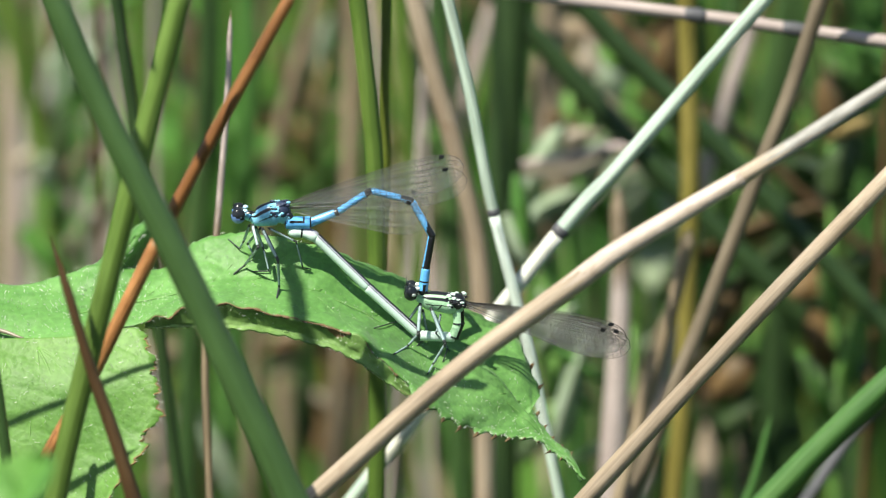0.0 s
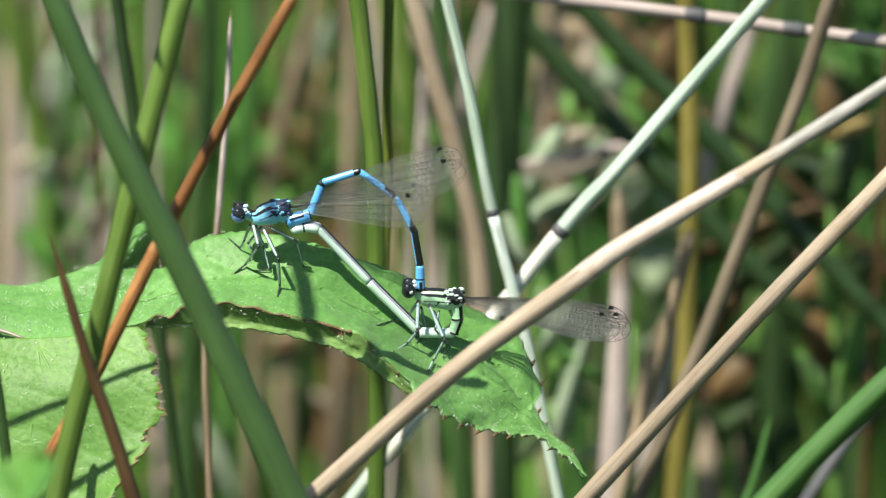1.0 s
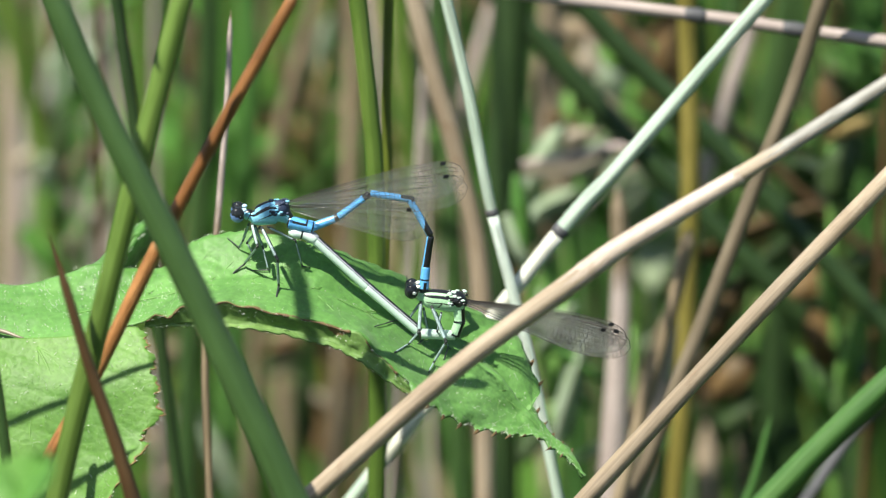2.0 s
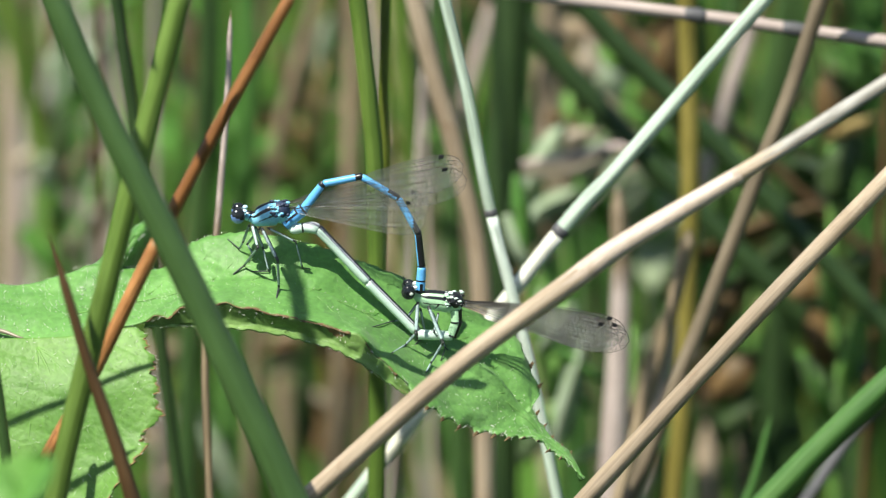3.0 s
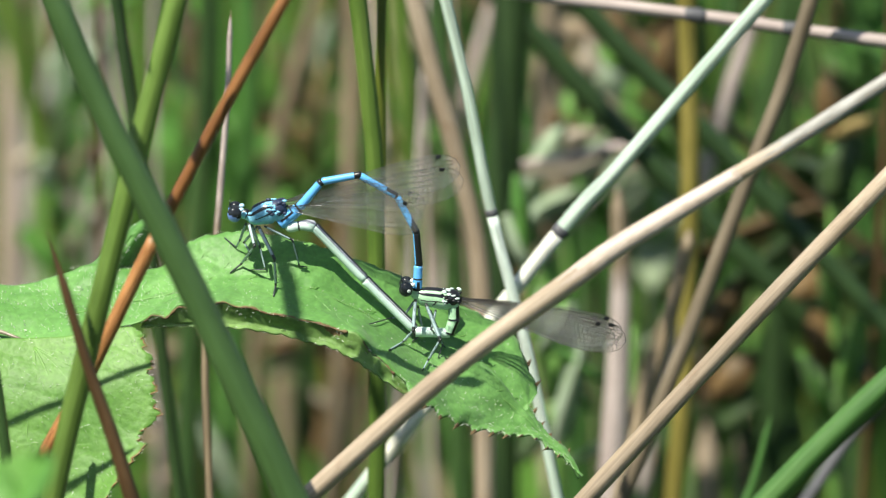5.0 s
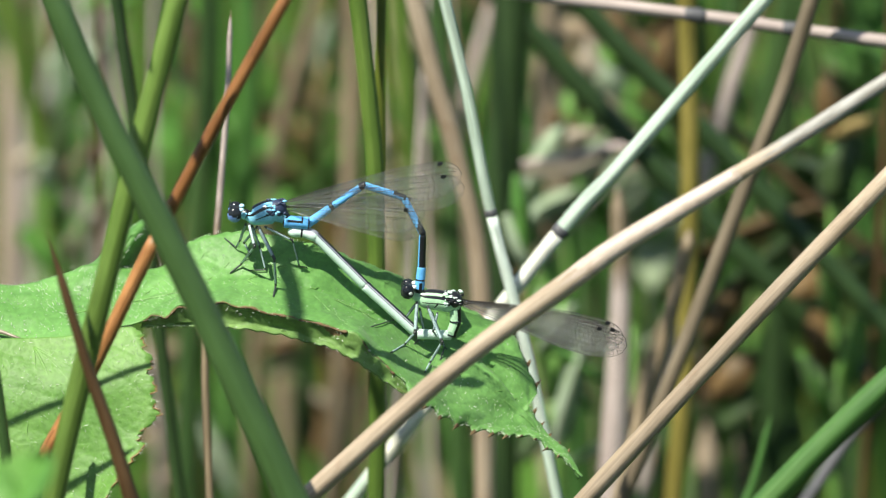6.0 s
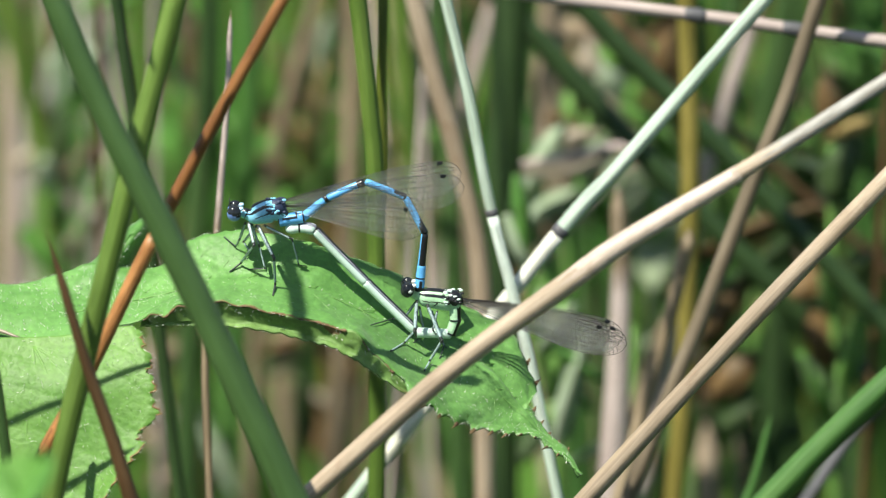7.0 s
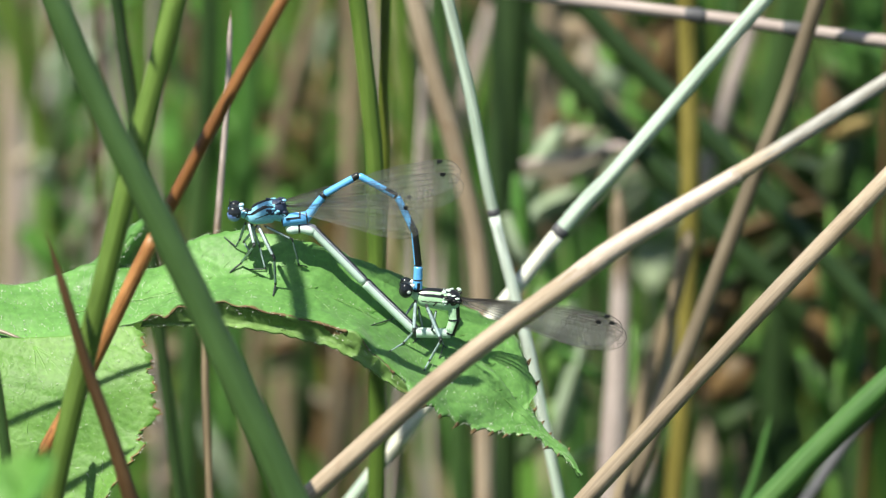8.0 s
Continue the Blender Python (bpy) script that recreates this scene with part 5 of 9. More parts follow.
    loft(bm, [[tuple(Vector(e) + Vector((0, -0.0001, 0.0001))) for e in edge], half, hang], 160, 8,
         lambda u, v, across, along: (across.normalized() * 0.00025 * saw(u * 22) if v > 0.999 else Vector((0, 0, 0))) + bumps((3 + 6 * u) / 13) * max(0.0, 1 - 1.5 * v),
         lambda u, v, p: 0.0006 * noise.noise(p * 210) + 0.0003 * noise.noise(p * 620),
         lambda u, v: 1 if v < -0.02 + 0.22 * noise.noise((u * 16, 3, 0)) * (1 if u < 0.7 else 0.2) + 0.22 * math.exp(-((u - 0.61) / 0.035) ** 2) else 0)
    f = part("leaf_fold", bm, [LEAF_UNDER, RUST], leaf, "dark folded-under leaf margin")
    bm = bmesh.new()
    for line, r, gap in ((spline(edge, 20), 0.00015, 0.0), (spline(hang[5:], 20), 0.00007, 0.2)):
        run = []
        for i, q in enumerate(line):
            w = noise.noise((i * 0.13, r * 1e5, 0))
            if w > gap - 0.25 and i < len(line) - 1:
                run.append(q + (bumps((3 + 6 * i / (len(line) - 1)) / 13) if gap == 0 else Vector((0, 0, 0))) + Vector((0, -0.00005, 0.00005 + 0.00014 * noise.noise((i * 0.35, 4, 1)))))
            elif len(run) > 3:
                tube(bm, run, [r * (0.4 + 2.2 * abs(noise.noise((k * 0.33, 7, r)))) for k in range(len(run))], 6)
                run = []
            else:
                run = []
        if len(run) > 3:
            tube(bm, run, r, 6)
    part("leaf_margin", bm, RUST, leaf, "rusty brown rim along the leaf fold")
    f.modifiers.new("thickness", 'SOLIDIFY').thickness = 0.00025
    bm = bmesh.new()
    hl = spline(hang, 30)
    fl = spline(edge, 30)
    hairs(bm, [(q, Vector((0, -0.6, -0.6))) for q in (rnd.choice(hl) for _ in range(60))] + [(q.lerp(w, rnd.random()), Vector((0, -1, 0.2))) for q, w in (rnd.choice(list(zip(hl, fl))) for _ in range(50))], rnd, (0.0002, 0.0004), 0.000018)
    for x, spread in ((-0.0120, 0.0008), (-0.0089, 0.0005), (-0.0050, 0.0008), (-0.0240, 0.0012), (-0.0300, 0.0012)):
        near = [(q, w) for q, w in zip(hl, fl) if abs(w.x - x) < spread]
        hairs(bm, [(q.lerp(w, rnd.uniform(0.45, 1.0)), Vector((-0.1, -1, 0.5))) for q, w in (rnd.choice(near) for _ in range(9))], rnd, (0.0002, 0.0005), 0.000034)
    tagged(part("leaf_hair", bm, HAIR, leaf, "fine white hairs on the leaf fold"), kind="stuff")

    # Leaflet that hangs towards the viewer.
    r0 = [(-0.06115, -0.00480, 0.38973), (-0.05344, -0.00500, 0.38978), (-0.04640, -0.00570, 0.39040), (-0.04146, -0.00630, 0.39128), (-0.03821, -0.00700, 0.39176)]
    r1 = [(-0.06096, -0.00850, 0.38494), (-0.05324, -0.00920, 0.38513), (-0.04553, -0.01000, 0.38535), (-0.03989, -0.01100, 0.38670), (-0.03554, -0.01200, 0.38647)]
    r2 = [(-0.0609, -0.011, 0.3784), (-0.05316, -0.012, 0.37868), (-0.04615, -0.013, 0.3786), (-0.04122, -0.014, 0.37924), (-0.03659, -0.015, 0.38024)]
    r3 = [(-0.06082, -0.014, 0.37057), (-0.0531, -0.015, 0.3705), (-0.04747, -0.016, 0.37116), (-0.04323, -0.017, 0.37289), (-0.03997, -0.018, 0.37534)]
    r4 = [(-0.06073, -0.017, 0.36349), (-0.05441, -0.018, 0.36343), (-0.05023, -0.018, 0.36452), (-0.04737, -0.019, 0.36627), (-0.04521, -0.02, 0.36801)]

    def tooth2(u, v, across, along):
        if u > 0.999:
            return along.normalized() * (0.0007 * saw(v * 19) + 0.0005 * saw(v * 47 + 0.4) + 0.0018 * noise.noise((v * 11, 0, 5)))
        return Vector((0, 0, 0))

    def puff2(u, v, p):
        side = (v * 6 - u * 2.0) % 1.0
        return 0.00013 * math.sin(math.pi * side) ** 0.5 + 0.0005 * noise.noise(p * 90) + 0.00008 * noise.noise(p * 420)

    bm = bmesh.new()
    vb = loft(bm, [r0, r1, r2, r3, r4], 70, 30, tooth2, puff2)
    flat_b = [[w.co.copy() for w in col] for col in vb]
    keep = [(w.co.copy(), u / 70) for u, col in enumerate(vb) for w in col]
    b = part("leaflet", bm, LEAF_B, leaf, "yellow-green hanging leaflet with a ragged toothed edge")
    b.modifiers.new("thickness", 'SOLIDIFY').thickness = 0.0003
    bm = bmesh.new()
    hairs(bm, [(p + Vector((0, -0.0002, 0)), Vector((0.9 if u > 0.98 else 0, -0.8, 0.5))) for p, u in rnd.sample(keep, 600)] + [(p, Vector((1, -0.4, 0))) for p, u in keep if u > 0.99][::2], rnd, (0.00025, 0.0007), 0.000020)
    tagged(part("leaf_hair", bm, HAIR, leaf, "fine white hairs on the leaf"), kind="stuff")
    bm = bmesh.new()
    edge_b, run = flat_b[-1], []
    for i, q in enumerate(edge_b):
        if noise.noise((i * 0.16, 3, 8)) > -0.12:
            run.append(q + Vector((0.00003, -0.0001, 0)))
        if (noise.noise((i * 0.16, 3, 8)) <= -0.12 or i == len(edge_b) - 1) and run:
            if len(run) > 2:
                tube(bm, run, [0.00007 + 0.00012 * abs(noise.noise((k * 0.4, i, 2))) for k in range(len(run))], 5)
            run = []
    part("leaf_margin", bm, RIM, leaf, "reddish-brown rim of the hanging leaflet")
    # Veins, a little proud of the blade.
    bm = bmesh.new()

    def rib(grid, uv0, uv1, r, bow, sunk=0.0):
        nu, nv = len(grid) - 1, len(grid[0]) - 1
        pts = []
        for k in range(15):
            t = k / 14
            u = uv0[0] + (uv1[0] - uv0[0]) * t
            v = uv0[1] + (uv1[1] - uv0[1]) * t + bow * math.sin(math.pi * t)
            q = grid[min(nu, max(0, round(u * nu)))][min(nv, max(0, round(v * nv)))]
            pts.append(q + Vector((0, 0.7, -0.7)) * sunk)
        tube(bm, spline(pts[::2], 4), [r * (1 - 0.7 * k / 28) for k in range(29)], 5)

    for uv1, r, bow in (((0.62, 0.99), 0.00016, 0.0), ((0.90, 0.72), 0.00014, 0.03), ((0.98, 0.42), 0.00014, 0.04), ((0.98, 0.16), 0.00012, 0.03), ((0.30, 0.9), 0.00012, 0.0)):
        rib(flat_b, (0.36, 0.05), uv1, r, bow, 0.00008)
    for k in range(6):
        a0 = 0.44 + 0.05 * k
        v0 = 0.05 + (a0 - 0.36) * 2.6
        rib(flat_b, (a0, v0), (a0 + 0.20, v0 + 0.02), 0.00007, -0.02, 0.00004)
        rib(flat_b, (a0, v0), (a0 - 0.14, v0 + 0.14), 0.00007, 0.0, 0.00004)
    part("leaf_vein", bm, VEIN_DARK, leaf, "soft sunken veins of the hanging leaflet")
    bm = bmesh.new()
    rib(flat_a, (0.12, 0.62), (0.985, 0.5), 0.00007, 0.0)
    for k in range(11):
        a0 = 0.2 + 0.065 * k
        rib(flat_a, (a0, 0.60 - 0.1 * a0), (a0 + 0.10, 0.04), 0.00005, -0.03, 0.00003)
        rib(flat_a, (a0, 0.60 - 0.1 * a0), (a0 + 0.08, 0.97), 0.00005, 0.02, 0.00003)
    part("leaf_vein", bm, VEIN, leaf, "fine raised veins of the arching leaflet")
    # Curled lobe standing up from the upper edge; its overhanging side is in shade.
    bm = bmesh.new()
    back = [(-0.04420, 0.00680, 0.39502), (-0.04257, 0.00850, 0.39664), (-0.04063, 0.01000, 0.39846), (-0.03867, 0.01100, 0.39997), (-0.03712, 0.01150, 0.40072)]
    ridge = [(-0.04134, 0.00620, 0.39488), (-0.04032, 0.00600, 0.39668), (-0.03919, 0.00650, 0.39845), (-0.03780, 0.00750, 0.39995), (-0.03682, 0.00950, 0.40063)]
    under = [(-0.04054, 0.00700, 0.39424), (-0.03926, 0.01000, 0.39479), (-0.03803, 0.01150, 0.39603), (-0.03704, 0.01200, 0.39738), (-0.03657, 0.01150, 0.39926)]
    loft(bm, [back, [tuple(Vector(p).lerp(Vector(q), 0.6) + Vector((0, -0.0006, 0.0003))) for p, q in zip(back, ridge)], ridge, under], 30, 8,
         lambda u, v, across, along: -across.normalized() * 0.0004 * saw(u * 6) if v < 0.001 else Vector((0, 0, 0)), lambda u, v, p: 0.0003 * noise.noise(p * 500))
    c = part("leaf_lobe", bm, LEAF, leaf, "small curled-up green lobe of the leaf edge")
    c.modifiers.new("thickness", 'SOLIDIFY').thickness = 0.0003
    bm = bmesh.new()
    edge_line = spline(back, 30) + spline(ridge, 30)
    hairs(bm, [(q + Vector((rnd.uniform(-0.0002, 0.0006), -0.0004, 0)), Vector((-0.6, -0.7, 0.3))) for q in (rnd.choice(edge_line) for _ in range(120))], rnd, (0.0003, 0.0006), 0.000036)
    tagged(part("leaf_hair", bm, HAIR, leaf, "fine white hairs on the leaf"), kind="stuff")
    # Leaf stalk down to the ground.
    bm = bmesh.new()
    tube(bm, spline([(-0.06005, -0.00030, 0.39102), (-0.05644, -0.00190, 0.39042), (-0.05428, -0.00280, 0.39007), (-0.05255, -0.00360, 0.38963), (-0.05142, -0.00380, 0.38932)], 6), [0.00045 - 0.000015 * k for k in range(25)], 8)
    part("leaf_base", bm, PETIOLE, leaf, "pinkish-brown base of the leaf stalk")
    return leaf


leaf = build_leaf()


# ---- damselflies ----
def segment(name, parent, at, length, r0, r1, rule, mats, label="", flare=0.12, sides=48, blunt=True, bend=0.0):
    """One abdomen segment along local x, its back towards local z. rule(share of length, angle from the back) -> slot."""
    bm = bmesh.new()
    steps = [0.0, 0.02, 0.06] + [0.06 + 0.88 * i / 14 for i in range(1, 15)] + [0.98, 1.0]
    pts = [(length * s, 0, -bend * length * s * (1 - s) ** 2) for s in steps]
    radii = [(r0 + (r1 - r0) * s) * (1 + flare * max(0, (s - 0.9) / 0.1) + 0.5 * flare * max(0, (0.08 - s) / 0.08)) * {0.0: 0.5, 0.02: 0.82, 0.98: 0.9, 1.0: 0.55}.get(s, 1.0) for s in steps]
    if not blunt:
        radii = [q * math.sqrt(max(0.05, 1 - max(0, (s - 0.55) / 0.45) ** 2.5)) * (1 + 0.12 * math.sin(s * 9)) for q, s in zip(radii, steps)]
    tube(bm, pts, radii, sides, lambda i, a: rule((steps[i] + steps[min(i + 1, len(steps) - 1)]) / 2, a))
    return part(name, bm, mats, parent, label, at)


def wing(name, parent, at, length, width, spots, seed, label):
    """A stalked, net-veined wing along local x; its front edge towards local z."""
    rnd = random.Random(seed)

    def span(s):
        grow = min(1.0, max(0.0, (s - 0.06) / 0.62))
        full = 0.13 + 0.87 * grow ** 0.85
        tip = max(0.0, (s - 0.80) / 0.20)
        return width * full * math.sqrt(max(0.0, 1 - tip ** 2.3))

    def middle(s):
        return width * (0.02 - 0.16 * min(1.0, max(0.0, (s - 0.06) / 0.7)) + 0.05 * max(0.0, (s - 0.8) / 0.2))

    def front(s):
        return middle(s) + span(s) * 0.5

    def back(s):
        return middle(s) - span(s) * 0.5

    n = 44
    bm = bmesh.new()
    grid = []
    for i in range(n + 1):
        s = i / n
        col = []
        for j in range(9):
            z = back(s) + (front(s) - back(s)) * j / 8
            col.append(bm.verts.new((length * s, 0.00012 * (1 if j % 2 else -1) * (1 - s) + 0.0004 * math.sin(s * 3), z)))
        grid.append(col)
    for i in range(n):
        for j in range(8):
            bm.faces.new((grid[i][j], grid[i + 1][j], grid[i + 1][j + 1], grid[i][j + 1])).smooth = True
    w = part(name, bm, MEMBRANE, parent, label, at)

    def vein(bm, ends, r):
        tube(bm, [(length * s, 0.0004 * math.sin(s * 3), z) for s, z in ends], r, 4, cap=False)

    def at_v(s, f):
        return back(s) + (front(s) - back(s)) * f

    bm = bmesh.new()
    fine = 0.000023 if seed < 10 else 0.000030
    vein(bm, [(i / 60, front(i / 60)) for i in range(61)], fine * 1.4)
    vein(bm, [(i / 60, back(i / 60)) for i in range(61)], fine * 1.1)
    runs = [(0.93, 0.0, 0.93), (0.82, 0.0, 0.97), (0.66, 0.12, 0.97), (0.50, 0.2, 0.95), (0.35, 0.22, 0.9), (0.2, 0.3, 0.82), (0.09, 0.34, 0.7)]
    for f, a, b in runs:
        vein(bm, [(a + (b - a) * i / 14, at_v(a + (b - a) * i / 14, f + 0.012 * math.sin(i * 1.9 + seed))) for i in range(15)], fine * (1.35 if f > 0.6 else 1.0))
    levels = [1.0] + [f for f, a, b in runs] + [0.0]
    for k in range(len(levels) - 1):
        hi, lo = levels[k], levels[k + 1]
        a = max(0.14, runs[min(k, 6)][1] + 0.05)
        s = a + rnd.random() * 0.02
        while s < 0.955:
            vein(bm, [(s, at_v(s, hi)), (s + rnd.uniform(-0.006, 0.008), at_v(s, lo))], fine * 0.95)
            s += rnd.uniform(0.020, 0.032)
    for k in range(26):
        s, f = rnd.uniform(0.82, 0.97), rnd.uniform(0.05, 0.95)
        vein(bm, [(s, at_v(s, f)), (min(0.985, s + 0.03), at_v(min(0.985, s + 0.03), max(0.0, min(1.0, f + rnd.uniform(-0.1, 0.1)))))], fine * 0.7)
    part("venation", bm, VEINS, w, "dark net of wing veins", Matrix())
    bm = bmesh.new()
    for s0 in spots:
        e = [(s0, 0.94), (s0 + 0.026, 0.94), (s0 + 0.036, 0.995), (s0 + 0.008, 0.995)]
        lo = [bm.verts.new((length * s, 0.0004 * math.sin(s * 3) - 0.00006, at_v(s, 1 - (1 - f) * 2.0))) for s, f in e]
        hi = [bm.verts.new(v.co + Vector((0, 0.00012, 0))) for v in lo]
        bm.faces.new(lo), bm.faces.new(hi[::-1])
        for i in range(4):
            bm.faces.new((lo[i], hi[i], hi[(i + 1) % 4], lo[(i + 1) % 4]))
    part("wing_spot", bm, BLACK, w, "dark wing-tip mark", Matrix())
    return w


def leg(parent, pts, r, mats, label, seed, pale=(42, 118)):
    """Thigh, shin with bristles, and foot, in one jointed limb."""
    rnd = random.Random(seed)
    bm = bmesh.new()
    p = [Vector(q) for q in pts]
    for i in range(len(p) - 1):
        k = (1.0, 0.72, 0.5, 0.45)[i]
        line = [p[i].lerp(p[i + 1], s) for s in (0, 0.1, 0.5, 0.9, 1)]
        tube(bm, line, [r * k * q for q in (0.8, 1.0, 1.05, 0.92, 0.85)], 8, lambda a, b: 1 if pale[0] < b < pale[1] and (i < 2 or pale[1] > 130) and 0 < a < 3 else 0)
        ball(bm, p[i + 1], (r * k * 0.95,) * 3, 0, 8, 6)
        if i == 1 or i == 0:
            d = (p[i + 1] - p[i]).normalized()
            for b in range(7):
                q = p[i].lerp(p[i + 1], 0.15 + 0.12 * b)
                out = Vector((rnd.uniform(-1, 1), rnd.uniform(-1, 0.4), rnd.uniform(-0.6, 0.3)))
                out = (out - d * out.dot(d)).normalized() * r * 2.6 + d * r * 1.5
                tube(bm, [q, q + out], [r * 0.16, r * 0.05], 3)
    return part("leg", bm, mats, parent, label)


def slanted(i, a):
    """Stripes that climb towards the wings."""
    s = i / 160
    b = a + 62 * (s - 0.42)
    if s < 0.2:
        return 1 if a < 60 or 0.155 < s else 0
    if s > 0.9:
        return 1 if a < 80 else 0
    return 1 if b < 33 or a < 16 or 57 < b < 75 or 102 < b < 107 and s > 0.4 or s > 0.78 and a < 62 else 0


def level(i, a):
    """Stripes that run straight along the back."""
    s = i / 140
    if s < 0.2:
        return 1 if a < 50 else 0
    if s > 0.9:
        return 1 if a < 70 else 0
    return 1 if a < 38 or 56 < a < 75 and 0.17 < s < 0.84 or 97 < a + 34 * (s - 0.6) < 103 and s > 0.36 or abs(s - 0.60 + 0.0015 * (a - 100)) < 0.012 and 100 < a < 132 or s > 0.86 and a < 76 else 0


def head_of(parent, c, s, main, eye_low, spot, big):
    """Broad head: face, two bulging eyes, pale spots behind them, two feelers. s: half its length."""
    c = Vector(c)
    bm = bmesh.new()
    ball(bm, c, (s * 0.62, s * 1.2, s * 0.62), 1)
    ball(bm, c + Vector((-s * 0.5, 0, -s * 0.28)), (s * 0.42, s * 0.62, s * 0.5), 0)
    ball(bm, c + Vector((-s * 0.62, 0, -s * 0.62)), (s * 0.25, s * 0.4, s * 0.28), 0)
    ball(bm, c + Vector((-s * 0.25, 0, s * 0.42)), (s * 0.4, s * 0.8, s * 0.28), 1)
    h = part("head", bm, [main, BLACK], parent)
    for e in (-1, 1):
        bm = bmesh.new()
        m = c + Vector((-s * 0.1, e * s * 1.25, -s * 0.02))
        ball(bm, m, (s * 0.78, s * 0.62, s * 0.86), 0, 20, 14)
        for f in bm.faces:
            q = f.calc_center_median() - m
            f.material_index = 1 if q.z + 0.45 * q.x > -s * 0.16 else 0
        part("eye", bm, [eye_low, EYE_DARK], h, "glossy eye, dark above and paler below")
        bm = bmesh.new()
        ball(bm, c + Vector((s * 0.62, e * s * 0.95, s * 0.42)), (s * 0.30, s * 0.36, s * 0.22), 0)
        ball(bm, c + Vector((s * 0.15, e * s * 1.52, -s * 0.10)), (s * 0.26 * big, s * 0.3 * big, s * 0.24 * big), 0)
        part("eye_spot", bm, spot, h, "pale spot behind the eye")
        bm = bmesh.new()
        a = c + Vector((-s * 0.45, e * s * 0.4, s * 0.5))
        tube(bm, [a, a + Vector((-s * 0.2, e * s * 0.25, s * 0.45)), a + Vector((-s * 0.15, e * s * 0.5, s * 0.85))], [s * 0.07, s * 0.05, s * 0.02], 5)
        part("feeler", bm, BLACK, h)
    return h


def thorax_of(parent, pts, radii, mats, rule=slanted, flat=0.82):
    bm = bmesh.new()
    line = spline(pts, 20)
    rr = [v[0] for v in spline([(r, 0, 0) for r in radii], 20)]
    tube(bm, line, rr, 120, rule, flat=flat)
    return part("thorax", bm, mats, parent, "striped middle body")


def wing_roots(parent, c, s, mats, seed, share):
    """Small knobs where the wings join the back."""
    rnd = random.Random(seed)
    bm = bmesh.new()
    for k in range(46):
        a = rnd.uniform(-1.9, 1.9)
        q = Vector(c) + Vector((rnd.uniform(-0.9, 0.9) * s, math.sin(a) * s * 0.92, math.cos(a) * s * 0.95))
        ball(bm, q, (s * rnd.uniform(0.10, 0.24), s * 0.10, s * rnd.uniform(0.07, 0.15)), 0 if rnd.random() < share else 1, 8, 6)
    ball(bm, Vector(c) + Vector((0, 0, s * 0.05)), (s * 0.95, s * 0.9, s * 0.9), 1, 16, 10)
    part("wing_joint", bm, mats, parent, "knobbly wing joints")


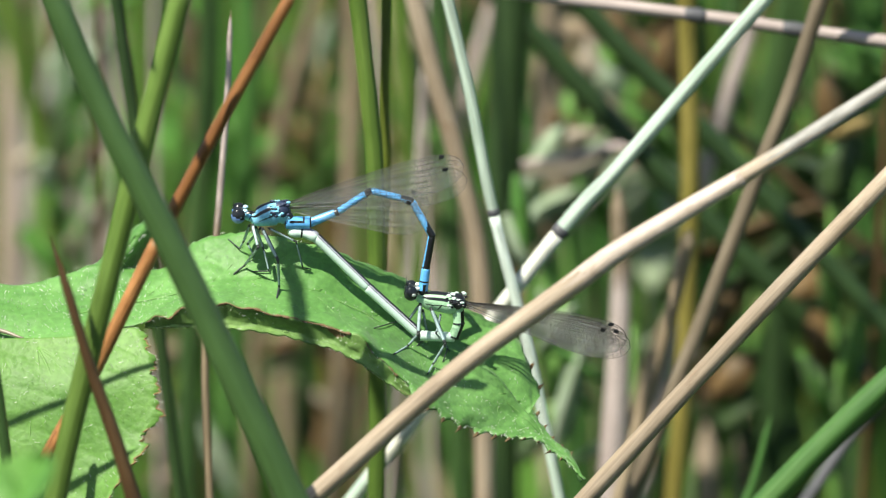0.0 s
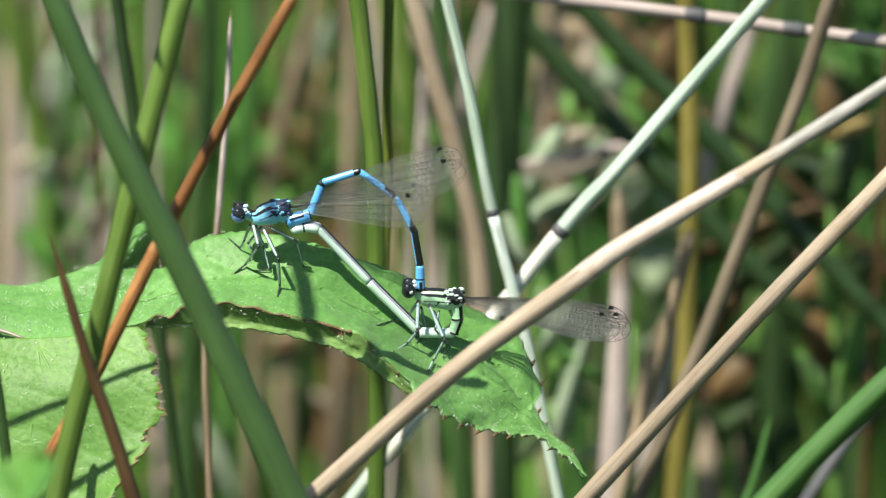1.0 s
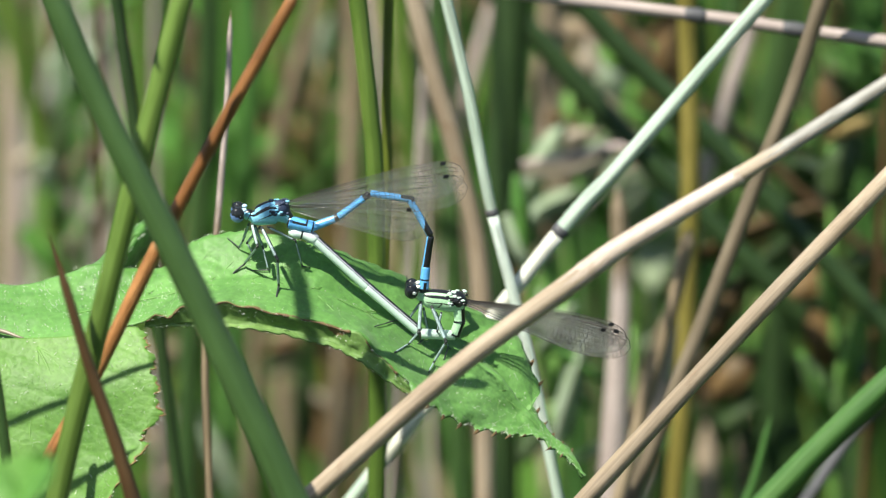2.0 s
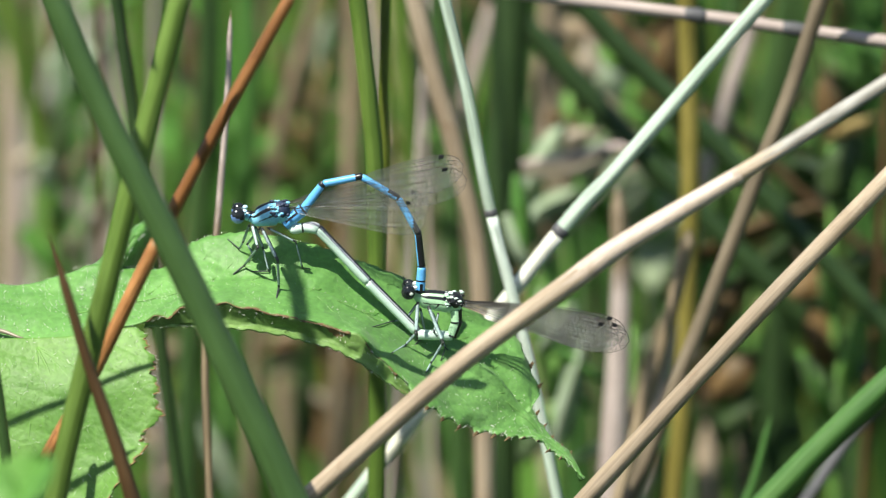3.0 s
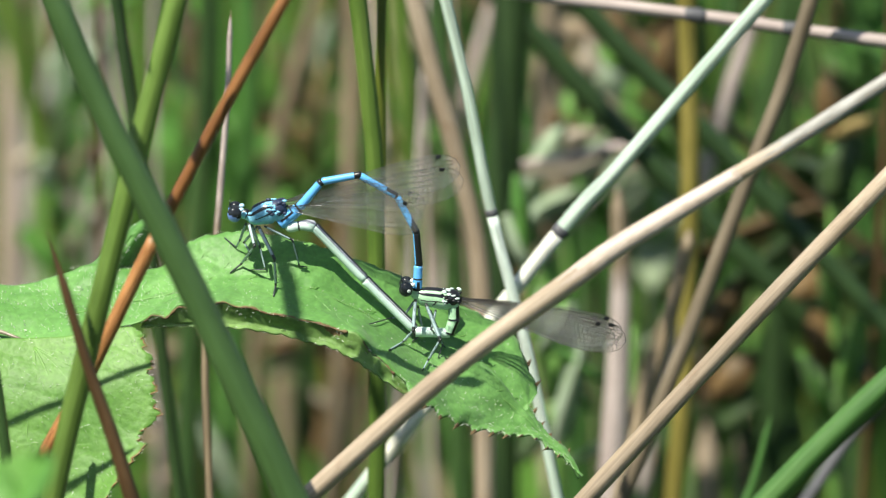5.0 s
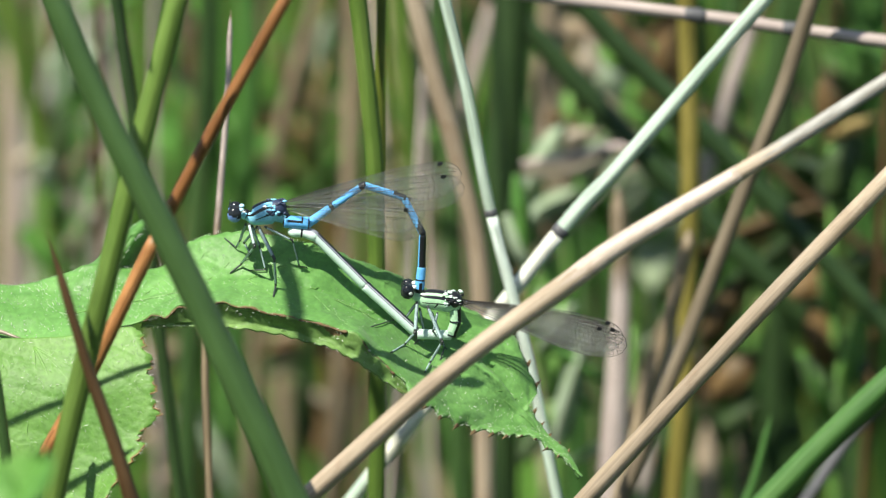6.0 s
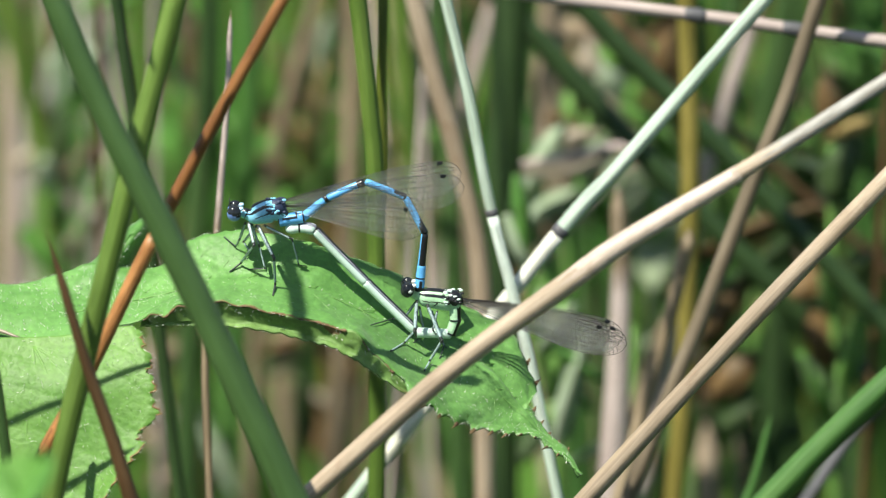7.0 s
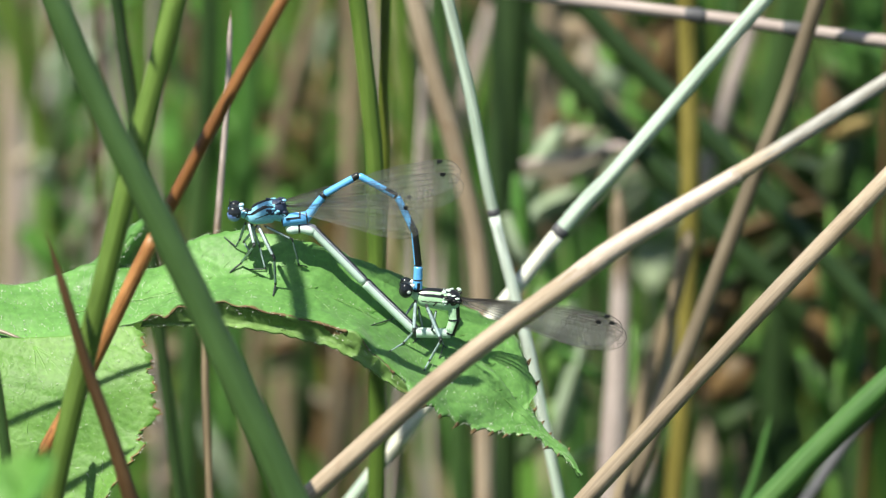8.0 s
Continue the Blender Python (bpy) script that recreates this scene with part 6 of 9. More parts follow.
def build_male():
    t = thing("male_damselfly", (-0.02135, 0.0, 0.39573), "azure-blue male damselfly with black marks, clasping its mate", "damselfly", "mating pair")
    head_of(t, (-0.02522, 0.0, 0.40462), 0.001158, BLUE, EYE_BLUE, SPOT, 1.0)
    thorax_of(t, [(-0.02466, 0.0, 0.4044), (-0.02403, 0.0, 0.40426), (-0.02368, 0.0, 0.40412), (-0.02305, 0.0, 0.40404), (-0.02207, 0.0, 0.40433), (-0.02102, 0.0, 0.40455), (-0.02011, 0.0, 0.40448), (-0.01934, 0.0, 0.40397), (-0.01871, 0.0, 0.40339)],
              [0.000491, 0.000702, 0.000666, 0.001122, 0.001403, 0.001508, 0.001333, 0.000912, 0.000561], [PALEBLUE, BLACK])
    wing_roots(t, (-0.02017, 0.0, 0.40484), 0.001368, [PALEBLUE, NAVY], 4, 0.3)
    D = [BLUE, BLACK]
    segment("abdomen_segment", t, pose(0.001686, 0.000000, 0.007669, 0, 0.60, 0), 0.003347, 0.000814, 0.000772, lambda s, a: 1 if s > 0.93 or (58 < a < 84 and 0.2 < s < 0.72) or (0.68 < s < 0.76 and a < 84) or s < 0.06 else 0, D, "forward body ring with a black mark")
    segment("abdomen_segment", t, pose(0.004275, 0.000000, 0.007386, 0, -22.13, 0), 0.004532, 0.000589, 0.000477, lambda s, a: 1 if s > 0.86 else 0, D, "")
    segment("abdomen_segment", t, pose(0.008292, 0.000000, 0.009020, 0, -33.22, 0), 0.005077, 0.000463, 0.000435, lambda s, a: 1 if s > 0.84 else 0, D, "")
    segment("abdomen_segment", t, pose(0.012403, 0.000000, 0.011712, 0, 14.43, 0), 0.005494, 0.000435, 0.000421, lambda s, a: 1 if s > 0.93 or (s > 0.70 and a < 85) else 0, D, "")
    segment("abdomen_segment", t, pose(0.017492, 0.000000, 0.010403, 0, 60.50, 0), 0.005378, 0.000421, 0.000449, lambda s, a: 1 if s > 0.52 + 0.002 * a and a < 140 or s > 0.95 else 0, D, "half blue, half black body ring")
    segment("abdomen_segment", t, pose(0.019966, 0.000000, 0.006032, 0, 99.82, 0), 0.004418, 0.000449, 0.000491, lambda s, a: 0 if a > 132 and s < 0.92 else 1, D, "black body ring with a pale underside")
    segment("abdomen_segment", t, pose(0.019248, 0.000000, 0.001884, 0, 97.74, 0), 0.003311, 0.000533, 0.000631, lambda s, a: 1 if 0.52 < s < 0.58 or (s > 0.6 and 60 < a < 100) or s > 0.88 else 0, D, "blue end rings with claspers")
    wing("wing", t, pose(0.001883, 0.000000, 0.009685, 4, -10.91, -5), 0.022870, 0.004490, (0.875,), 1, "clear net-veined forewing")
    wing("wing", t, pose(0.001884, 0.000000, 0.009829, -6, -13.18, 4), 0.022589, 0.004490, (0.875,), 2, "clear net-veined forewing")
    wing("wing", t, pose(0.002301, 0.000000, 0.009252, -10, 4.90, 34), 0.021046, 0.004490, (0.87,), 3, "clear net-veined hindwing")
    wing("wing", t, pose(0.002300, 0.000000, 0.009108, 8, -7.26, -36), 0.021046, 0.004490, (0.87,), 5, "clear net-veined hindwing")
    L = [LEG, LEG_PALE]
    leg(t, [(-0.02359, -0.0009, 0.40333), (-0.02286, -0.0028, 0.40091), (-0.02470, 0.00172, 0.39747), (-0.02603, 0.00159, 0.39641)], 0.000232, L, "slender grey leg", 1, (24, 128))
    leg(t, [(-0.0224, -0.0011, 0.40294), (-0.02039, -0.004, 0.39956), (-0.02031, -0.00226, 0.39573), (-0.02056, -0.00400, 0.39480)], 0.000243, L, "slender grey leg", 2, (24, 128))
    leg(t, [(-0.02171, -0.0008, 0.40294), (-0.01821, -0.001, 0.40119), (-0.01743, 0.00065, 0.39745), (-0.01652, 0.00129, 0.39715)], 0.000165, L, "slender dark leg", 3)
    leg(t, [(-0.024, 0.0009, 0.40289), (-0.02483, 0.0022, 0.40039), (-0.02537, 0.00353, 0.39919), (-0.02683, 0.00531, 0.39992)], 0.000165, L, "slender dark leg", 4)
    leg(t, [(-0.0233, 0.0009, 0.40274), (-0.02234, 0.0012, 0.39977), (-0.02165, 0.00060, 0.39703), (-0.02377, 0.00135, 0.39677)], 0.000165, L, "slender dark leg", 5)
    leg(t, [(-0.0226, 0.0011, 0.40247), (-0.02436, 0.003, 0.39991), (-0.02352, 0.00276, 0.39852), (-0.02422, 0.00261, 0.39783)], 0.000159, L, "slender dark leg", 6)
    return t


def build_female():
    t = thing("female_damselfly", (-0.00063, 0.0, 0.38555), "pale green female damselfly with black stripes, body curled", "damselfly", "mating pair")
    head_of(t, (-0.00386, 0.0, 0.39471), 0.001122, BLACK, EYE_DARK, WHITE, 1.25)
    thorax_of(t, [(-0.00323, 0.0, 0.39399), (-0.00274, 0.0, 0.39377), (-0.00239, 0.0, 0.39363), (-0.00169, 0.0, 0.39341), (-0.00042, 0.0, 0.39326), (0.00077, 0.0, 0.39304), (0.00176, 0.0, 0.39283), (0.00246, 0.0, 0.39225)],
              [0.000491, 0.000760, 0.000900, 0.001200, 0.001290, 0.001310, 0.001200, 0.000760], [LIME, BLACK], level)
    wing_roots(t, (0.00165, 0.0, 0.39312), 0.001290, [CREAM, BLACK], 7, 0.55)
    wing("wing", t, pose(0.003165, 0.000000, 0.007495, 4, 12.94, -6), 0.021467, 0.004349, (0.88,), 11, "clear net-veined wing")
    wing("wing", t, pose(0.003165, 0.000000, 0.007423, -4, 13.63, 6), 0.021186, 0.004349, (0.87,), 12, "clear net-veined wing")
    wing("wing", t, pose(0.003025, 0.000000, 0.007205, 6, 10.40, -14), 0.020485, 0.004209, (0.86,), 13, "clear net-veined wing")
    wing("wing", t, pose(0.003025, 0.000000, 0.007277, -6, 15.62, 14), 0.020344, 0.004209, (0.87,), 14, "clear net-veined wing")
    segment("abdomen_segment", t, pose(0.002533, 0, 0.006914, 0, 87.99, 0), 0.002097, 0.000740, 0.000690, lambda s, a: 1 if a < 66 or s > 0.9 else 0, [LIME, BLACK], "", flare=0.3)
    segment("abdomen_segment", t, pose(0.002674, 0, 0.005025, 0, 110.38, 0), 0.002078, 0.000700, 0.000650, lambda s, a: 1 if a < 66 or s > 0.88 else 0, [LIME, BLACK], "", flare=0.3)
    segment("abdomen_segment", t, pose(0.002183, 0, 0.003133, 0, -177.22, 0), 0.004646, 0.000600, 0.000650, lambda s, a: 1 if s > 0.93 or s < 0.04 else 0, [CREAM, BLACK], "")
    segment("abdomen_segment", t, pose(-0.002322, 0.000000, 0.003497, 0, -136.71, 0), 0.009044, 0.000680, 0.000640, lambda s, a: 1 if s > 0.96 or 118 < a < 124 or a > 146 or 0.445 < s < 0.468 and a > 88 else (2 if a > 123 or 0.475 < s < 0.50 else 0), [CREAM, BLACK, GREY], "pale greenish-white body ring")
    segment("abdomen_segment", t, pose(-0.008570, 0.000000, 0.009382, 0, -134.96, 0), 0.009514, 0.000640, 0.000625, lambda s, a: 1 if s > 0.965 or 118 < a < 124 or a > 146 or 0.475 < s < 0.498 and a > 88 else (2 if a > 123 or 0.505 < s < 0.53 else 0), [CREAM, BLACK, GREY], "pale greenish-white body ring")
    segment("abdomen_segment", t, pose(-0.015003, 0.000000, 0.015824, 0, -165.87, 0), 0.003744, 0.000650, 0.000710, lambda s, a: 1 if 0.52 < s < 0.56 or s < 0.04 else (2 if a > 125 and s < 0.5 or 0.8 < s < 0.84 else 0), [CREAM, BLACK, GREY], "pale greenish-white body ring", blunt=False, bend=0.5)
    L = [LEG, LEG_PALE]
    leg(t, [(-0.00281, -0.001, 0.39330), (-0.00308, -0.003, 0.38984), (-0.00435, -0.00220, 0.38818), (-0.00607, -0.00699, 0.38837)], 0.000226, L, "slender pale-lined leg", 8, (14, 146))
    leg(t, [(-0.00154, -0.0010, 0.39275), (0.00028, -0.0038, 0.38882), (-0.00126, -0.00257, 0.38587), (-0.00189, -0.00456, 0.38518)], 0.000226, L, "slender pale-lined leg", 9, (14, 146))
    leg(t, [(-0.00296, 0.0009, 0.39259), (-0.00437, 0.0012, 0.39048), (-0.00591, 0.00075, 0.39045), (-0.00854, -0.00339, 0.39074)], 0.000159, L, "slender dark leg", 10)
    leg(t, [(-0.00099, 0.001, 0.3914), (0.00014, 0.0012, 0.38815), (0.00056, 0.00129, 0.38681), (0.00000, -0.00077, 0.38576)], 0.000159, L, "slender dark leg", 11)
    leg(t, [(-0.00253, 0.0009, 0.39201), (-0.00197, 0.0016, 0.38877), (-0.00254, 0.00087, 0.38794), (-0.00323, -0.00052, 0.38773)], 0.000159, L, "slender dark leg", 12)
    leg(t, [(-0.00028, -0.0009, 0.3919), (-0.00084, -0.002, 0.38972), (0.00014, 0.00189, 0.38723), (0.00085, 0.00153, 0.38646)], 0.000159, L, "slender dark leg", 13)
    return t


male = build_male()
female = build_female()


# ---- what moves ----
def sway(ob, rows):
    """A stalk leans about its root: seconds and degrees."""
    x, y, z = ob.location
    walk(ob, [(t, pose(x, y, z, 0, a, 0)) for t, a in rows])


def motions():
    # The leaf rocks in the wind and carries the pair.
    walk(leaf, [
        (0.0, pose(-0.050968, 0.000000, 0.388464, 0, 0.00, 0)), (0.2, pose(-0.051037, 0.000000, 0.388478, 0, -0.09, 0)),
        (0.3, pose(-0.051072, 0.000000, 0.388485, 0, -0.13, 0)), (0.5, pose(-0.051140, 0.000000, 0.388499, 0, -0.22, 0)),
        (0.7, pose(-0.051026, 0.000000, 0.388478, 0, -0.28, 0)), (0.8, pose(-0.050968, 0.000000, 0.388468, 0, -0.31, 0)),
        (1.0, pose(-0.050854, 0.000000, 0.388447, 0, -0.37, 0)), (1.2, pose(-0.050900, 0.000000, 0.388463, 0, -0.41, 0)),
        (1.3, pose(-0.050924, 0.000000, 0.388471, 0, -0.43, 0)), (1.5, pose(-0.050971, 0.000000, 0.388487, 0, -0.48, 0)),
        (1.7, pose(-0.050980, 0.000000, 0.388485, 0, -0.43, 0)), (1.9, pose(-0.050990, 0.000000, 0.388483, 0, -0.38, 0)),
        (2.2, pose(-0.051004, 0.000000, 0.388480, 0, -0.30, 0)), (2.4, pose(-0.051013, 0.000000, 0.388478, 0, -0.25, 0)),
        (2.6, pose(-0.051022, 0.000000, 0.388476, 0, -0.20, 0)), (2.8, pose(-0.051032, 0.000000, 0.388473, 0, -0.15, 0)),
        (3.0, pose(-0.051041, 0.000000, 0.388471, 0, -0.10, 0)), (3.2, pose(-0.051086, 0.000000, 0.388500, 0, -0.12, 0)),
        (3.3, pose(-0.051108, 0.000000, 0.388515, 0, -0.13, 0)), (3.5, pose(-0.051153, 0.000000, 0.388544, 0, -0.15, 0)),
        (3.7, pose(-0.051198, 0.000000, 0.388537, 0, -0.16, 0)), (3.8, pose(-0.051221, 0.000000, 0.388533, 0, -0.17, 0)),
        (4.0, pose(-0.051266, 0.000000, 0.388525, 0, -0.19, 0)), (4.2, pose(-0.051301, 0.000000, 0.388494, 0, -0.27, 0)),
        (4.5, pose(-0.051352, 0.000000, 0.388446, 0, -0.40, 0)), (4.7, pose(-0.051357, 0.000000, 0.388449, 0, -0.39, 0)),
        (4.9, pose(-0.051361, 0.000000, 0.388453, 0, -0.37, 0)), (5.2, pose(-0.051369, 0.000000, 0.388458, 0, -0.36, 0)),
        (5.5, pose(-0.051376, 0.000000, 0.388463, 0, -0.34, 0)), (5.8, pose(-0.051383, 0.000000, 0.388468, 0, -0.32, 0)),
        (6.0, pose(-0.051387, 0.000000, 0.388472, 0, -0.31, 0)), (6.2, pose(-0.051415, 0.000000, 0.388476, 0, -0.42, 0)),
        (6.5, pose(-0.051456, 0.000000, 0.388481, 0, -0.59, 0)), (6.8, pose(-0.051456, 0.000000, 0.388541, 0, -0.47, 0)),
        (7.0, pose(-0.051457, 0.000000, 0.388581, 0, -0.39, 0)), (7.2, pose(-0.051450, 0.000000, 0.388534, 0, -0.50, 0)),
        (7.5, pose(-0.051440, 0.000000, 0.388465, 0, -0.66, 0)), (7.8, pose(-0.051413, 0.000000, 0.388498, 0, -0.51, 0)),
        (8.0, pose(-0.051395, 0.000000, 0.388521, 0, -0.41, 0)),
    ])
    walk(male, [
        (0.0, pose(-0.021354, 0.000000, 0.395729, 0, 0.00, 0)), (0.2, pose(-0.021421, 0.000000, 0.395792, 0, -0.03, 0)),
        (0.3, pose(-0.021454, 0.000000, 0.395823, 0, -0.04, 0)), (0.5, pose(-0.021520, 0.000000, 0.395886, 0, -0.07, 0)),
        (0.7, pose(-0.021419, 0.000000, 0.395875, 0, -0.17, 0)), (0.8, pose(-0.021368, 0.000000, 0.395869, 0, -0.21, 0)),
        (1.0, pose(-0.021266, 0.000000, 0.395858, 0, -0.31, 0)), (1.2, pose(-0.021327, 0.000000, 0.395897, 0, -0.36, 0)),
        (1.3, pose(-0.021357, 0.000000, 0.395916, 0, -0.39, 0)), (1.5, pose(-0.021418, 0.000000, 0.395954, 0, -0.44, 0)),
        (1.7, pose(-0.021414, 0.000000, 0.395923, 0, -0.39, 0)), (1.9, pose(-0.021411, 0.000000, 0.395892, 0, -0.34, 0)),
        (2.2, pose(-0.021406, 0.000000, 0.395845, 0, -0.26, 0)), (2.4, pose(-0.021403, 0.000000, 0.395813, 0, -0.21, 0)),
        (2.6, pose(-0.021400, 0.000000, 0.395782, 0, -0.16, 0)), (2.8, pose(-0.021396, 0.000000, 0.395751, 0, -0.11, 0)),
        (3.0, pose(-0.021393, 0.000000, 0.395720, 0, -0.06, 0)), (3.2, pose(-0.021459, 0.000000, 0.395762, 0, -0.09, 0)),
        (3.3, pose(-0.021493, 0.000000, 0.395783, 0, -0.10, 0)), (3.5, pose(-0.021559, 0.000000, 0.395825, 0, -0.13, 0)),
        (3.7, pose(-0.021602, 0.000000, 0.395846, 0, -0.13, 0)), (3.8, pose(-0.021624, 0.000000, 0.395856, 0, -0.14, 0)),
        (4.0, pose(-0.021667, 0.000000, 0.395877, 0, -0.15, 0)), (4.2, pose(-0.021708, 0.000000, 0.395906, 0, -0.22, 0)),
        (4.5, pose(-0.021769, 0.000000, 0.395950, 0, -0.32, 0)), (4.7, pose(-0.021770, 0.000000, 0.395941, 0, -0.31, 0)),
        (4.9, pose(-0.021772, 0.000000, 0.395933, 0, -0.30, 0)), (5.2, pose(-0.021775, 0.000000, 0.395920, 0, -0.28, 0)),
        (5.5, pose(-0.021778, 0.000000, 0.395908, 0, -0.26, 0)), (5.8, pose(-0.021780, 0.000000, 0.395895, 0, -0.25, 0)),
        (6.0, pose(-0.021782, 0.000000, 0.395887, 0, -0.23, 0)), (6.2, pose(-0.021823, 0.000000, 0.395949, 0, -0.33, 0)),
        (6.5, pose(-0.021883, 0.000000, 0.396042, 0, -0.46, 0)), (6.8, pose(-0.021854, 0.000000, 0.396037, 0, -0.32, 0)),
        (7.0, pose(-0.021834, 0.000000, 0.396033, 0, -0.23, 0)), (7.2, pose(-0.021830, 0.000000, 0.396063, 0, -0.30, 0)),
        (7.5, pose(-0.021825, 0.000000, 0.396107, 0, -0.39, 0)), (7.8, pose(-0.021811, 0.000000, 0.396046, 0, -0.34, 0)),
        (8.0, pose(-0.021803, 0.000000, 0.396006, 0, -0.31, 0)),
    ])
    walk(female, [
        (0.0, pose(-0.000634, 0.000000, 0.385549, 0, 0.00, 0)), (0.2, pose(-0.000771, 0.000000, 0.385691, 0, -0.30, 0)),
        (0.3, pose(-0.000840, 0.000000, 0.385761, 0, -0.45, 0)), (0.5, pose(-0.000977, 0.000000, 0.385903, 0, -0.74, 0)),
        (0.7, pose(-0.000829, 0.000000, 0.385946, 0, -1.27, 0)), (0.8, pose(-0.000756, 0.000000, 0.385967, 0, -1.54, 0)),
        (1.0, pose(-0.000608, 0.000000, 0.386011, 0, -2.07, 0)), (1.2, pose(-0.000608, 0.000000, 0.385991, 0, -1.33, 0)),
        (1.3, pose(-0.000608, 0.000000, 0.385981, 0, -0.96, 0)), (1.5, pose(-0.000607, 0.000000, 0.385963, 0, -0.23, 0)),
        (1.7, pose(-0.000644, 0.000000, 0.385929, 0, -0.24, 0)), (1.9, pose(-0.000504, 0.000000, 0.385831, 0, -0.25, 0)),
        (2.2, pose(-0.000585, 0.000000, 0.385764, 0, -0.27, 0)), (2.4, pose(-0.000639, 0.000000, 0.385720, 0, -0.29, 0)),
        (2.6, pose(-0.000709, 0.000000, 0.385763, 0, -0.30, 0)), (2.8, pose(-0.000848, 0.000000, 0.385740, 0, -0.31, 0)),
        (3.0, pose(-0.000885, 0.000000, 0.385705, 0, -0.33, 0)), (3.2, pose(-0.000871, 0.000000, 0.385722, 0, -0.44, 0)),
        (3.3, pose(-0.000864, 0.000000, 0.385730, 0, -0.50, 0)), (3.5, pose(-0.000850, 0.000000, 0.385747, 0, -0.62, 0)),
        (3.7, pose(-0.000862, 0.000000, 0.385725, 0, -0.27, 0)), (3.8, pose(-0.000867, 0.000000, 0.385714, 0, -0.10, 0)),
        (4.0, pose(-0.000879, 0.000000, 0.385692, 0, 0.25, 0)), (4.2, pose(-0.000869, 0.000000, 0.385723, 0, 0.16, 0)),
        (4.5, pose(-0.000853, 0.000000, 0.385770, 0, 0.02, 0)), (4.7, pose(-0.000870, 0.000000, 0.385771, 0, -0.03, 0)),
        (4.9, pose(-0.001141, 0.000000, 0.386003, 0, -0.08, 0)), (5.2, pose(-0.001263, 0.000000, 0.386093, 0, -0.16, 0)),
        (5.5, pose(-0.001210, 0.000000, 0.385963, 0, -0.24, 0)), (5.8, pose(-0.000967, 0.000000, 0.385778, 0, -0.32, 0)),
        (6.0, pose(-0.000985, 0.000000, 0.385780, 0, -0.38, 0)), (6.2, pose(-0.000982, 0.000000, 0.385867, 0, -0.28, 0)),
        (6.5, pose(-0.000978, 0.000000, 0.385997, 0, -0.13, 0)), (6.8, pose(-0.001014, 0.000000, 0.385977, 0, -0.19, 0)),
        (7.0, pose(-0.001037, 0.000000, 0.385963, 0, -0.23, 0)), (7.2, pose(-0.001107, 0.000000, 0.386086, 0, -0.38, 0)),
        (7.5, pose(-0.001212, 0.000000, 0.386271, 0, -0.60, 0)), (7.8, pose(-0.001137, 0.000000, 0.386099, 0, -0.87, 0)),
        (8.0, pose(-0.001087, 0.000000, 0.385984, 0, -1.05, 0)),
    ])
    rings = [o for o in male.children if o.name.startswith("abdomen_segment")]
    s2, s3, s4, s5, s6, s7, s8 = rings
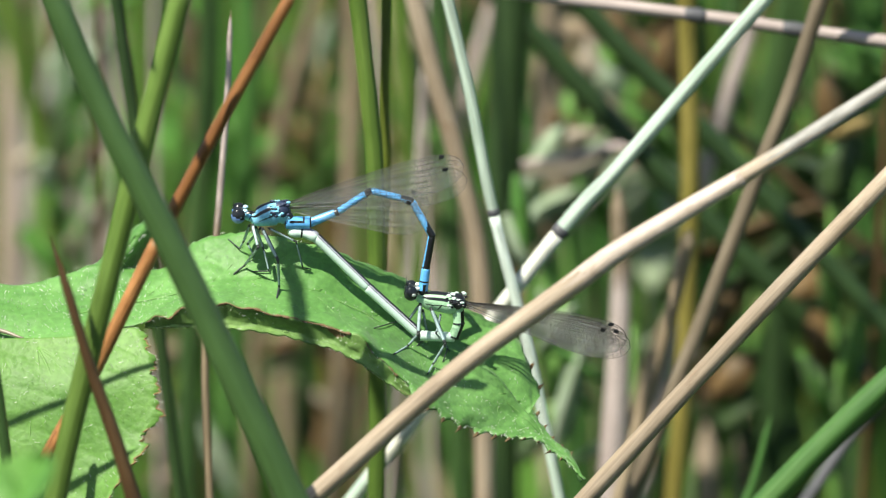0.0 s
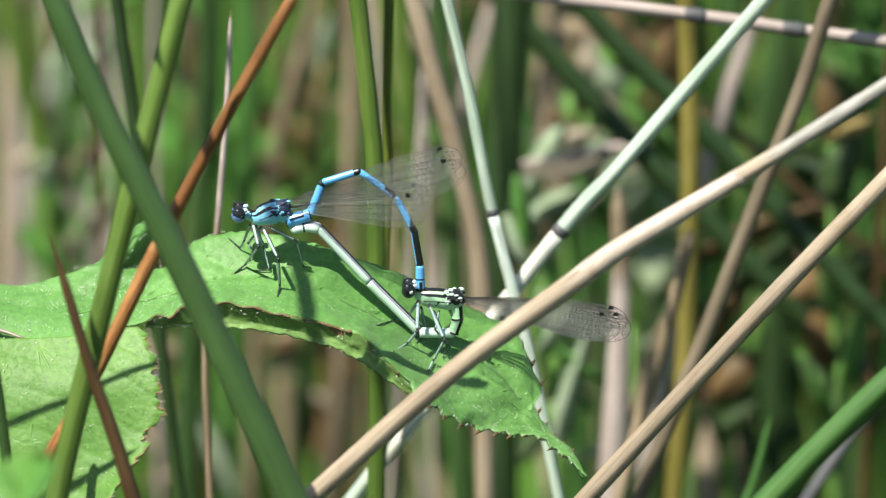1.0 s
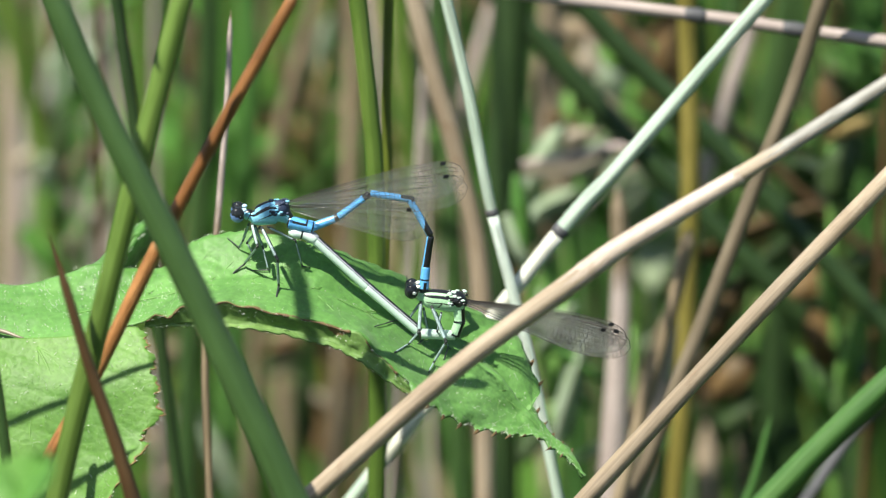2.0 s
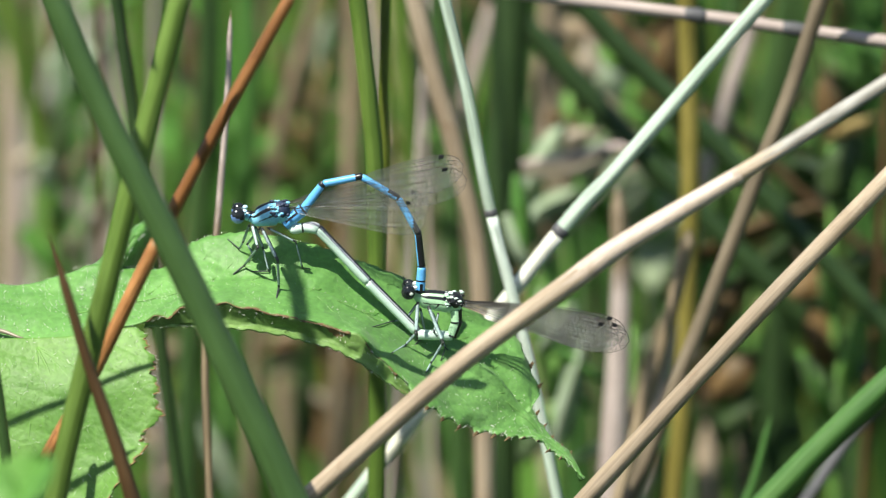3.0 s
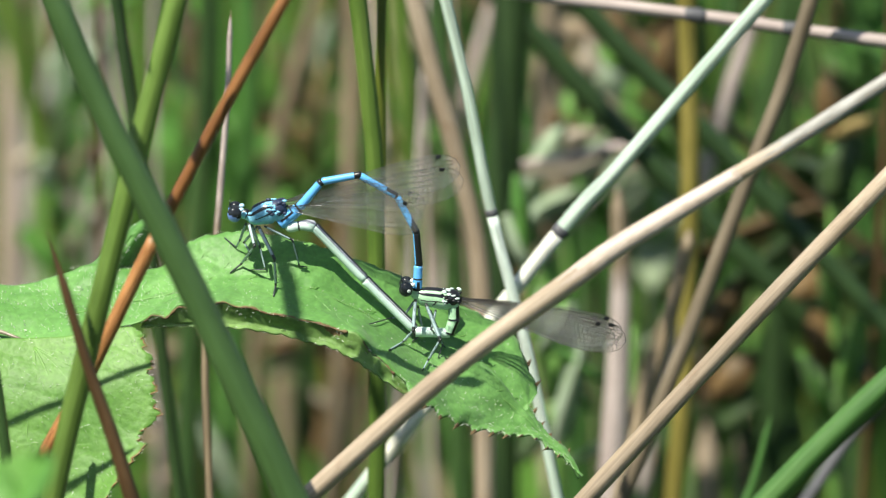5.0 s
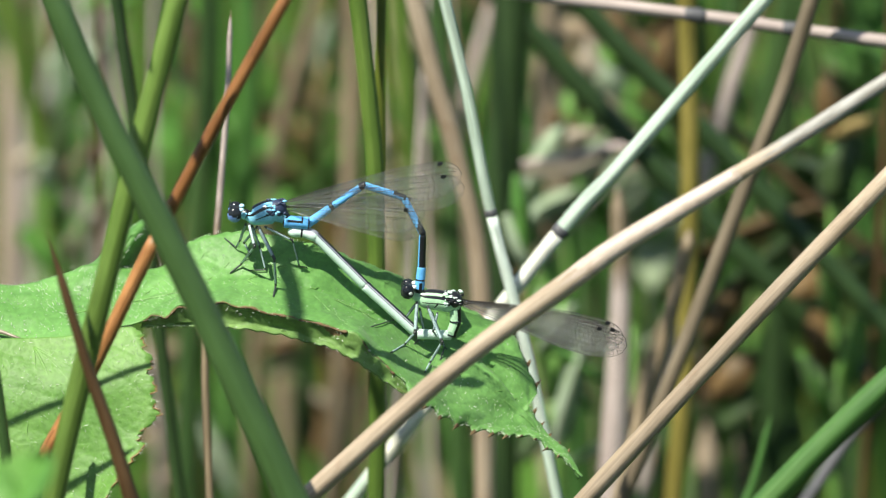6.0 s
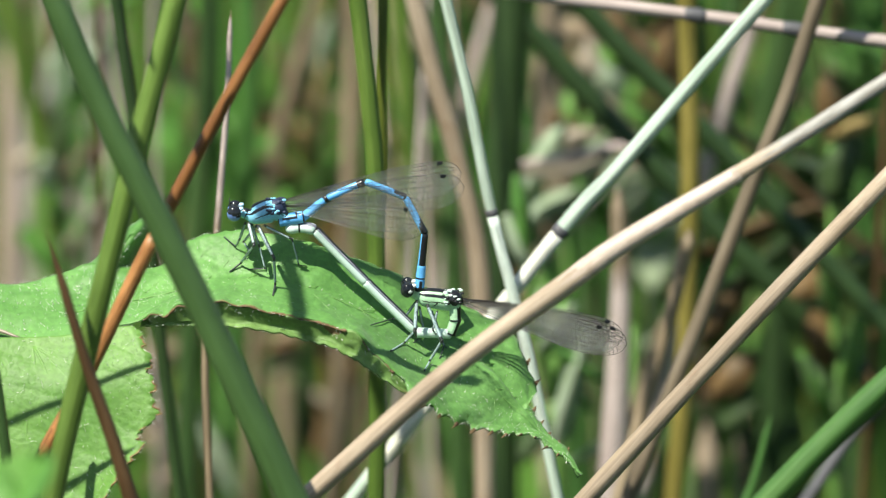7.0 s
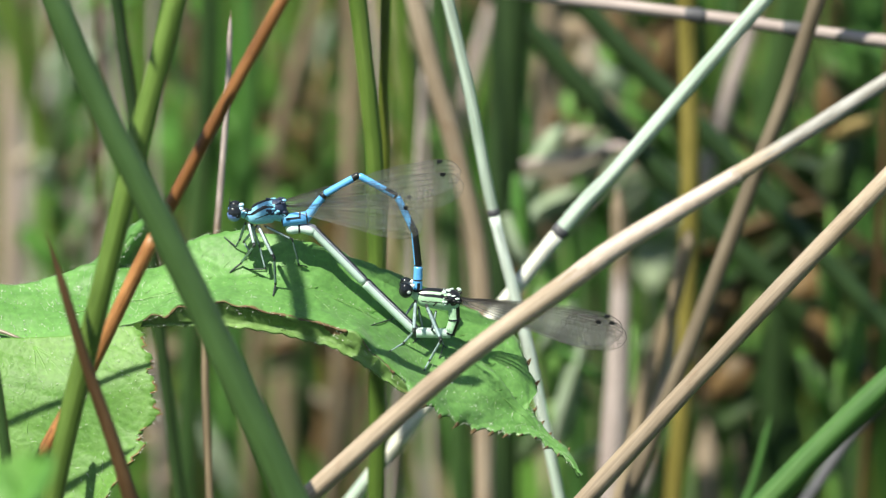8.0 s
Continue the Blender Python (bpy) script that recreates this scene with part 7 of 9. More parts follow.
    walk(s2, [
        (0.0, pose(0.001686, 0.000000, 0.007669, 0, 0.60, 0)), (0.2, pose(0.001591, 0.000000, 0.007487, 0, -22.95, 0)),
        (0.3, pose(0.001605, 0.000000, 0.007403, 0, -32.87, 0)), (0.5, pose(0.001369, 0.000000, 0.007151, 0, -38.60, 0)),
        (0.7, pose(0.001472, 0.000000, 0.007306, 0, -33.65, 0)), (0.8, pose(0.001595, 0.000000, 0.007478, 0, -24.18, 0)),
        (1.0, pose(0.001779, 0.000000, 0.007597, 0, -16.39, 0)), (1.2, pose(0.001849, 0.000000, 0.007666, 0, 0.19, 0)),
        (1.3, pose(0.001746, 0.000000, 0.007681, 0, 3.45, 0)), (1.5, pose(0.001759, 0.000000, 0.007697, 0, 7.12, 0)),
        (1.7, pose(0.002064, 0.000000, 0.007655, 0, 11.04, 0)), (1.9, pose(0.002143, 0.000000, 0.007629, 0, 15.66, 0)),
        (2.2, pose(0.001985, 0.000000, 0.007667, 0, 4.26, 0)), (2.4, pose(0.001339, 0.000000, 0.007570, 0, -8.10, 0)),
        (2.6, pose(0.001409, 0.000000, 0.007206, 0, -37.31, 0)), (2.8, pose(0.001614, 0.000000, 0.007345, 0, -38.85, 0)),
        (3.0, pose(0.001585, 0.000000, 0.007328, 0, -38.38, 0)), (3.2, pose(0.001770, 0.000000, 0.007535, 0, -28.29, 0)),
        (3.3, pose(0.001833, 0.000000, 0.007613, 0, -16.46, 0)), (3.5, pose(0.001910, 0.000000, 0.007663, 0, -1.50, 0)),
        (3.7, pose(0.001843, 0.000000, 0.007691, 0, 8.54, 0)), (3.8, pose(0.002005, 0.000000, 0.007666, 0, 8.30, 0)),
        (4.0, pose(0.002137, 0.000000, 0.007630, 0, 16.03, 0)), (4.2, pose(0.002042, 0.000000, 0.007657, 0, 15.84, 0)),
        (4.5, pose(0.002008, 0.000000, 0.007665, 0, 3.70, 0)), (4.7, pose(0.001408, 0.000000, 0.007414, 0, -22.47, 0)),
        (4.9, pose(0.001459, 0.000000, 0.007216, 0, -38.97, 0)), (5.2, pose(0.001375, 0.000000, 0.007155, 0, -38.62, 0)),
        (5.5, pose(0.001913, 0.000000, 0.007638, 0, -15.28, 0)), (5.8, pose(0.002161, 0.000000, 0.007678, 0, -5.00, 0)),
        (6.0, pose(0.001944, 0.000000, 0.007671, 0, 5.14, 0)), (6.2, pose(0.002073, 0.000000, 0.007659, 0, 6.19, 0)),
        (6.5, pose(0.002170, 0.000000, 0.007622, 0, 15.42, 0)), (6.8, pose(0.002023, 0.000000, 0.007664, 0, 3.93, 0)),
        (7.0, pose(0.001387, 0.000000, 0.007571, 0, -8.45, 0)), (7.2, pose(0.001454, 0.000000, 0.007240, 0, -37.18, 0)),
        (7.5, pose(0.001391, 0.000000, 0.007193, 0, -37.10, 0)), (7.8, pose(0.001949, 0.000000, 0.007647, 0, -14.59, 0)),
        (8.0, pose(0.001775, 0.000000, 0.007638, 0, -6.27, 0)),
    ])
    walk(s3, [
        (0.0, pose(0.004275, 0.000000, 0.007386, 0, -22.13, 0)), (0.2, pose(0.004265, 0.000000, 0.008519, 0, -38.35, 0)),
        (0.3, pose(0.004020, 0.000000, 0.008899, 0, -41.24, 0)), (0.5, pose(0.003886, 0.000000, 0.009167, 0, -51.58, 0)),
        (0.7, pose(0.004135, 0.000000, 0.009076, 0, -56.95, 0)), (0.8, pose(0.004460, 0.000000, 0.008657, 0, -66.67, 0)),
        (1.0, pose(0.004854, 0.000000, 0.008506, 0, -69.42, 0)), (1.2, pose(0.005041, 0.000000, 0.007640, 0, -52.06, 0)),
        (1.3, pose(0.004684, 0.000000, 0.007227, 0, -45.30, 0)), (1.5, pose(0.004709, 0.000000, 0.007135, 0, -35.91, 0)),
        (1.7, pose(0.004558, 0.000000, 0.006707, 0, -27.31, 0)), (1.9, pose(0.004224, 0.000000, 0.006387, 0, -20.59, 0)),
        (2.2, pose(0.004626, 0.000000, 0.007184, 0, -23.94, 0)), (2.4, pose(0.004075, 0.000000, 0.007666, 0, -39.31, 0)),
        (2.6, pose(0.003957, 0.000000, 0.009148, 0, -48.85, 0)), (2.8, pose(0.003937, 0.000000, 0.009161, 0, -48.40, 0)),
        (3.0, pose(0.003938, 0.000000, 0.009103, 0, -53.46, 0)), (3.2, pose(0.004375, 0.000000, 0.008505, 0, -68.62, 0)),
        (3.3, pose(0.004869, 0.000000, 0.008417, 0, -71.09, 0)), (3.5, pose(0.004613, 0.000000, 0.007124, 0, -51.31, 0)),
        (3.7, pose(0.004494, 0.000000, 0.006839, 0, -36.10, 0)), (3.8, pose(0.004533, 0.000000, 0.006757, 0, -34.88, 0)),
        (4.0, pose(0.004465, 0.000000, 0.006336, 0, -28.63, 0)), (4.2, pose(0.004420, 0.000000, 0.006509, 0, -21.27, 0)),
        (4.5, pose(0.004696, 0.000000, 0.007196, 0, -27.35, 0)), (4.7, pose(0.003848, 0.000000, 0.008263, 0, -35.90, 0)),
        (4.9, pose(0.003949, 0.000000, 0.009230, 0, -48.70, 0)), (5.2, pose(0.004018, 0.000000, 0.009328, 0, -51.10, 0)),
        (5.5, pose(0.005018, 0.000000, 0.008536, 0, -73.57, 0)), (5.8, pose(0.004635, 0.000000, 0.007105, 0, -49.94, 0)),
        (6.0, pose(0.004617, 0.000000, 0.007009, 0, -36.00, 0)), (6.2, pose(0.004518, 0.000000, 0.006939, 0, -26.85, 0)),
        (6.5, pose(0.004254, 0.000000, 0.006395, 0, -20.46, 0)), (6.8, pose(0.004666, 0.000000, 0.007200, 0, -23.87, 0)),
        (7.0, pose(0.004120, 0.000000, 0.007687, 0, -39.29, 0)), (7.2, pose(0.004006, 0.000000, 0.009175, 0, -48.71, 0)),
        (7.5, pose(0.004087, 0.000000, 0.009299, 0, -50.99, 0)), (7.8, pose(0.005064, 0.000000, 0.008508, 0, -73.49, 0)),
        (8.0, pose(0.004527, 0.000000, 0.007406, 0, -53.42, 0)),
    ])
    walk(s4, [
        (0.0, pose(0.008292, 0.000000, 0.009020, 0, -33.22, 0)), (0.2, pose(0.007666, 0.000000, 0.011209, 0, -18.07, 0)),
        (0.3, pose(0.007280, 0.000000, 0.011758, 0, -15.17, 0)), (0.5, pose(0.006580, 0.000000, 0.012564, 0, -10.58, 0)),
        (0.7, pose(0.006500, 0.000000, 0.012710, 0, -10.57, 0)), (0.8, pose(0.006177, 0.000000, 0.012639, 0, -13.56, 0)),
        (1.0, pose(0.006378, 0.000000, 0.012566, 0, -17.48, 0)), (1.2, pose(0.007707, 0.000000, 0.011060, 0, -28.01, 0)),
        (1.3, pose(0.007734, 0.000000, 0.010309, 0, -33.52, 0)), (1.5, pose(0.008221, 0.000000, 0.009678, 0, -33.69, 0)),
        (1.7, pose(0.008411, 0.000000, 0.008696, 0, -37.19, 0)), (1.9, pose(0.008283, 0.000000, 0.007912, 0, -38.67, 0)),
        (2.2, pose(0.008590, 0.000000, 0.008944, 0, -30.35, 0)), (2.4, pose(0.007431, 0.000000, 0.010413, 0, -23.75, 0)),
        (2.6, pose(0.006811, 0.000000, 0.012413, 0, -11.11, 0)), (2.8, pose(0.006816, 0.000000, 0.012404, 0, -10.79, 0)),
        (3.0, pose(0.006520, 0.000000, 0.012587, 0, -11.21, 0)), (3.2, pose(0.005956, 0.000000, 0.012543, 0, -17.70, 0)),
        (3.3, pose(0.006275, 0.000000, 0.012520, 0, -18.50, 0)), (3.5, pose(0.007324, 0.000000, 0.010509, 0, -30.95, 0)),
        (3.7, pose(0.007998, 0.000000, 0.009394, 0, -36.77, 0)), (3.8, pose(0.008090, 0.000000, 0.009237, 0, -35.61, 0)),
        (4.0, pose(0.008271, 0.000000, 0.008413, 0, -39.35, 0)), (4.2, pose(0.008461, 0.000000, 0.008082, 0, -39.16, 0)),
        (4.5, pose(0.008548, 0.000000, 0.009188, 0, -31.90, 0)), (4.7, pose(0.007361, 0.000000, 0.010805, 0, -22.47, 0)),
        (4.9, pose(0.006811, 0.000000, 0.012488, 0, -10.97, 0)), (5.2, pose(0.006741, 0.000000, 0.012703, 0, -9.58, 0)),
        (5.5, pose(0.006245, 0.000000, 0.012695, 0, -16.44, 0)), (5.8, pose(0.007425, 0.000000, 0.010424, 0, -30.95, 0)),
        (6.0, pose(0.008125, 0.000000, 0.009557, 0, -34.38, 0)), (6.2, pose(0.008387, 0.000000, 0.008898, 0, -35.50, 0)),
        (6.5, pose(0.008316, 0.000000, 0.007911, 0, -38.54, 0)), (6.8, pose(0.008631, 0.000000, 0.008955, 0, -30.28, 0)),
        (7.0, pose(0.007476, 0.000000, 0.010433, 0, -23.73, 0)), (7.2, pose(0.006868, 0.000000, 0.012433, 0, -10.97, 0)),
        (7.5, pose(0.006816, 0.000000, 0.012668, 0, -9.47, 0)), (7.8, pose(0.006297, 0.000000, 0.012665, 0, -16.36, 0)),
        (8.0, pose(0.007111, 0.000000, 0.010888, 0, -29.86, 0)),
    ])
    walk(s5, [
        (0.0, pose(0.012403, 0.000000, 0.011712, 0, 14.43, 0)), (0.2, pose(0.012338, 0.000000, 0.012734, 0, 23.42, 0)),
        (0.3, pose(0.012093, 0.000000, 0.013062, 0, 27.98, 0)), (0.5, pose(0.011602, 0.000000, 0.013502, 0, 32.33, 0)),
        (0.7, pose(0.011100, 0.000000, 0.013568, 0, 32.00, 0)), (0.8, pose(0.010920, 0.000000, 0.013783, 0, 34.90, 0)),
        (1.0, pose(0.010914, 0.000000, 0.013994, 0, 35.80, 0)), (1.2, pose(0.011758, 0.000000, 0.013214, 0, 28.66, 0)),
        (1.3, pose(0.011863, 0.000000, 0.013044, 0, 25.85, 0)), (1.5, pose(0.012211, 0.000000, 0.012338, 0, 20.13, 0)),
        (1.7, pose(0.012403, 0.000000, 0.011725, 0, 15.41, 0)), (1.9, pose(0.012346, 0.000000, 0.011164, 0, 8.82, 0)),
        (2.2, pose(0.012782, 0.000000, 0.011399, 0, 13.05, 0)), (2.4, pose(0.012183, 0.000000, 0.012504, 0, 21.86, 0)),
        (2.6, pose(0.011552, 0.000000, 0.013344, 0, 29.42, 0)), (2.8, pose(0.011344, 0.000000, 0.013267, 0, 29.43, 0)),
        (3.0, pose(0.011260, 0.000000, 0.013527, 0, 31.10, 0)), (3.2, pose(0.010487, 0.000000, 0.013989, 0, 31.67, 0)),
        (3.3, pose(0.010594, 0.000000, 0.013965, 0, 32.61, 0)), (3.5, pose(0.011793, 0.000000, 0.013189, 0, 29.51, 0)),
        (3.7, pose(0.011976, 0.000000, 0.012367, 0, 17.76, 0)), (3.8, pose(0.012138, 0.000000, 0.012137, 0, 17.53, 0)),
        (4.0, pose(0.012252, 0.000000, 0.011678, 0, 14.37, 0)), (4.2, pose(0.012375, 0.000000, 0.011270, 0, 8.70, 0)),
        (4.5, pose(0.012602, 0.000000, 0.011711, 0, 16.37, 0)), (4.7, pose(0.012045, 0.000000, 0.012743, 0, 23.40, 0)),
        (4.9, pose(0.011555, 0.000000, 0.013408, 0, 29.56, 0)), (5.2, pose(0.011342, 0.000000, 0.013480, 0, 31.05, 0)),
        (5.5, pose(0.010850, 0.000000, 0.014054, 0, 34.74, 0)), (5.8, pose(0.011759, 0.000000, 0.013022, 0, 27.48, 0)),
        (6.0, pose(0.012035, 0.000000, 0.012232, 0, 18.16, 0)), (6.2, pose(0.012232, 0.000000, 0.011641, 0, 11.14, 0)),
        (6.5, pose(0.012387, 0.000000, 0.011153, 0, 8.95, 0)), (6.8, pose(0.012826, 0.000000, 0.011405, 0, 13.11, 0)),
        (7.0, pose(0.012229, 0.000000, 0.012522, 0, 21.88, 0)), (7.2, pose(0.011611, 0.000000, 0.013353, 0, 29.55, 0)),
        (7.5, pose(0.011418, 0.000000, 0.013436, 0, 31.16, 0)), (7.8, pose(0.010903, 0.000000, 0.014018, 0, 34.81, 0)),
        (8.0, pose(0.011375, 0.000000, 0.013336, 0, 29.57, 0)),
    ])
    walk(s6, [
        (0.0, pose(0.017492, 0.000000, 0.010403, 0, 60.50, 0)), (0.2, pose(0.017211, 0.000000, 0.010623, 0, 62.02, 0)),
        (0.3, pose(0.016752, 0.000000, 0.010587, 0, 61.26, 0)), (0.5, pose(0.015975, 0.000000, 0.010735, 0, 62.46, 0)),
        (0.7, pose(0.015891, 0.000000, 0.010575, 0, 61.71, 0)), (0.8, pose(0.015425, 0.000000, 0.010641, 0, 61.84, 0)),
        (1.0, pose(0.015483, 0.000000, 0.010699, 0, 62.98, 0)), (1.2, pose(0.016331, 0.000000, 0.010714, 0, 63.81, 0)),
        (1.3, pose(0.016579, 0.000000, 0.010759, 0, 63.14, 0)), (1.5, pose(0.017072, 0.000000, 0.010556, 0, 62.81, 0)),
        (1.7, pose(0.017270, 0.000000, 0.010383, 0, 60.60, 0)), (1.9, pose(0.017220, 0.000000, 0.010408, 0, 60.01, 0)),
        (2.2, pose(0.017584, 0.000000, 0.010286, 0, 62.63, 0)), (2.4, pose(0.017121, 0.000000, 0.010523, 0, 61.90, 0)),
        (2.6, pose(0.016346, 0.000000, 0.010641, 0, 62.87, 0)), (2.8, pose(0.015999, 0.000000, 0.010642, 0, 61.73, 0)),
        (3.0, pose(0.015845, 0.000000, 0.010760, 0, 60.98, 0)), (3.2, pose(0.015211, 0.000000, 0.011075, 0, 62.10, 0)),
        (3.3, pose(0.015035, 0.000000, 0.011123, 0, 61.42, 0)), (3.5, pose(0.016307, 0.000000, 0.010635, 0, 61.25, 0)),
        (3.7, pose(0.016776, 0.000000, 0.010829, 0, 63.24, 0)), (3.8, pose(0.017010, 0.000000, 0.010598, 0, 61.15, 0)),
        (4.0, pose(0.017125, 0.000000, 0.010429, 0, 60.48, 0)), (4.2, pose(0.017250, 0.000000, 0.010524, 0, 61.98, 0)),
        (4.5, pose(0.017400, 0.000000, 0.010302, 0, 59.85, 0)), (4.7, pose(0.016977, 0.000000, 0.010608, 0, 62.69, 0)),
        (4.9, pose(0.016341, 0.000000, 0.010694, 0, 63.01, 0)), (5.2, pose(0.015846, 0.000000, 0.010768, 0, 61.60, 0)),
        (5.5, pose(0.015280, 0.000000, 0.010982, 0, 63.36, 0)), (5.8, pose(0.016550, 0.000000, 0.010530, 0, 64.40, 0)),
        (6.0, pose(0.016974, 0.000000, 0.010613, 0, 63.31, 0)), (6.2, pose(0.017174, 0.000000, 0.010668, 0, 63.43, 0)),
        (6.5, pose(0.017258, 0.000000, 0.010387, 0, 60.14, 0)), (6.8, pose(0.017626, 0.000000, 0.010287, 0, 62.70, 0)),
        (7.0, pose(0.017166, 0.000000, 0.010539, 0, 61.92, 0)), (7.2, pose(0.016398, 0.000000, 0.010640, 0, 63.01, 0)),
        (7.5, pose(0.015916, 0.000000, 0.010716, 0, 61.71, 0)), (7.8, pose(0.015329, 0.000000, 0.010940, 0, 63.44, 0)),
        (8.0, pose(0.016160, 0.000000, 0.010621, 0, 64.46, 0)),
    ])
    walk(s7, [
        (0.0, pose(0.019966, 0.000000, 0.006032, 0, 99.82, 0)), (0.2, pose(0.019611, 0.000000, 0.006105, 0, 98.10, 0)),
        (0.3, pose(0.019150, 0.000000, 0.006215, 0, 93.39, 0)), (0.5, pose(0.018370, 0.000000, 0.006143, 0, 86.08, 0)),
        (0.7, pose(0.018208, 0.000000, 0.006270, 0, 85.34, 0)), (0.8, pose(0.017808, 0.000000, 0.006189, 0, 80.57, 0)),
        (1.0, pose(0.017717, 0.000000, 0.006317, 0, 80.89, 0)), (1.2, pose(0.018632, 0.000000, 0.006038, 0, 88.56, 0)),
        (1.3, pose(0.018948, 0.000000, 0.006081, 0, 90.75, 0)), (1.5, pose(0.019439, 0.000000, 0.005949, 0, 93.20, 0)),
        (1.7, pose(0.019784, 0.000000, 0.005922, 0, 99.04, 0)), (1.9, pose(0.019878, 0.000000, 0.005802, 0, 97.81, 0)),
        (2.2, pose(0.019965, 0.000000, 0.005685, 0, 101.04, 0)), (2.4, pose(0.019577, 0.000000, 0.005924, 0, 96.04, 0)),
        (2.6, pose(0.018663, 0.000000, 0.006118, 0, 86.14, 0)), (2.8, pose(0.018391, 0.000000, 0.006193, 0, 84.32, 0)),
        (3.0, pose(0.018312, 0.000000, 0.006314, 0, 84.24, 0)), (3.2, pose(0.017603, 0.000000, 0.006556, 0, 75.66, 0)),
        (3.3, pose(0.017496, 0.000000, 0.006604, 0, 74.44, 0)), (3.5, pose(0.018627, 0.000000, 0.006405, 0, 87.62, 0)),
        (3.7, pose(0.019166, 0.000000, 0.006088, 0, 91.93, 0)), (3.8, pose(0.019542, 0.000000, 0.006003, 0, 95.72, 0)),
        (4.0, pose(0.019727, 0.000000, 0.005832, 0, 95.51, 0)), (4.2, pose(0.019775, 0.000000, 0.005779, 0, 95.64, 0)),
        (4.5, pose(0.019989, 0.000000, 0.005844, 0, 97.65, 0)), (4.7, pose(0.019353, 0.000000, 0.006006, 0, 89.15, 0)),
        (4.9, pose(0.018647, 0.000000, 0.006166, 0, 86.29, 0)), (5.2, pose(0.018294, 0.000000, 0.006241, 0, 86.02, 0)),
        (5.5, pose(0.017587, 0.000000, 0.006383, 0, 76.73, 0)), (5.8, pose(0.018649, 0.000000, 0.006150, 0, 82.86, 0)),
        (6.0, pose(0.019286, 0.000000, 0.006014, 0, 91.96, 0)), (6.2, pose(0.019548, 0.000000, 0.005919, 0, 94.49, 0)),
        (6.5, pose(0.019905, 0.000000, 0.005776, 0, 97.95, 0)), (6.8, pose(0.020002, 0.000000, 0.005684, 0, 101.11, 0)),
        (7.0, pose(0.019620, 0.000000, 0.005941, 0, 96.06, 0)), (7.2, pose(0.018704, 0.000000, 0.006112, 0, 86.28, 0)),
        (7.5, pose(0.018355, 0.000000, 0.006184, 0, 86.13, 0)), (7.8, pose(0.017630, 0.000000, 0.006338, 0, 76.80, 0)),
        (8.0, pose(0.018323, 0.000000, 0.006093, 0, 84.59, 0)),
    ])
    walk(s8, [
        (0.0, pose(0.019248, 0.000000, 0.001884, 0, 97.74, 0)), (0.2, pose(0.019012, 0.000000, 0.001898, 0, 96.15, 0)),
        (0.3, pose(0.018894, 0.000000, 0.001905, 0, 95.35, 0)), (0.5, pose(0.018659, 0.000000, 0.001920, 0, 93.74, 0)),
        (0.7, pose(0.018560, 0.000000, 0.001944, 0, 92.26, 0)), (0.8, pose(0.018511, 0.000000, 0.001956, 0, 91.53, 0)),
        (1.0, pose(0.018413, 0.000000, 0.001980, 0, 90.11, 0)), (1.2, pose(0.018734, 0.000000, 0.001969, 0, 92.46, 0)),
        (1.3, pose(0.018894, 0.000000, 0.001964, 0, 93.63, 0)), (1.5, pose(0.019215, 0.000000, 0.001952, 0, 95.95, 0)),
        (1.7, pose(0.019153, 0.000000, 0.001956, 0, 95.66, 0)), (1.9, pose(0.019340, 0.000000, 0.001880, 0, 96.04, 0)),
        (2.2, pose(0.019228, 0.000000, 0.001908, 0, 95.85, 0)), (2.4, pose(0.019154, 0.000000, 0.001927, 0, 95.73, 0)),
        (2.6, pose(0.018947, 0.000000, 0.001899, 0, 94.25, 0)), (2.8, pose(0.018811, 0.000000, 0.001978, 0, 94.02, 0)),
        (3.0, pose(0.018748, 0.000000, 0.001982, 0, 93.72, 0)), (3.2, pose(0.018774, 0.000000, 0.001975, 0, 93.00, 0)),
        (3.3, pose(0.018786, 0.000000, 0.001971, 0, 92.64, 0)), (3.5, pose(0.018812, 0.000000, 0.001963, 0, 91.92, 0)),
        (3.7, pose(0.019026, 0.000000, 0.001939, 0, 94.28, 0)), (3.8, pose(0.019134, 0.000000, 0.001927, 0, 95.47, 0)),
        (4.0, pose(0.019348, 0.000000, 0.001902, 0, 97.91, 0)), (4.2, pose(0.019391, 0.000000, 0.001893, 0, 97.88, 0)),
        (4.5, pose(0.019456, 0.000000, 0.001878, 0, 97.83, 0)), (4.7, pose(0.019414, 0.000000, 0.001877, 0, 97.59, 0)),
        (4.9, pose(0.018920, 0.000000, 0.001947, 0, 94.40, 0)), (5.2, pose(0.018597, 0.000000, 0.001876, 0, 92.08, 0)),
        (5.5, pose(0.018667, 0.000000, 0.001807, 0, 92.14, 0)), (5.8, pose(0.019185, 0.000000, 0.001867, 0, 96.22, 0)),
        (6.0, pose(0.019143, 0.000000, 0.001865, 0, 95.96, 0)), (6.2, pose(0.019229, 0.000000, 0.001861, 0, 96.05, 0)),
        (6.5, pose(0.019358, 0.000000, 0.001855, 0, 96.18, 0)), (6.8, pose(0.019260, 0.000000, 0.001908, 0, 95.92, 0)),
        (7.0, pose(0.019195, 0.000000, 0.001944, 0, 95.75, 0)), (7.2, pose(0.018978, 0.000000, 0.001893, 0, 94.40, 0)),
        (7.5, pose(0.018651, 0.000000, 0.001819, 0, 92.19, 0)), (7.8, pose(0.018703, 0.000000, 0.001761, 0, 92.22, 0)),
        (8.0, pose(0.018737, 0.000000, 0.001722, 0, 92.24, 0)),
    ])
    wings = [o for o in male.children if o.name.startswith("wing") and "joint" not in o.name]
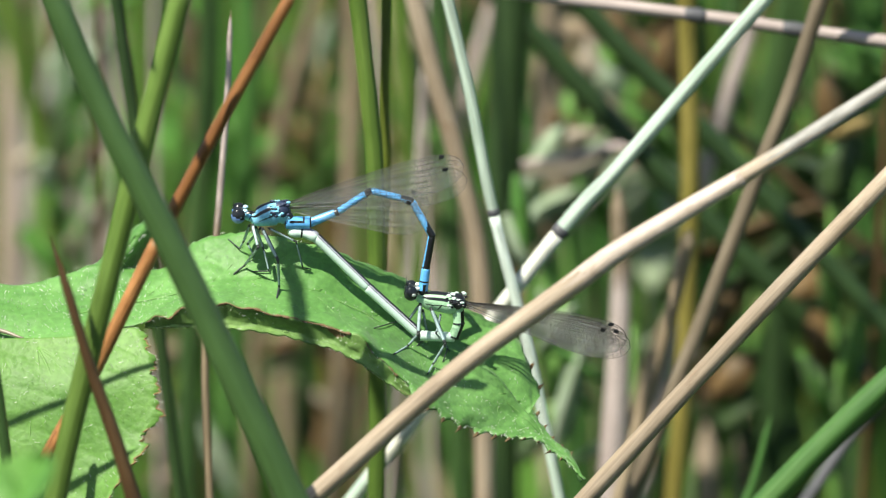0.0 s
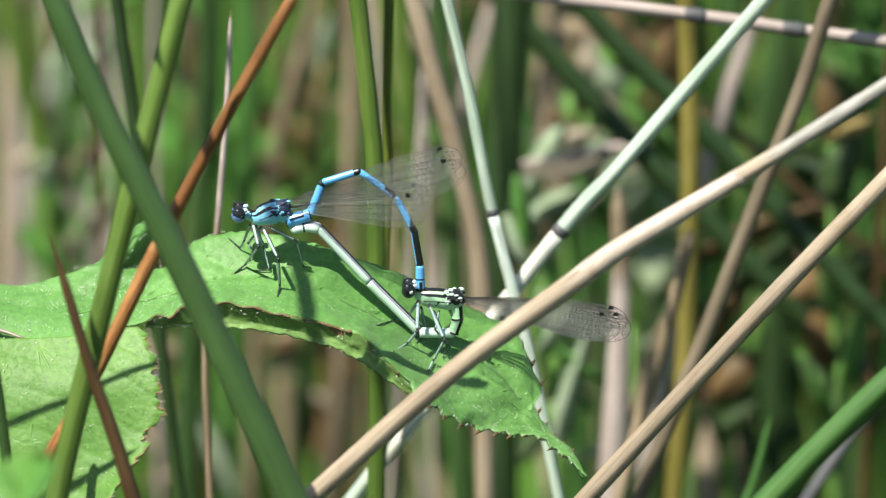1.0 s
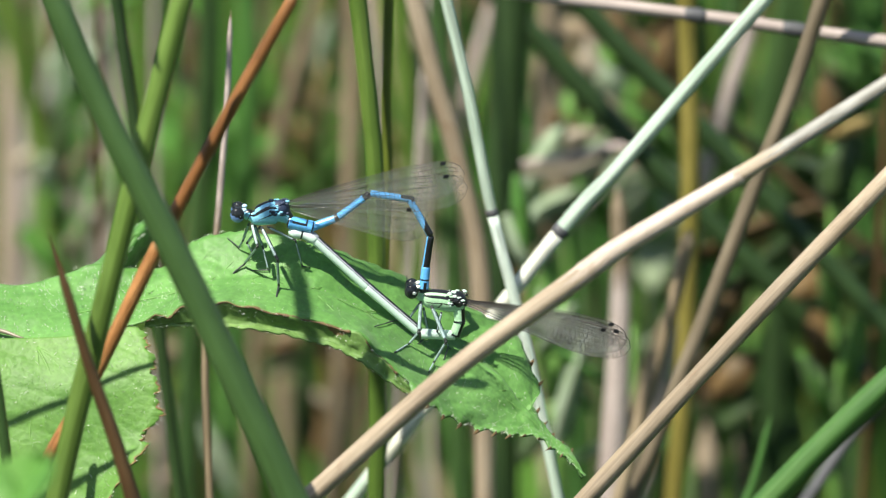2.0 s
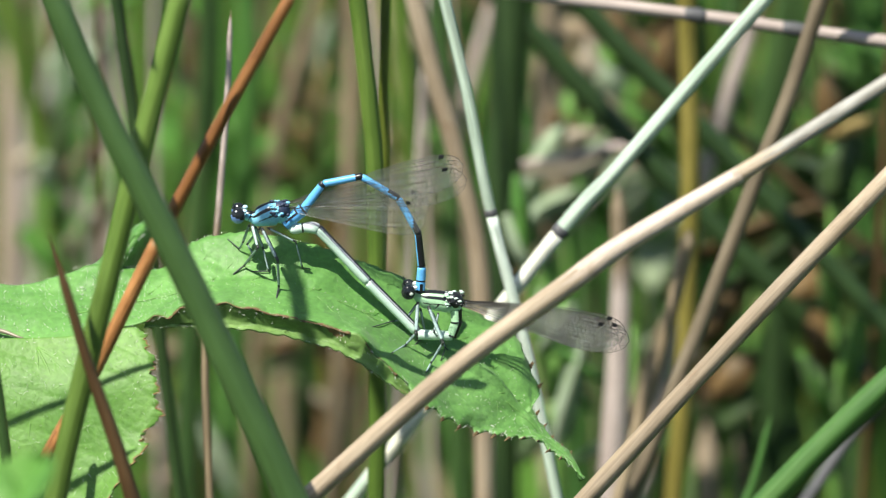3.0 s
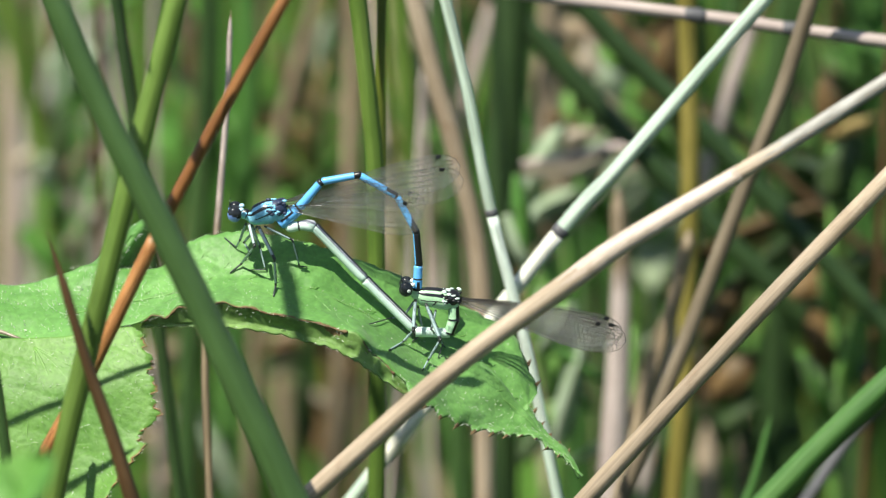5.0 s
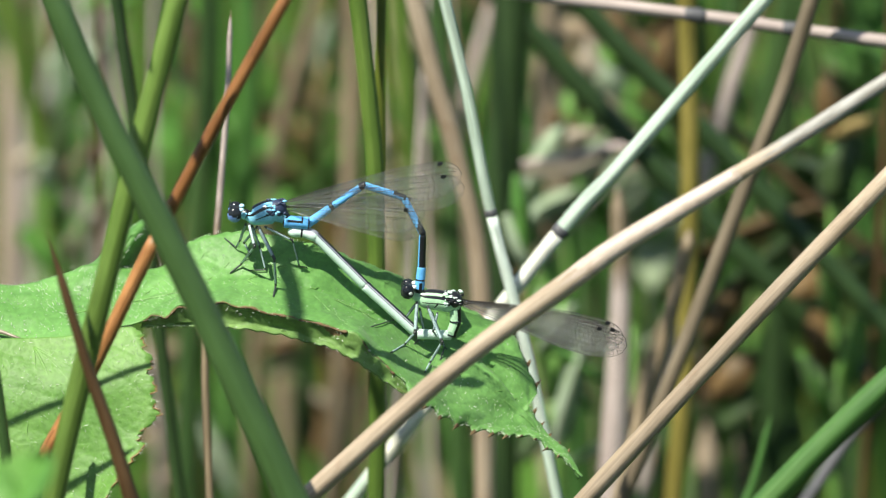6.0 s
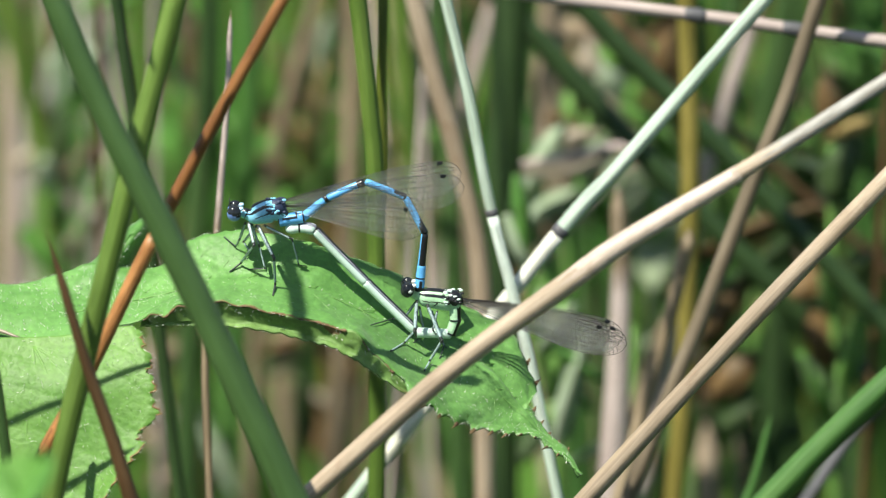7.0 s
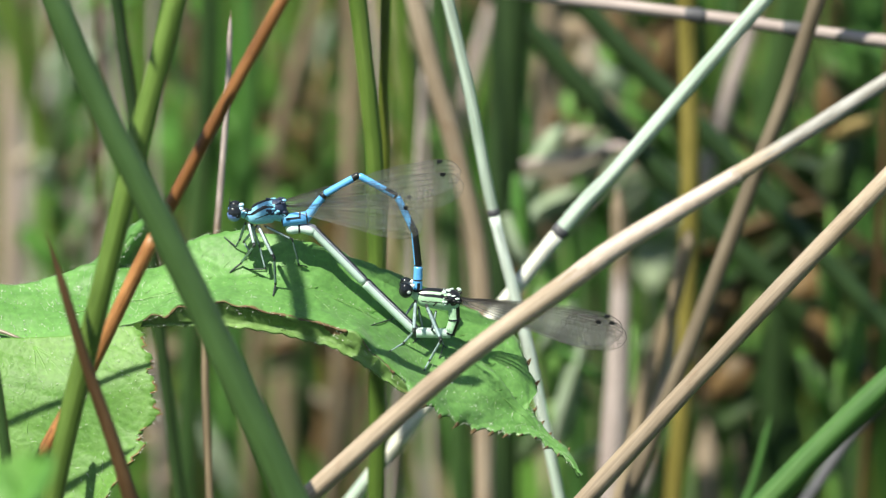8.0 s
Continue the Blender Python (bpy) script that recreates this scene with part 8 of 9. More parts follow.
    walk(wings[0], [
        (0.0, pose(0.001883, 0.000000, 0.009685, 4, -10.91, -5)), (0.2, pose(0.001883, 0.000000, 0.009685, 4, -11.80, -5)),
        (0.3, pose(0.001883, 0.000000, 0.009685, 4, -12.25, -5)), (0.5, pose(0.001883, 0.000000, 0.009685, 4, -13.15, -5)),
        (0.7, pose(0.001883, 0.000000, 0.009685, 4, -13.21, -5)), (0.8, pose(0.001883, 0.000000, 0.009685, 4, -13.24, -5)),
        (1.0, pose(0.001883, 0.000000, 0.009685, 4, -13.31, -5)), (1.2, pose(0.001883, 0.000000, 0.009685, 4, -11.87, -5)),
        (1.3, pose(0.001883, 0.000000, 0.009685, 4, -11.15, -5)), (1.5, pose(0.001883, 0.000000, 0.009685, 4, -9.71, -5)),
        (1.7, pose(0.001883, 0.000000, 0.009685, 4, -9.87, -5)), (1.9, pose(0.001883, 0.000000, 0.009685, 4, -7.78, -5)),
        (2.2, pose(0.001883, 0.000000, 0.009685, 4, -7.53, -5)), (2.4, pose(0.001883, 0.000000, 0.009685, 4, -7.36, -5)),
        (2.6, pose(0.001883, 0.000000, 0.009685, 4, -8.73, -5)), (2.8, pose(0.001883, 0.000000, 0.009685, 4, -10.70, -5)),
        (3.0, pose(0.001883, 0.000000, 0.009685, 4, -10.86, -5)), (3.2, pose(0.001883, 0.000000, 0.009685, 4, -10.15, -5)),
        (3.3, pose(0.001883, 0.000000, 0.009685, 4, -9.80, -5)), (3.5, pose(0.001883, 0.000000, 0.009685, 4, -9.10, -5)),
        (3.7, pose(0.001883, 0.000000, 0.009685, 4, -8.24, -5)), (3.8, pose(0.001883, 0.000000, 0.009685, 4, -7.81, -5)),
        (4.0, pose(0.001883, 0.000000, 0.009685, 4, -6.95, -5)), (4.2, pose(0.001883, 0.000000, 0.009685, 4, -6.54, -5)),
        (4.5, pose(0.001883, 0.000000, 0.009685, 4, -5.93, -5)), (4.7, pose(0.001883, 0.000000, 0.009685, 4, -6.15, -5)),
        (4.9, pose(0.001883, 0.000000, 0.009685, 4, -8.80, -5)), (5.2, pose(0.001883, 0.000000, 0.009685, 4, -10.75, -5)),
        (5.5, pose(0.001883, 0.000000, 0.009685, 4, -9.16, -5)), (5.8, pose(0.001883, 0.000000, 0.009685, 4, -7.38, -5)),
        (6.0, pose(0.001883, 0.000000, 0.009685, 4, -7.60, -5)), (6.2, pose(0.001883, 0.000000, 0.009685, 4, -7.63, -5)),
        (6.5, pose(0.001883, 0.000000, 0.009685, 4, -7.66, -5)), (6.8, pose(0.001883, 0.000000, 0.009685, 4, -7.51, -5)),
        (7.0, pose(0.001883, 0.000000, 0.009685, 4, -7.40, -5)), (7.2, pose(0.001883, 0.000000, 0.009685, 4, -8.66, -5)),
        (7.5, pose(0.001883, 0.000000, 0.009685, 4, -10.54, -5)), (7.8, pose(0.001883, 0.000000, 0.009685, 4, -9.00, -5)),
        (8.0, pose(0.001883, 0.000000, 0.009685, 4, -7.97, -5)),
    ])
    walk(wings[1], [
        (0.0, pose(0.001884, 0.000000, 0.009829, -6, -13.18, 4)), (0.2, pose(0.001884, 0.000000, 0.009829, -6, -14.07, 4)),
        (0.3, pose(0.001884, 0.000000, 0.009829, -6, -14.52, 4)), (0.5, pose(0.001884, 0.000000, 0.009829, -6, -15.42, 4)),
        (0.7, pose(0.001884, 0.000000, 0.009829, -6, -15.48, 4)), (0.8, pose(0.001884, 0.000000, 0.009829, -6, -15.51, 4)),
        (1.0, pose(0.001884, 0.000000, 0.009829, -6, -15.58, 4)), (1.2, pose(0.001884, 0.000000, 0.009829, -6, -14.14, 4)),
        (1.3, pose(0.001884, 0.000000, 0.009829, -6, -13.42, 4)), (1.5, pose(0.001884, 0.000000, 0.009829, -6, -11.98, 4)),
        (1.7, pose(0.001884, 0.000000, 0.009829, -6, -12.13, 4)), (1.9, pose(0.001884, 0.000000, 0.009829, -6, -10.05, 4)),
        (2.2, pose(0.001884, 0.000000, 0.009829, -6, -9.80, 4)), (2.4, pose(0.001884, 0.000000, 0.009829, -6, -9.63, 4)),
        (2.6, pose(0.001884, 0.000000, 0.009829, -6, -11.00, 4)), (2.8, pose(0.001884, 0.000000, 0.009829, -6, -12.97, 4)),
        (3.0, pose(0.001884, 0.000000, 0.009829, -6, -13.12, 4)), (3.2, pose(0.001884, 0.000000, 0.009829, -6, -12.42, 4)),
        (3.3, pose(0.001884, 0.000000, 0.009829, -6, -12.07, 4)), (3.5, pose(0.001884, 0.000000, 0.009829, -6, -11.36, 4)),
        (3.7, pose(0.001884, 0.000000, 0.009829, -6, -10.51, 4)), (3.8, pose(0.001884, 0.000000, 0.009829, -6, -10.08, 4)),
        (4.0, pose(0.001884, 0.000000, 0.009829, -6, -9.22, 4)), (4.2, pose(0.001884, 0.000000, 0.009829, -6, -8.81, 4)),
        (4.5, pose(0.001884, 0.000000, 0.009829, -6, -8.20, 4)), (4.7, pose(0.001884, 0.000000, 0.009829, -6, -8.42, 4)),
        (4.9, pose(0.001884, 0.000000, 0.009829, -6, -11.07, 4)), (5.2, pose(0.001884, 0.000000, 0.009829, -6, -13.01, 4)),
        (5.5, pose(0.001884, 0.000000, 0.009829, -6, -11.42, 4)), (5.8, pose(0.001884, 0.000000, 0.009829, -6, -9.65, 4)),
        (6.0, pose(0.001884, 0.000000, 0.009829, -6, -9.87, 4)), (6.2, pose(0.001884, 0.000000, 0.009829, -6, -9.89, 4)),
        (6.5, pose(0.001884, 0.000000, 0.009829, -6, -9.93, 4)), (6.8, pose(0.001884, 0.000000, 0.009829, -6, -9.78, 4)),
        (7.0, pose(0.001884, 0.000000, 0.009829, -6, -9.67, 4)), (7.2, pose(0.001884, 0.000000, 0.009829, -6, -10.93, 4)),
        (7.5, pose(0.001884, 0.000000, 0.009829, -6, -12.81, 4)), (7.8, pose(0.001884, 0.000000, 0.009829, -6, -11.27, 4)),
        (8.0, pose(0.001884, 0.000000, 0.009829, -6, -10.23, 4)),
    ])
    walk(wings[2], [
        (0.0, pose(0.002301, 0.000000, 0.009252, -10, 4.90, 34)), (0.2, pose(0.002301, 0.000000, 0.009252, -10, 4.08, 34)),
        (0.3, pose(0.002301, 0.000000, 0.009252, -10, 3.67, 34)), (0.5, pose(0.002301, 0.000000, 0.009252, -10, 2.85, 34)),
        (0.7, pose(0.002301, 0.000000, 0.009252, -10, 2.79, 34)), (0.8, pose(0.002301, 0.000000, 0.009252, -10, 2.76, 34)),
        (1.0, pose(0.002301, 0.000000, 0.009252, -10, 2.70, 34)), (1.2, pose(0.002301, 0.000000, 0.009252, -10, 4.12, 34)),
        (1.3, pose(0.002301, 0.000000, 0.009252, -10, 4.83, 34)), (1.5, pose(0.002301, 0.000000, 0.009252, -10, 6.25, 34)),
        (1.7, pose(0.002301, 0.000000, 0.009252, -10, 6.08, 34)), (1.9, pose(0.002301, 0.000000, 0.009252, -10, 8.07, 34)),
        (2.2, pose(0.002301, 0.000000, 0.009252, -10, 8.27, 34)), (2.4, pose(0.002301, 0.000000, 0.009252, -10, 8.41, 34)),
        (2.6, pose(0.002301, 0.000000, 0.009252, -10, 7.06, 34)), (2.8, pose(0.002301, 0.000000, 0.009252, -10, 5.13, 34)),
        (3.0, pose(0.002301, 0.000000, 0.009252, -10, 4.95, 34)), (3.2, pose(0.002301, 0.000000, 0.009252, -10, 5.67, 34)),
        (3.3, pose(0.002301, 0.000000, 0.009252, -10, 6.02, 34)), (3.5, pose(0.002301, 0.000000, 0.009252, -10, 6.73, 34)),
        (3.7, pose(0.002301, 0.000000, 0.009252, -10, 7.58, 34)), (3.8, pose(0.002301, 0.000000, 0.009252, -10, 8.00, 34)),
        (4.0, pose(0.002301, 0.000000, 0.009252, -10, 8.84, 34)), (4.2, pose(0.002301, 0.000000, 0.009252, -10, 9.27, 34)),
        (4.5, pose(0.002301, 0.000000, 0.009252, -10, 9.90, 34)), (4.7, pose(0.002301, 0.000000, 0.009252, -10, 9.68, 34)),
        (4.9, pose(0.002301, 0.000000, 0.009252, -10, 7.11, 34)), (5.2, pose(0.002301, 0.000000, 0.009252, -10, 5.22, 34)),
        (5.5, pose(0.002301, 0.000000, 0.009252, -10, 6.74, 34)), (5.8, pose(0.002301, 0.000000, 0.009252, -10, 8.45, 34)),
        (6.0, pose(0.002301, 0.000000, 0.009252, -10, 8.23, 34)), (6.2, pose(0.002301, 0.000000, 0.009252, -10, 8.26, 34)),
        (6.5, pose(0.002301, 0.000000, 0.009252, -10, 8.30, 34)), (6.8, pose(0.002301, 0.000000, 0.009252, -10, 8.43, 34)),
        (7.0, pose(0.002301, 0.000000, 0.009252, -10, 8.52, 34)), (7.2, pose(0.002301, 0.000000, 0.009252, -10, 7.33, 34)),
        (7.5, pose(0.002301, 0.000000, 0.009252, -10, 5.55, 34)), (7.8, pose(0.002301, 0.000000, 0.009252, -10, 7.00, 34)),
        (8.0, pose(0.002301, 0.000000, 0.009252, -10, 7.96, 34)),
    ])
    walk(wings[3], [
        (0.0, pose(0.002300, 0.000000, 0.009108, 8, -7.26, -36)), (0.2, pose(0.002300, 0.000000, 0.009108, 8, -8.08, -36)),
        (0.3, pose(0.002300, 0.000000, 0.009108, 8, -8.49, -36)), (0.5, pose(0.002300, 0.000000, 0.009108, 8, -9.32, -36)),
        (0.7, pose(0.002300, 0.000000, 0.009108, 8, -9.38, -36)), (0.8, pose(0.002300, 0.000000, 0.009108, 8, -9.40, -36)),
        (1.0, pose(0.002300, 0.000000, 0.009108, 8, -9.46, -36)), (1.2, pose(0.002300, 0.000000, 0.009108, 8, -8.04, -36)),
        (1.3, pose(0.002300, 0.000000, 0.009108, 8, -7.33, -36)), (1.5, pose(0.002300, 0.000000, 0.009108, 8, -5.91, -36)),
        (1.7, pose(0.002300, 0.000000, 0.009108, 8, -6.08, -36)), (1.9, pose(0.002300, 0.000000, 0.009108, 8, -4.09, -36)),
        (2.2, pose(0.002300, 0.000000, 0.009108, 8, -3.89, -36)), (2.4, pose(0.002300, 0.000000, 0.009108, 8, -3.76, -36)),
        (2.6, pose(0.002300, 0.000000, 0.009108, 8, -5.10, -36)), (2.8, pose(0.002300, 0.000000, 0.009108, 8, -7.04, -36)),
        (3.0, pose(0.002300, 0.000000, 0.009108, 8, -7.21, -36)), (3.2, pose(0.002300, 0.000000, 0.009108, 8, -6.50, -36)),
        (3.3, pose(0.002300, 0.000000, 0.009108, 8, -6.14, -36)), (3.5, pose(0.002300, 0.000000, 0.009108, 8, -5.43, -36)),
        (3.7, pose(0.002300, 0.000000, 0.009108, 8, -4.59, -36)), (3.8, pose(0.002300, 0.000000, 0.009108, 8, -4.17, -36)),
        (4.0, pose(0.002300, 0.000000, 0.009108, 8, -3.32, -36)), (4.2, pose(0.002300, 0.000000, 0.009108, 8, -2.90, -36)),
        (4.5, pose(0.002300, 0.000000, 0.009108, 8, -2.27, -36)), (4.7, pose(0.002300, 0.000000, 0.009108, 8, -2.49, -36)),
        (4.9, pose(0.002300, 0.000000, 0.009108, 8, -5.06, -36)), (5.2, pose(0.002300, 0.000000, 0.009108, 8, -6.95, -36)),
        (5.5, pose(0.002300, 0.000000, 0.009108, 8, -5.42, -36)), (5.8, pose(0.002300, 0.000000, 0.009108, 8, -3.71, -36)),
        (6.0, pose(0.002300, 0.000000, 0.009108, 8, -3.94, -36)), (6.2, pose(0.002300, 0.000000, 0.009108, 8, -3.91, -36)),
        (6.5, pose(0.002300, 0.000000, 0.009108, 8, -3.87, -36)), (6.8, pose(0.002300, 0.000000, 0.009108, 8, -3.74, -36)),
        (7.0, pose(0.002300, 0.000000, 0.009108, 8, -3.65, -36)), (7.2, pose(0.002300, 0.000000, 0.009108, 8, -4.84, -36)),
        (7.5, pose(0.002300, 0.000000, 0.009108, 8, -6.62, -36)), (7.8, pose(0.002300, 0.000000, 0.009108, 8, -5.17, -36)),
        (8.0, pose(0.002300, 0.000000, 0.009108, 8, -4.20, -36)),
    ])
    rings = [o for o in female.children if o.name.startswith("abdomen_segment")]
    walk(rings[3], [
        (0.0, pose(-0.002322, 0.000000, 0.003497, 0, -136.71, 0)), (0.2, pose(-0.002296, 0.000000, 0.003545, 0, -134.95, 0)),
        (0.3, pose(-0.002283, 0.000000, 0.003569, 0, -134.07, 0)), (0.5, pose(-0.002256, 0.000000, 0.003617, 0, -132.35, 0)),
        (0.7, pose(-0.002241, 0.000000, 0.003595, 0, -132.23, 0)), (0.8, pose(-0.002234, 0.000000, 0.003584, 0, -132.17, 0)),
        (1.0, pose(-0.002220, 0.000000, 0.003562, 0, -132.05, 0)), (1.2, pose(-0.002266, 0.000000, 0.003553, 0, -133.80, 0)),
        (1.3, pose(-0.002289, 0.000000, 0.003548, 0, -134.70, 0)), (1.5, pose(-0.002334, 0.000000, 0.003537, 0, -136.51, 0)),
        (1.7, pose(-0.002326, 0.000000, 0.003557, 0, -136.06, 0)), (1.9, pose(-0.002301, 0.000000, 0.003501, 0, -138.61, 0)),
        (2.2, pose(-0.002323, 0.000000, 0.003523, 0, -136.03, 0)), (2.4, pose(-0.002338, 0.000000, 0.003538, 0, -134.34, 0)),
        (2.6, pose(-0.002296, 0.000000, 0.003596, 0, -134.10, 0)), (2.8, pose(-0.002277, 0.000000, 0.003668, 0, -133.71, 0)),
        (3.0, pose(-0.002268, 0.000000, 0.003689, 0, -133.29, 0)), (3.2, pose(-0.002275, 0.000000, 0.003630, 0, -133.77, 0)),
        (3.3, pose(-0.002279, 0.000000, 0.003601, 0, -134.01, 0)), (3.5, pose(-0.002286, 0.000000, 0.003543, 0, -134.50, 0)),
        (3.7, pose(-0.002296, 0.000000, 0.003508, 0, -135.88, 0)), (3.8, pose(-0.002301, 0.000000, 0.003490, 0, -136.59, 0)),
        (4.0, pose(-0.002310, 0.000000, 0.003454, 0, -138.01, 0)), (4.2, pose(-0.002315, 0.000000, 0.003470, 0, -137.70, 0)),
        (4.5, pose(-0.002323, 0.000000, 0.003494, 0, -137.24, 0)), (4.7, pose(-0.002316, 0.000000, 0.003495, 0, -137.12, 0)),
        (4.9, pose(-0.002283, 0.000000, 0.003592, 0, -134.32, 0)), (5.2, pose(-0.002224, 0.000000, 0.003680, 0, -133.92, 0)),
        (5.5, pose(-0.002205, 0.000000, 0.003594, 0, -134.47, 0)), (5.8, pose(-0.002279, 0.000000, 0.003499, 0, -136.43, 0)),
        (6.0, pose(-0.002272, 0.000000, 0.003500, 0, -136.30, 0)), (6.2, pose(-0.002281, 0.000000, 0.003499, 0, -137.26, 0)),
        (6.5, pose(-0.002293, 0.000000, 0.003498, 0, -138.73, 0)), (6.8, pose(-0.002318, 0.000000, 0.003521, 0, -136.11, 0)),
        (7.0, pose(-0.002334, 0.000000, 0.003537, 0, -134.39, 0)), (7.2, pose(-0.002299, 0.000000, 0.003597, 0, -134.03, 0)),
        (7.5, pose(-0.002247, 0.000000, 0.003687, 0, -133.48, 0)), (7.8, pose(-0.002239, 0.000000, 0.003604, 0, -133.84, 0)),
        (8.0, pose(-0.002234, 0.000000, 0.003548, 0, -134.08, 0)),
    ])
    walk(rings[4], [
        (0.0, pose(-0.008570, 0.000000, 0.009382, 0, -134.96, 0)), (0.2, pose(-0.008424, 0.000000, 0.009685, 0, -133.71, 0)),
        (0.3, pose(-0.008350, 0.000000, 0.009836, 0, -133.09, 0)), (0.5, pose(-0.008199, 0.000000, 0.010136, 0, -131.87, 0)),
        (0.7, pose(-0.008168, 0.000000, 0.010124, 0, -131.31, 0)), (0.8, pose(-0.008152, 0.000000, 0.010117, 0, -131.03, 0)),
        (1.0, pose(-0.008122, 0.000000, 0.010104, 0, -130.48, 0)), (1.2, pose(-0.008257, 0.000000, 0.009799, 0, -132.29, 0)),
        (1.3, pose(-0.008322, 0.000000, 0.009645, 0, -133.20, 0)), (1.5, pose(-0.008446, 0.000000, 0.009335, 0, -135.03, 0)),
        (1.7, pose(-0.008422, 0.000000, 0.009430, 0, -134.65, 0)), (1.9, pose(-0.008630, 0.000000, 0.009079, 0, -136.98, 0)),
        (2.2, pose(-0.008454, 0.000000, 0.009438, 0, -134.72, 0)), (2.4, pose(-0.008336, 0.000000, 0.009677, 0, -133.28, 0)),
        (2.6, pose(-0.008334, 0.000000, 0.009826, 0, -132.97, 0)), (2.8, pose(-0.008285, 0.000000, 0.009954, 0, -132.59, 0)),
        (3.0, pose(-0.008260, 0.000000, 0.010049, 0, -132.22, 0)), (3.2, pose(-0.008297, 0.000000, 0.009916, 0, -132.48, 0)),
        (3.3, pose(-0.008316, 0.000000, 0.009850, 0, -132.62, 0)), (3.5, pose(-0.008353, 0.000000, 0.009718, 0, -132.89, 0)),
        (3.7, pose(-0.008444, 0.000000, 0.009469, 0, -134.24, 0)), (3.8, pose(-0.008489, 0.000000, 0.009344, 0, -134.92, 0)),
        (4.0, pose(-0.008575, 0.000000, 0.009094, 0, -136.29, 0)), (4.2, pose(-0.008572, 0.000000, 0.009163, 0, -135.86, 0)),
        (4.5, pose(-0.008566, 0.000000, 0.009266, 0, -135.23, 0)), (4.7, pose(-0.008554, 0.000000, 0.009289, 0, -135.06, 0)),
        (4.9, pose(-0.008344, 0.000000, 0.009798, 0, -133.19, 0)), (5.2, pose(-0.008338, 0.000000, 0.010029, 0, -132.66, 0)),
        (5.5, pose(-0.008378, 0.000000, 0.009884, 0, -133.14, 0)), (5.8, pose(-0.008492, 0.000000, 0.009410, 0, -134.05, 0)),
        (6.0, pose(-0.008480, 0.000000, 0.009432, 0, -133.86, 0)), (6.2, pose(-0.008542, 0.000000, 0.009284, 0, -135.17, 0)),
        (6.5, pose(-0.008634, 0.000000, 0.009062, 0, -137.10, 0)), (6.8, pose(-0.008456, 0.000000, 0.009426, 0, -134.80, 0)),
        (7.0, pose(-0.008338, 0.000000, 0.009668, 0, -133.34, 0)), (7.2, pose(-0.008328, 0.000000, 0.009834, 0, -132.90, 0)),
        (7.5, pose(-0.008312, 0.000000, 0.010082, 0, -132.23, 0)), (7.8, pose(-0.008343, 0.000000, 0.009959, 0, -132.51, 0)),
        (8.0, pose(-0.008364, 0.000000, 0.009878, 0, -132.71, 0)),
    ])
